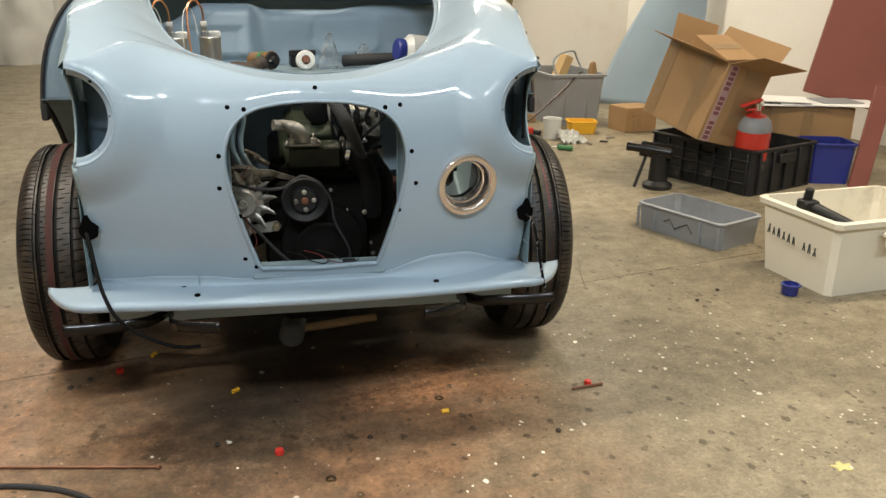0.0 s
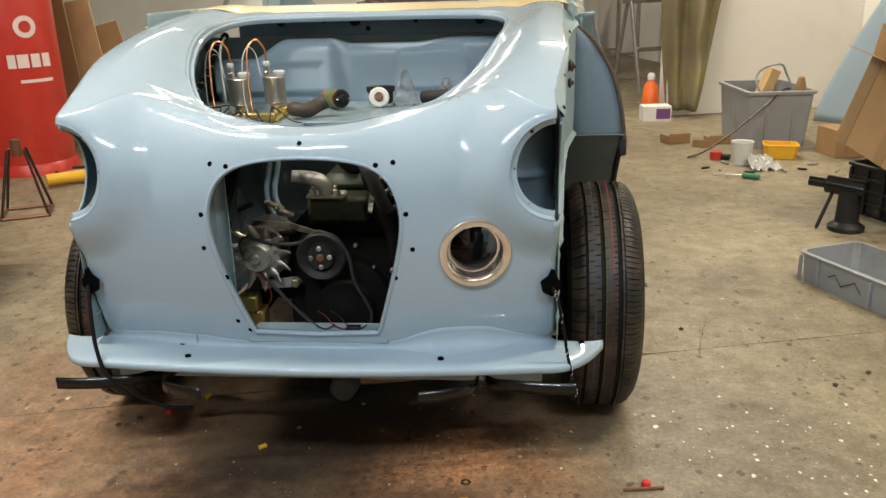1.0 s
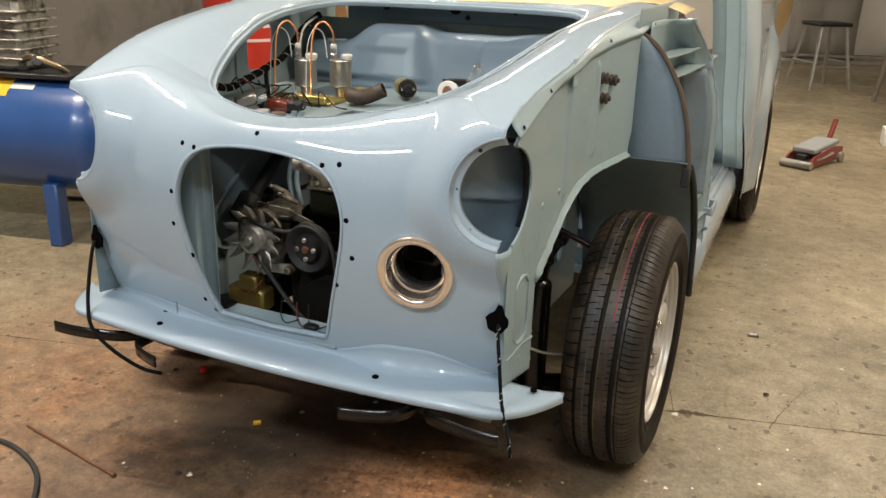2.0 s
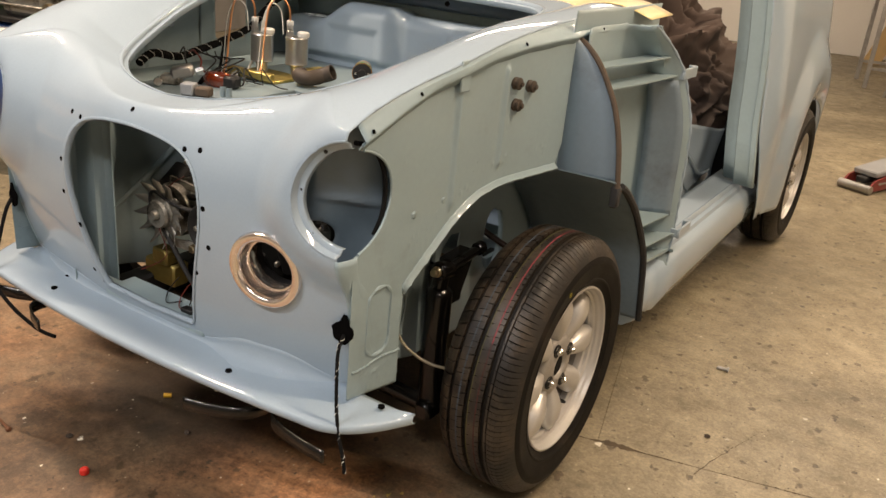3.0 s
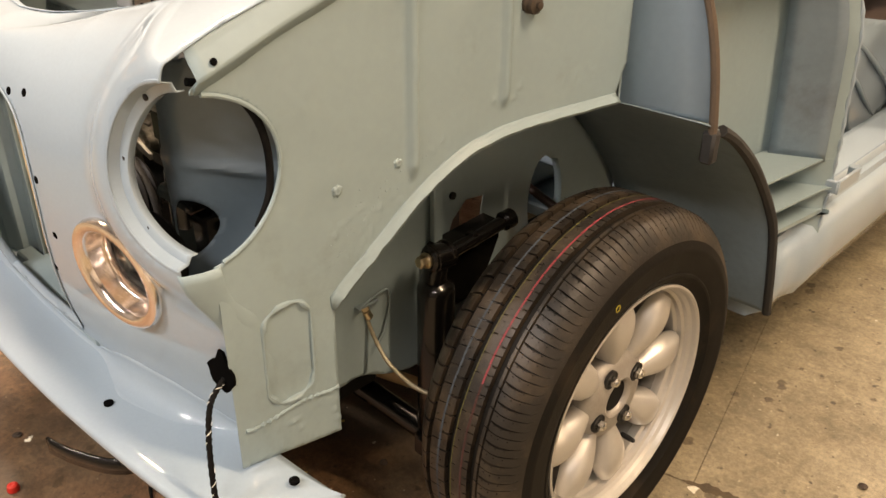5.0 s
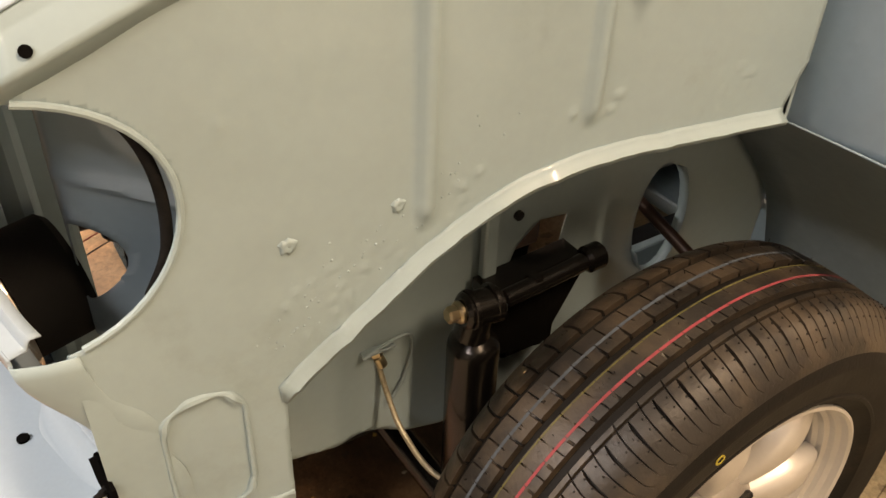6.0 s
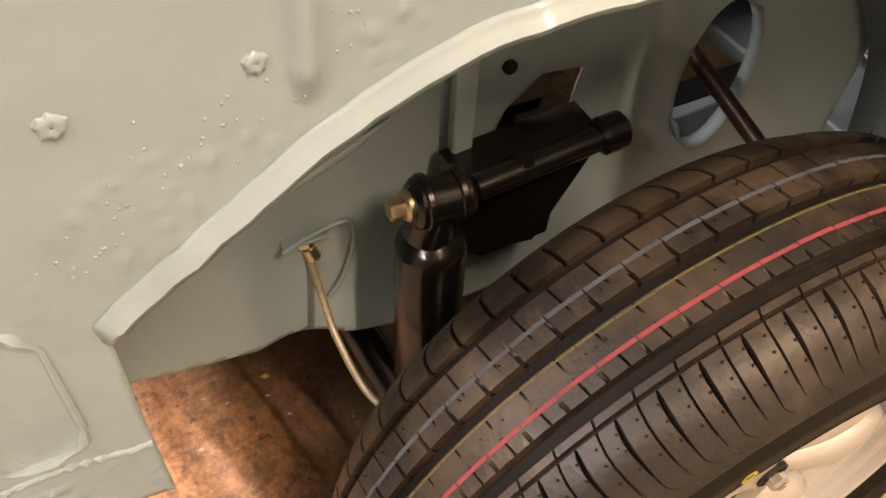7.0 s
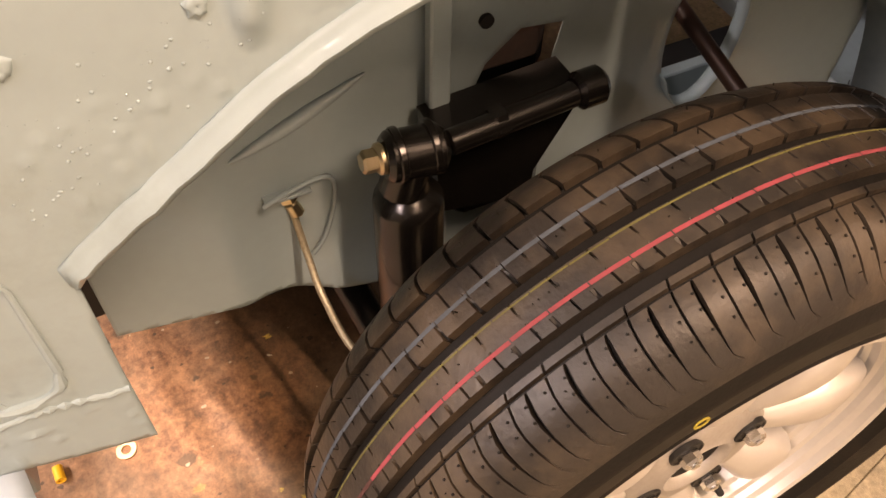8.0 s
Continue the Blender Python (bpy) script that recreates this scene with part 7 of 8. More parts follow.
bc = thing("black_crate", "large black ribbed folding crate full of boxes", "crate", frame_at((1.985, 2.47), (2.246, 1.86)))
part("tray", open_box(0.66, 0.54, 0.235, 0.010, 0.0, 0.014), black_plastic, bc)
for k in range(7):
    x = 0.03 + 0.10 * k
    part("rib", Geo().box((x - 0.006, -0.014, 0.01), (x + 0.006, 0.001, 0.215), 0.002), black_plastic, bc)
for z in (0.06, 0.12, 0.175):
    part("rib", Geo().box((0.02, -0.011, z - 0.005), (0.64, 0.001, z + 0.005), 0.002), black_plastic, bc)
for k in range(5):
    y = 0.05 + 0.11 * k
    part("rib", Geo().box((0.659, y - 0.006, 0.01), (0.674, y + 0.006, 0.215), 0.002), black_plastic, bc)
part("grip_frame", Geo().box((0.664, 0.20, 0.15), (0.680, 0.34, 0.20), 0.004), black_plastic, bc)
vise = thing("vise", "black cast vise with a bright barrel on the concrete", "vise", pose(1.87, 2.12, 0, 0, 0, -20))
part("base", Geo().lathe([(0.075, 0), (0.078, 0.02), (0.05, 0.04), (0.045, 0.16), (0.05, 0.18), (0.0, 0.185)], 20), black_plastic, vise)
part("barrel", Geo().cyl((-0.10, 0.02, 0.20), (0.06, -0.01, 0.185), 0.040, 20, 0.006).cyl((-0.17, 0.03, 0.205), (-0.09, 0.018, 0.20), 0.022, 16), black_gloss, vise)
part("leg", Geo().cyl((-0.06, 0.02, 0.19), (-0.12, -0.03, 0.005), 0.008, 8), black_plastic, vise)

R0, A0 = Vector((0.977, -0.212, 0)), Vector((0.212, 0.977, 0))
W, D, U = Vector((0.218, -0.960, -0.175)), Vector((0.938, 0.256, -0.233)), Vector((0.268, -0.114, 0.957))
tilt = Matrix(((W.x, D.x, U.x, 1.864), (W.y, D.y, U.y, 2.36), (W.z, D.z, U.z, 0.366), (0, 0, 0, 1)))
box = thing("cardboard_box", "open brown cardboard box tilted on the black crate", "cardboard box", tilt)
bw, bd, bh = 0.445, 0.300, 0.387
part("carton_base", Geo().box((0, 0, 0), (bw, bd, 0.006), 0.001), card, box)
for lo, hi in (((0, 0, 0.007), (bw, 0.006, bh)), ((0, bd - 0.006, 0.007), (bw, bd, bh)), ((0, 0.007, 0.007), (0.006, bd - 0.007, bh)), ((bw - 0.006, 0.007, 0.007), (bw, bd - 0.007, bh))):
    part("carton_side", Geo().box(lo, hi, 0.001), card, box)
part("flap", Geo().box((0.0, 0, 0), (bw, 0.004, 0.13), 0.001, Matrix.Translation((0, 0, bh)) @ pose(0, 0, 0, 82)), card, box)
part("flap", Geo().box((0, 0, 0), (0.004, bd, 0.20), 0.001, Matrix.Translation((bw, 0, bh)) @ pose(0, 0, 0, 0, 66)), card, box)
part("flap", Geo().box((0, 0, 0), (bw, 0.004, 0.16), 0.001, Matrix.Translation((0, bd - 0.005, bh)) @ pose(0, 0, 0, -18)), card, box)
part("flap", Geo().box((0, 0, 0), (0.004, bd, 0.14), 0.001, Matrix.Translation((0.0, 0, bh)) @ pose(0, 0, 0, 0, -12)), card, box)
for x, w in ((0.022, 0.062), (0.285, 0.065)):
    part("tape", Geo().box((x, -0.002, 0), (x + w, 0.001, bh), 0.0005), card_tape, box, "brown tape")
part("tape", Geo().box((bw - 0.001, 0.13, 0.05), (bw + 0.002, 0.245, bh), 0.0005), card_tape, box)
part("print_band", Geo().box((bw - 0.001, 0.020, 0.0), (bw + 0.0012, 0.075, bh), 0.0003), mat("pale_mauve_print", (0.36, 0.25, 0.24), 0.8), box, "pale mauve printed band")
for k in range(15):
    if k not in (4, 9):
        part("print_bar", Geo().box((bw + 0.0005, 0.030, 0.012 + 0.025 * k), (bw + 0.0020, 0.064, 0.029 + 0.025 * k), 0.0003), red_ink, box, "faded purple print bar")
inner = thing("cardboard_box", "small closed cardboard box inside the open one", "cardboard box", tilt @ pose(0.10, 0.03, 0.17, 12, 14, 8))
part("carton", Geo().box((0, 0, 0), (0.24, 0.22, 0.30), 0.003), card, inner)
part("tape", Geo().box((0.09, -0.002, 0.05), (0.14, 0.20, 0.302), 0.0005), card_tape, inner)
box2 = thing("cardboard_box", "closed brown cardboard box behind the black crate", "cardboard box", frame_at((2.46, 2.45), (2.98, 2.30)))
part("carton", Geo().box((0, 0, 0), (0.66, 0.36, 0.37), 0.004), card, box2)
part("tape", Geo().box((0.38, -0.002, 0.05), (0.44, 0.10, 0.372), 0.0005), card_tape, box2)
part("tape", Geo().box((0.20, -0.002, 0.15), (0.25, 0.36, 0.3725), 0.0005), card_tape, box2)
sheets = thing("paper_sheets", "loose white sheets and papers lying on the cardboard box", "papers", frame_at((2.40, 2.42), (3.2, 2.20)))
for k, (x, y, w, d, r, mm) in enumerate(((0.0, 0.0, 0.62, 0.34, 3, white_paper), (0.30, 0.05, 0.55, 0.30, -4, white_paper), (0.55, 0.0, 0.24, 0.2, 8, grey_plastic), (0.15, 0.1, 0.3, 0.25, -10, white_paper))):
    part("sheet", Geo().box((x, y, 0.374 + 0.006 * k), (x + w, y + d, 0.379 + 0.006 * k), 0.001, pose(0, 0, 0, 0, 0, r)), mm, sheets)
solo("red_board", Geo().box((0, 0, 0), (0.80, 0.025, 0.86), 0.004), oxide_board, "dark red painted board leaning behind the boxes", "board", Matrix.Translation((3.00, 2.62, 0.42)) @ pose(0, 0, 0, -10, 14, -16))
solo("red_plank", Geo().box((0, 0, 0), (0.10, 0.02, 0.55), 0.003), oxide_board, "dark red painted plank leaning on the papers", "plank", Matrix.Translation((2.90, 1.98, 0.0)) @ pose(0, 0, 0, -14, 12, -16))
ext = thing("fire_extinguisher", "red fire extinguisher standing in the black crate", "fire extinguisher", pose(2.300, 1.985, 0.075, 3, -5, 30) @ Matrix.Scale(1.08, 4))
part("cylinder", Geo().lathe([(0.0, 0), (0.072, 0.0), (0.078, 0.01), (0.078, 0.24), (0.07, 0.275), (0.045, 0.30), (0.022, 0.31), (0.02, 0.325)], 32), red_paint, ext)
part("shoulder_label", Geo().lathe([(0.0786, 0.232), (0.0788, 0.236), (0.0785, 0.242), (0.0712, 0.275), (0.05, 0.297)], 32), grey_plastic, ext, "dusty grey shoulder")
part("valve", Geo().cyl((0, 0, 0.32), (0, 0, 0.36), 0.018, 14).cyl((0, 0, 0.345), (0.05, 0.0, 0.35), 0.009, 10), chrome, ext)
part("grip", Geo().box((-0.14, -0.012, 0.362), (0.03, 0.012, 0.374), 0.004).box((-0.13, -0.01, 0.325), (0.01, 0.01, 0.335), 0.003, pose(0, 0, 0, 0, 6, 0)), red_plastic, ext)
bb = thing("blue_box", "dark blue plastic box on the concrete", "plastic box", frame_at((2.72, 2.08), (2.98, 2.02)))
part("bin", open_box(0.24, 0.22, 0.22, 0.005, 0.01, 0.012), cap_blue, bb)

gb = thing("grey_bin", "tall grey plastic storage bin with cable and wood in it", "storage bin", frame_at((1.89, 3.92), (2.31, 3.95)))
part("bin", open_box(0.42, 0.60, 0.37, 0.006, 0.025, 0.022), grey_plastic, gb)
for x in (0.12, 0.29):
    part("panel_rib", Geo().box((x, 0.004, 0.03), (x + 0.014, 0.020, 0.33), 0.003), grey_plastic, gb)
solo("wood_offcut", Geo().box((0, 0, 0), (0.07, 0.10, 0.48), 0.003), plywood, "pale wood offcut standing in the grey bin", "wood", Matrix.Translation((1.98, 4.36, 0.02)) @ pose(0, 0, 0, 5, 20, 10))
ringpts = [(0.13 * math.cos(a), 0.03 * math.sin(3 * a), 0.13 * math.sin(a)) for a in np.linspace(0, 4 * math.pi, 50)]
solo("cable_coil", Geo().tube(ringpts, 0.007, 8), grey_plastic, "coil of grey cable in the bin", "cable coil", pose(2.16, 4.34, 0.37, 0, 0, 20))
solo("brown_plug", Geo().lathe([(0.03, 0), (0.035, 0.04), (0.02, 0.10), (0.0, 0.11)], 9), card, "tan paper scrap on the bin's rim", "paper scrap", pose(2.25, 4.06, 0.34))
solo("long_rod", Geo().tube(smooth_loop([(1.48, 3.66, 0.006), (1.58, 3.70, 0.03), (1.75, 3.78, 0.12), (1.98, 3.88, 0.28), (2.10, 3.95, 0.37), (2.18, 4.05, 0.37)], 6, False), 0.006, 8), dark_rod, "bent dark rod leaning on the grey bin", "rod")
cup = thing("clear_cup", "clear plastic measuring cup on the concrete", "cup", pose(1.765, 3.50, 0))
part("wall", Geo().lathe([(0.0, 0.0), (0.055, 0.0), (0.062, 0.13), (0.066, 0.132), (0.064, 0.135), (0.058, 0.13), (0.051, 0.004), (0.0, 0.004)], 28), pot_white, cup)
tray = thing("yellow_tray", "yellow plastic parts tray on the concrete", "tray", pose(1.93, 3.62, 0, 0, 0, -10))
part("bin", open_box(0.20, 0.16, 0.085, 0.004, 0.012, 0.006), yellow_plastic, tray)
crumpled("plastic_bag", "crumpled clear bag lying on the concrete", "plastic bag", pose(1.86, 3.28, 0.01, -70, 0, 10), 0.18, 0.16, 5.0, pot_white, 0.3)
sd = thing("screwdriver", "screwdriver with a green and black handle on the concrete", "screwdriver", frame_at((1.76, 3.07), (1.52, 3.20)))
part("grip", Geo().lathe([(0.0, 0.0), (0.014, 0.003), (0.017, 0.02), (0.015, 0.06), (0.017, 0.09), (0.009, 0.10)], 12, pose(0, 0, 0.017, 0, 90, 0)), green_paint, sd)
part("blade", Geo().cyl((0.10, 0, 0.017), (0.27, 0, 0.006), 0.0035, 8), steel, sd)
red_bit = thing("red_switch", "small red and black switch on the concrete", "switch", pose(1.64, 3.62, 0))
part("body", Geo().cyl((0, 0, 0), (0.0, 0.0, 0.05), 0.035, 14), red_paint, red_bit)
part("stem", Geo().cyl((0.02, 0, 0.02), (0.08, -0.03, 0.02), 0.018, 12), black_plastic, red_bit)
for k, (x, y, w, d, h, r) in enumerate(((1.44, 4.10, 0.16, 0.12, 0.07, 20), (1.58, 4.02, 0.13, 0.09, 0.05, -30), (1.70, 4.08, 0.15, 0.10, 0.06, 10))):
    solo("cardboard_scrap", Geo().box((0, 0, 0), (w, 0.005, h), 0.001).box((0, 0, 0), (w, d, 0.005), 0.001).box((0, 0, 0), (0.005, d, h * 0.8), 0.001), card, "torn cardboard scrap on the concrete", "cardboard", pose(x, y, 0, 0, 0, r), "cardboard scraps")
for k in range(9):
    x, y = 1.5 + 0.09 * k, 3.35 + 0.12 * math.sin(3.7 * k)
    solo("metal_scrap", Geo().cyl((0, 0, 0.006), (0.05 + 0.01 * (k % 3), 0.02, 0.008), 0.006 + 0.002 * (k % 2), 8), steel if k % 3 else black_plastic, "small metal scrap on the concrete", "scrap", pose(x, y, 0, 0, 0, 50 * k), "metal scraps")
fb = thing("cardboard_box", "small tan cardboard box beside the leaning panel", "cardboard box", pose(2.35, 3.62, 0, 0, 0, 12))
part("carton", Geo().box((0, 0, 0), (0.26, 0.22, 0.17), 0.003), card, fb)
for x0, z0, x1, z1 in ((0.05, 0.11, 0.13, 0.125), (0.06, 0.03, 0.085, 0.09), (0.10, 0.03, 0.125, 0.09)):
    part("print_bar", Geo().box((x0, -0.0015, z0), (x1, 0.001, z1), 0.0005), card_tape, fb, "brown print bar")
wb = thing("packet_box", "white and purple packet on the concrete", "packet", pose(1.40, 5.02, 0, 0, 0, 6))
part("carton", Geo().box((0, 0, 0), (0.22, 0.14, 0.12), 0.003), white_paper, wb)
part("panel", Geo().box((0.10, -0.002, 0.02), (0.21, 0.001, 0.10), 0.0005), mat("purple_print", (0.16, 0.06, 0.20), 0.5), wb)
ob = thing("orange_bottle", "orange plastic bottle with a white cap", "bottle", pose(1.50, 5.36, 0))
part("body", Geo().lathe([(0.0, 0), (0.075, 0.0), (0.078, 0.02), (0.055, 0.24), (0.03, 0.27), (0.025, 0.29)], 24), orange_plastic, ob)
part("cap", Geo().lathe([(0.03, 0.285), (0.032, 0.32), (0.02, 0.34), (0.0, 0.34)], 18), pot_white, ob)
# hanging tarpaulin
rows = []
for j in range(40):
    v = j / 39
    z = 2.3 - 2.24 * v
    wd = 0.50 - 0.33 * v ** 1.6
    row = []
    for i in range(36):
        a = i / 35 - 0.5
        f = 0.07 * math.sin(a * 13 + 2.5 * math.sin(v * 3)) * (1 - 0.3 * v) + 0.05 * noise.noise(Vector((a * 6, v * 5, 2)))
        row.append((1.66 + wd * a * 1.3 + 0.10 * v + 0.05 * math.sin(4 * v), 5.20 + f + 0.12 * a * math.sin(5 * v), z))
    rows.append(row)
solo("tarpaulin", Geo().strip(rows), tarp_mat, "green and brown camouflage tarpaulin hanging in folds", "tarpaulin", thick=0.004, sharp=80)
# spare blue body panel leaning on the partition
rows = []
for j in range(24):
    v = j / 23
    row = []
    for i in range(20):
        u = i / 19
        x0 = 0.10 + 0.70 * v ** 1.30
        x = x0 + (0.93 - x0) * u
        row.append((x, -0.06 * math.sin(math.pi * u) + 0.04 * v, 1.45 * v))
    rows.append(row)
panel = thing("body_panel", "spare light blue curved body panel leaning on the wall", "car body panel", HALL @ pose(3.74, 4.28, 0.0, 0, 0, -51))
part("skin", Geo().strip(rows), paint, panel, thick=0.003)
part("swage_edge", Geo().tube([row[-1] for row in rows], 0.010, 8), paint, panel)

# trolley jack, bench and stool at the far end
jack = thing("trolley_jack", "dark red trolley jack with steel wheels on the concrete", "trolley jack", frame_at((0.885, 4.0), (1.21, 4.75)) @ Matrix.Scale(0.72, 4))
part("side_plate", Geo().slab([(0, 0.02), (0.10, 0.10), (0.45, 0.15), (0.62, 0.13), (0.62, 0.03), (0.05, 0.015)], 0.10, 0.115, pose(0, 0, 0, 90)), maroon, jack)
part("side_plate", Geo().slab([(0, 0.02), (0.10, 0.10), (0.45, 0.15), (0.62, 0.13), (0.62, 0.03), (0.05, 0.015)], -0.115, -0.10, pose(0, 0, 0, 90)), maroon, jack)
part("deck", Geo().box((0.14, -0.10, 0.10), (0.58, 0.10, 0.145), 0.01, pose(0, 0, 0, 0, -5)), grey_plastic, jack, "grey deck plate")
part("roller", Geo().cyl((0.03, -0.13, 0.035), (0.03, 0.13, 0.035), 0.034, 18), steel, jack)
part("lift_arm", Geo().box((0.08, -0.04, 0.06), (0.40, 0.04, 0.11), 0.01), black_plastic, jack)
part("carry_grip", Geo().tube([(0.15, -0.115, 0.07), (0.16, -0.15, 0.09), (0.36, -0.15, 0.11), (0.37, -0.115, 0.10)], 0.008, 8), steel, jack)
for y in (-0.13, 0.13):
    part("caster", Geo().cyl((0.57, y - 0.015, 0.045), (0.57, y + 0.015, 0.045), 0.045, 18), steel, jack)
part("handle_socket", Geo().cyl((0.55, 0, 0.10), (0.66, 0, 0.34), 0.022, 12), maroon, jack)

bench = thing("work_bench", "plywood work bench on steel legs littered with small tools", "work bench", HALL @ pose(2.36, 8.0, 0))
part("top", Geo().box((0, 0, 0.88), (1.6, 0.75, 0.905), 0.004), plywood, bench)
for x in (0.05, 1.55):
    for y in (0.05, 0.70):
        part("leg", Geo().box((x - 0.02, y - 0.02, 0), (x + 0.02, y + 0.02, 0.88), 0.003), steel, bench)
part("stretcher", Geo().box((0.05, 0.04, 0.18), (1.55, 0.06, 0.21), 0.003).box((0.05, 0.69, 0.18), (1.55, 0.71, 0.21), 0.003), steel, bench)
for k in range(7):
    solo("small_tool", Geo().cyl((0, 0, 0.912), (0.10, 0.02, 0.915), 0.010, 8), (red_plastic, steel, yellow_plastic, black_plastic)[k % 4], "small hand tool lying on the bench", "tool", HALL @ pose(2.46 + 0.2 * k, 8.15 + 0.1 * (k % 3), 0, 0, 0, 40 * k), "tools on the bench")
solo("plywood_sheet", Geo().box((0, 0, 0), (0.20, 0.02, 1.3), 0.003), plywood, "plywood offcut leaning against the wall behind the bench", "board", HALL @ pose(2.66, 10.4, 0.0, -10, 22, 4))
solo("dust_sheet", Geo().strip([[(0.12 * i, 0.05 * math.sin(i * 1.7 + j), 1.1 - 0.28 * j) for i in range(8)] for j in range(5)]), mat("grey_sheet", (0.30, 0.28, 0.25), 0.9), "grey dust sheet hanging behind the bench", "cloth", HALL @ pose(3.05, 10.3, 0), thick=0.004, sharp=80)
stool = thing("metal_stool", "dark steel stool with splayed legs", "stool", HALL @ pose(2.80, 7.45, 0, 0, 0, 20))
part("seat", Geo().box((-0.17, -0.17, 0.60), (0.17, 0.17, 0.635), 0.01), black_plastic, stool)
for sx in (-1, 1):
    for sy in (-1, 1):
        part("leg", Geo().cyl((sx * 0.21, sy * 0.21, 0), (sx * 0.13, sy * 0.13, 0.60), 0.018, 8), steel, stool)
part("rung", Geo().cyl((-0.185, -0.185, 0.22), (0.185, -0.185, 0.22), 0.012, 8).cyl((-0.185, 0.185, 0.22), (0.185, 0.185, 0.22), 0.012, 8).cyl((-0.185, -0.185, 0.26), (-0.185, 0.185, 0.26), 0.012, 8).cyl((0.185, -0.185, 0.26), (0.185, 0.185, 0.26), 0.012, 8), steel, stool)
trestle = thing("trestle", "dark steel trestle stand by the far wall", "trestle", HALL @ pose(3.15, 6.4, 0, 0, 0, 10))
for x in (0, 0.7):
    part("leg", Geo().cyl((x, -0.25, 0), (x, -0.03, 0.85), 0.020, 8).cyl((x, 0.25, 0), (x, 0.03, 0.85), 0.020, 8), steel, trestle)
part("beam", Geo().box((-0.1, -0.03, 0.83), (0.8, 0.03, 0.88), 0.004).box((0, -0.17, 0.38), (0.7, -0.14, 0.42), 0.004), steel, trestle)
solo("blue_crate", Geo().box((0, 0, 0), (0.3, 0.25, 0.2), 0.01), mat("pale_blue_plastic", (0.20, 0.35, 0.42), 0.5), "pale blue crate on the trestle", "crate", HALL @ pose(3.3, 6.3, 0.881))

# ---- left side of the hall: gas bottle, compressor, stands ----
gas = thing("gas_bottle", "tall red steel gas bottle with pale print", "gas bottle", pose(-2.72, 3.52, 0, 0, 0, 30))
part("bottle", Geo().lathe([(0.0, 0.03), (0.25, 0.03), (0.262, 0.06), (0.262, 1.30), (0.24, 1.40), (0.16, 1.48), (0.10, 1.50)], 48), red_paint, gas)
part("foot_ring", Geo().lathe([(0.255, 0.0), (0.285, 0.0), (0.275, 0.05), (0.262, 0.07)], 48), red_paint, gas)
part("collar", Geo().lathe([(0.10, 1.48), (0.12, 1.49), (0.12, 1.60), (0.11, 1.60), (0.10, 1.50)], 32), red_paint, gas)


def wrap(r, a0, a1, z0, z1):
    return [[(r * math.cos(a), r * math.sin(a), z) for a in np.linspace(radians(a0), radians(a1), 10)] for z in (z0, z1)]


for k, (a0, a1, z0, z1) in enumerate(((-86, -72, 0.66, 0.74), (-69, -57, 0.66, 0.74), (-54, -42, 0.66, 0.74), (-86, -42, 0.57, 0.59), (-98, -88, 0.66, 0.74))):
    part("print_bar", Geo().strip(wrap(0.2645, a0, a1, z0, z1)), pale_ink, gas, "pale print bar")
ring = Geo().strip([[(0.2645 * math.cos(radians(-70) + r * math.cos(a) / 0.262), 0.2645 * math.sin(radians(-70) + r * math.cos(a) / 0.262), 0.90 + r * math.sin(a)) for a in np.linspace(0, 2 * math.pi, 30)] for r in (0.035, 0.065)])
part("print_ring", ring, pale_ink, gas, "pale printed ring")
for k, (x, y, w, h, r) in enumerate(((-2.95, 4.10, 0.34, 1.15, 12), (-2.72, 4.18, 0.30, 1.02, 16), (-2.48, 4.24, 0.26, 0.86, 22))):
    solo("cardboard_sheet", Geo().box((0, 0, 0), (w, 0.012, h), 0.002), card if k != 1 else wood, "brown cardboard sheet standing behind the gas bottle", "cardboard", pose(x, y, 0, -8, -r * 0.6, 6), "cardboard sheets")
comp = thing("compressor", "blue air compressor tank with a grey pump on top", "air compressor", pose(-1.54, 1.22, 0.0, 0, 0, 194))
tk = part("tank", Geo().lathe([(0.0, 0.0), (0.10, 0.004), (0.18, 0.03), (0.225, 0.075), (0.235, 0.12), (0.235, 1.10), (0.225, 1.15), (0.18, 1.19), (0.0, 1.22)], 40, pose(0, 0, 0.43, 0, 90, 0)), tank_blue, comp)
for k, (r0, x0, x1) in enumerate(((0.2365, 0.30, 1.0), (0.2365, 0.30, 1.0))):
    a = radians(52 + 16 * k)
    part("stripe", Geo().strip([[(x, r0 * math.cos(b), 0.43 + r0 * math.sin(b)) for x in (x0, x1)] for b in np.linspace(a, a + 0.12, 5)]), pot_white, tk, "pale stripe")
part("warning_label", Geo().strip([[(x, 0.2370 * math.cos(b), 0.43 + 0.2370 * math.sin(b)) for x in (0.40, 0.50)] for b in np.linspace(0.75, 1.15, 5)]), yellow_plastic, tk, "orange label")
for x in (0.25, 0.95):
    for y in (-0.20, 0.13):
        part("foot", Geo().box((x - 0.03, y, 0), (x + 0.03, y + 0.07, 0.26), 0.006), tank_blue, comp)
part("deck", Geo().box((0.15, -0.14, 0.655), (1.05, 0.14, 0.675), 0.004), black_plastic, comp)
pump_b = part("pump", Geo().box((0.36, -0.10, 0.675), (0.58, 0.10, 0.98), 0.02).box((0.34, -0.12, 0.94), (0.60, 0.12, 1.06), 0.015), alloy, comp, "grey cast pump")
for k in range(6):
    part("fin", Geo().box((0.345, -0.125, 0.72 + 0.035 * k), (0.595, 0.125, 0.728 + 0.035 * k), 0.002), alloy, pump_b)
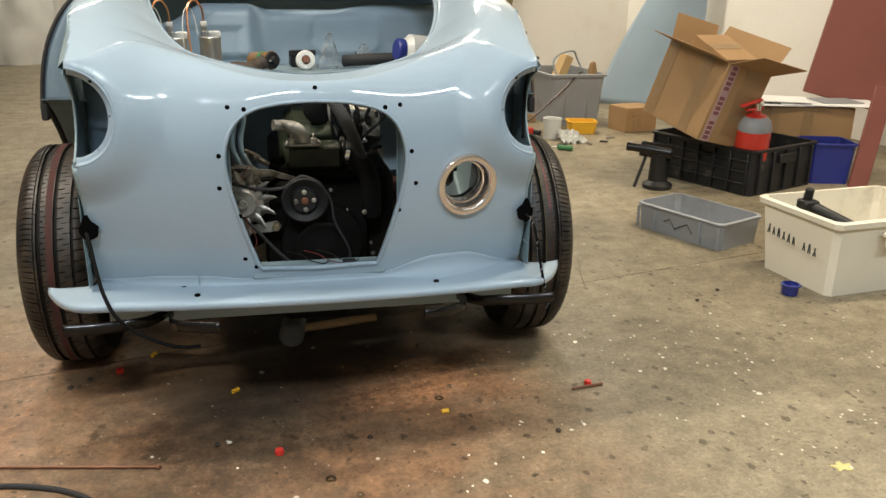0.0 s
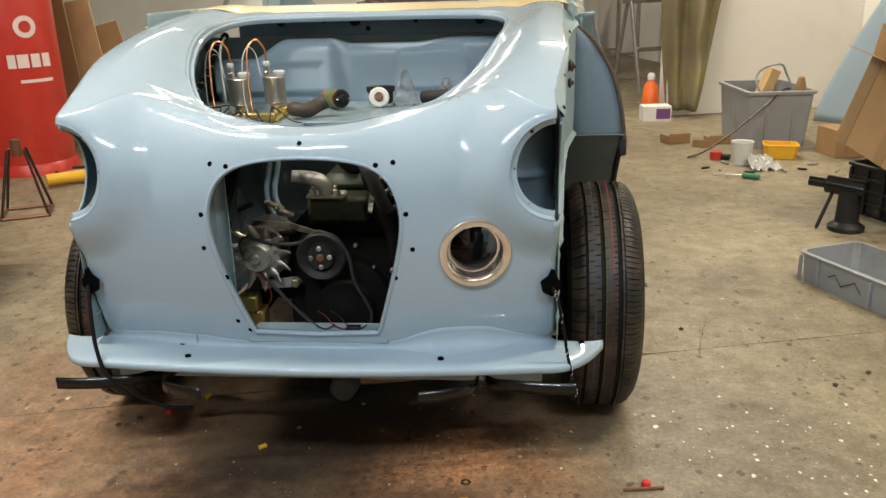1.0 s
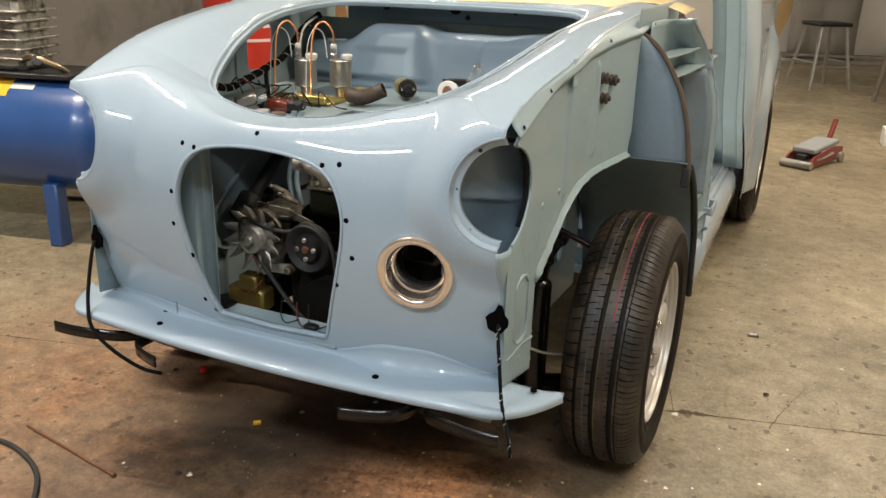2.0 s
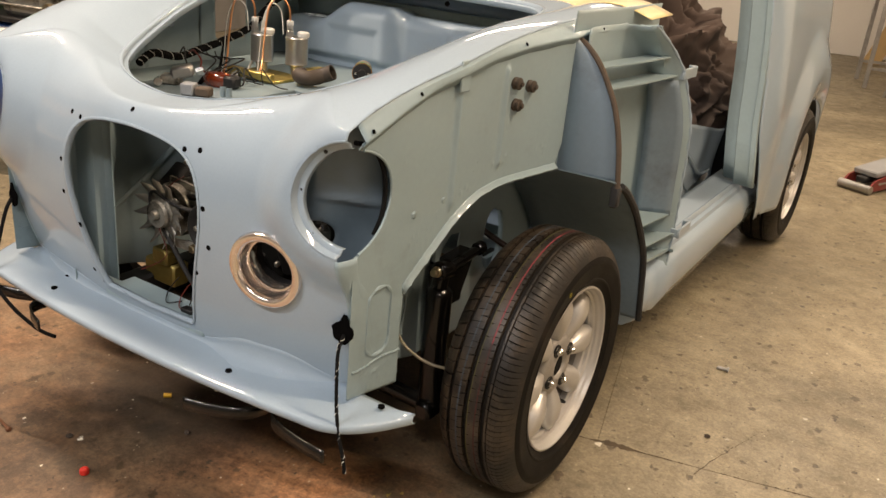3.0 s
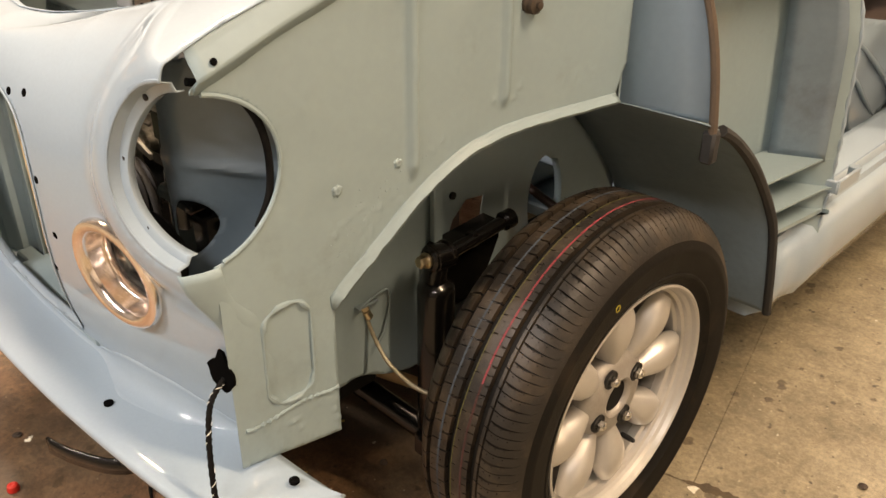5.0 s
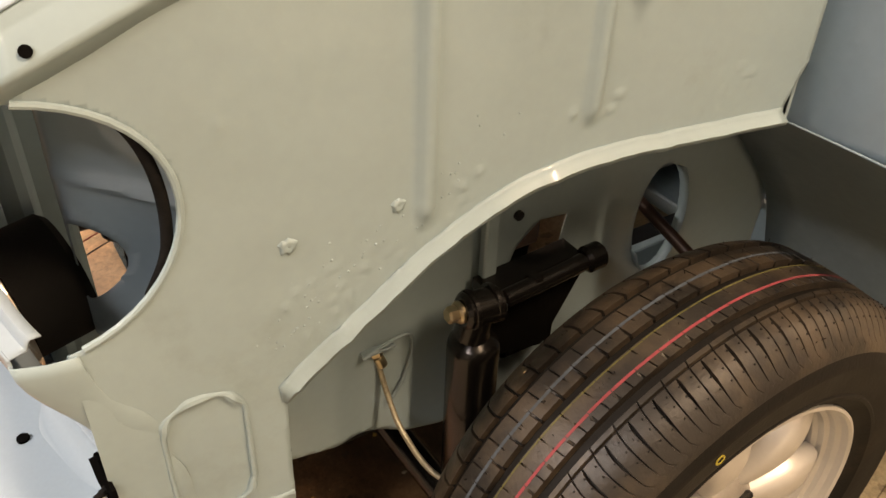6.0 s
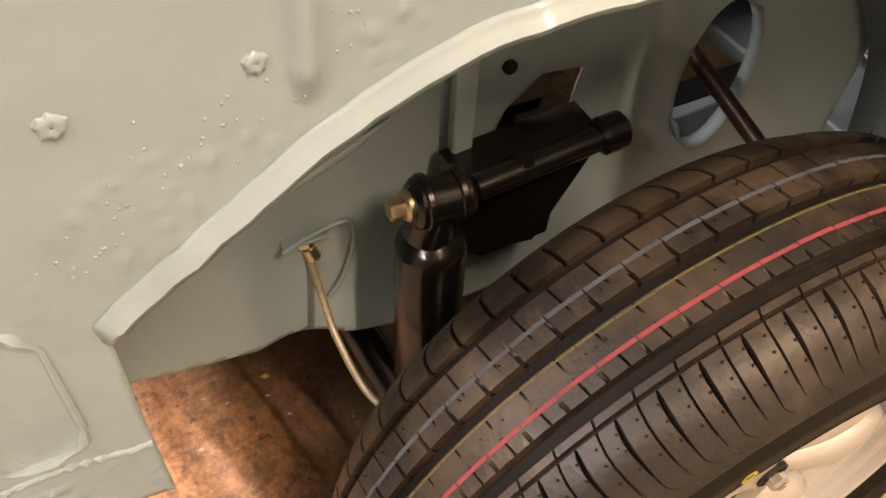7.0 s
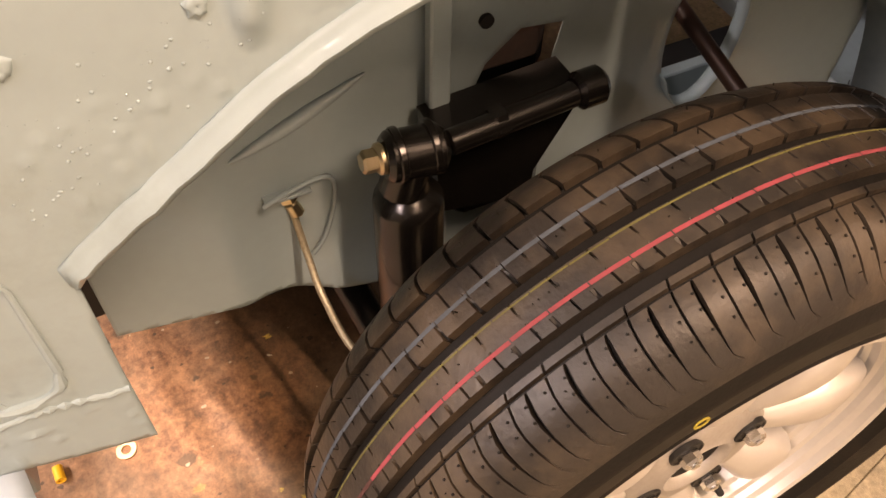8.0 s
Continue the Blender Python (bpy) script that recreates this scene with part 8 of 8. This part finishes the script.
part("motor", Geo().cyl((0.66, -0.05, 0.82), (1.02, -0.05, 0.82), 0.13, 28, 0.02), mat("grey_motor_paint", (0.30, 0.29, 0.27), 0.5), comp)
part("pressure_pipe", Geo().tube(smooth_loop([(0.36, 0.10, 0.72), (0.28, 0.14, 0.74), (0.21, 0.10, 0.70), (0.22, 0.02, 0.66)], 6, False), 0.012, 10), brass, comp)
part("pressure_gauge", Geo().cyl((0.28, 0.12, 0.72), (0.26, 0.15, 0.73), 0.022, 18), black_plastic, comp)
green = thing("green_machine", "green painted machine behind the compressor", "machine", HALL @ pose(-3.1, 2.1, 0))
part("body", Geo().box((0, 0, 0), (0.5, 0.5, 0.9), 0.03), green_paint, green)
part("head", Geo().box((0.05, 0.0, 0.9), (0.45, 0.45, 1.2), 0.05), green_paint, green)
shelf_l = thing("storage_rack", "dark steel rack of parts along the wall", "rack", HALL @ pose(-3.55, -1.2, 0))
for x in (0.0, 0.45):
    for y in (0.0, 1.3, 2.6):
        part("upright", Geo().box((x - 0.02, y - 0.02, 0), (x + 0.02, y + 0.02, 2.0), 0.003), steel, shelf_l)
for z in (0.35, 0.95, 1.55):
    part("board", Geo().box((-0.02, -0.02, z), (0.47, 2.62, z + 0.03), 0.003), wood, shelf_l)
for k in range(8):
    z = 0.381 if k % 2 else 0.981
    solo("parts_box", Geo().box((0, 0, 0), (0.3, 0.22, 0.18 + 0.03 * (k % 3)), 0.006), (black_plastic, grey_plastic, card, steel)[k % 4], "box of parts on the steel rack", "box", HALL @ pose(-3.45, -1.1 + 0.31 * k, z, 0, 0, 5 * (k % 3)), "boxes on the rack")
stand = thing("axle_stand", "rusty angle-iron stand on the concrete", "stand", pose(-2.12, 2.42, 0, 0, 0, 25) @ Matrix.Scale(0.85, 4))
for x in (-0.13, 0.13):
    for y in (-0.13, 0.13):
        part("leg", Geo().cyl((x, y, 0), (x * 0.35, y * 0.35, 0.40), 0.009, 6), dark_rod, stand)
part("head", Geo().cyl((0, 0, 0.36), (0, 0, 0.46), 0.03, 10), rust_rod, stand)
part("foot_frame", Geo().cyl((-0.13, -0.13, 0.01), (0.13, -0.13, 0.01), 0.01, 6).cyl((-0.13, 0.13, 0.01), (0.13, 0.13, 0.01), 0.01, 6).cyl((-0.13, -0.13, 0.01), (-0.13, 0.13, 0.01), 0.01, 6).cyl((0.13, -0.13, 0.01), (0.13, 0.13, 0.01), 0.01, 6), rust_rod, stand)
grind = thing("angle_grinder", "yellow and black angle grinder on the concrete", "angle grinder", pose(-2.33, 2.98, 0, 0, 0, 40))
part("body", Geo().cyl((0, 0, 0.045), (0.22, 0, 0.045), 0.035, 14), yellow_plastic, grind)
part("head", Geo().cyl((0.24, 0, 0.02), (0.24, 0, 0.075), 0.032, 14), alloy, grind)
part("disc", Geo().cyl((0.24, 0, 0.005), (0.24, 0, 0.018), 0.06, 20), steel, grind)
for pts in ([(-1.80, 3.40), (-1.95, 3.52), (-2.2, 3.55), (-2.5, 3.45), (-2.4, 3.3), (-2.1, 3.32), (-1.9, 3.42)], [(-2.6, 1.6), (-2.2, 1.75), (-1.95, 1.7), (-2.0, 1.55), (-2.3, 1.45)]):
    solo("floor_cable", Geo().tube([(x, y, 0.010) for x, y in smooth_loop(pts, 8, False)], 0.009, 8), seal_black, "black cable lying in loops on the concrete", "cable")
dusty = thing("cardboard_box", "dusty cardboard box standing open on the concrete", "cardboard box", pose(-2.50, 3.95, 0, 0, 0, 8))
part("carton", open_box(0.38, 0.45, 0.34, 0.006), mat("dusty_cardboard", (0.36, 0.30, 0.22), 0.9, dirt=(0.22, 0.17, 0.12)), dusty)
rows = []
for j in range(26):
    v = j / 25
    row = []
    for i in range(60):
        a = 2 * math.pi * i / 60
        r = 0.42 * (0.30 + 0.70 * math.sin(min(1.0, v * 1.6) * math.pi / 2)) * (1 + 0.10 * math.sin(7 * a + 2 * v) * v + 0.12 * noise.noise(Vector((math.cos(a) * 2, math.sin(a) * 2, v * 3))))
        row.append((r * math.cos(a), 0.8 * r * math.sin(a), 1.25 * (1 - v) + 0.05 * noise.noise(Vector((math.cos(a) * 3, math.sin(a) * 3, v * 4))) * (1 - v)))
    rows.append(row)
white_sheet = Geo().strip(rows, True)
white_sheet.f.append(tuple(range(60))[::-1])
solo("covered_machine", white_sheet, mat("white_dust_sheet", (0.62, 0.61, 0.57), 0.9, 0, 0.12, 5, 120, 0.4), "machine hidden under a white dust sheet by the wall", "covered machine", pose(-2.75, 8.6, 0, 0, 0, 20), sharp=80)
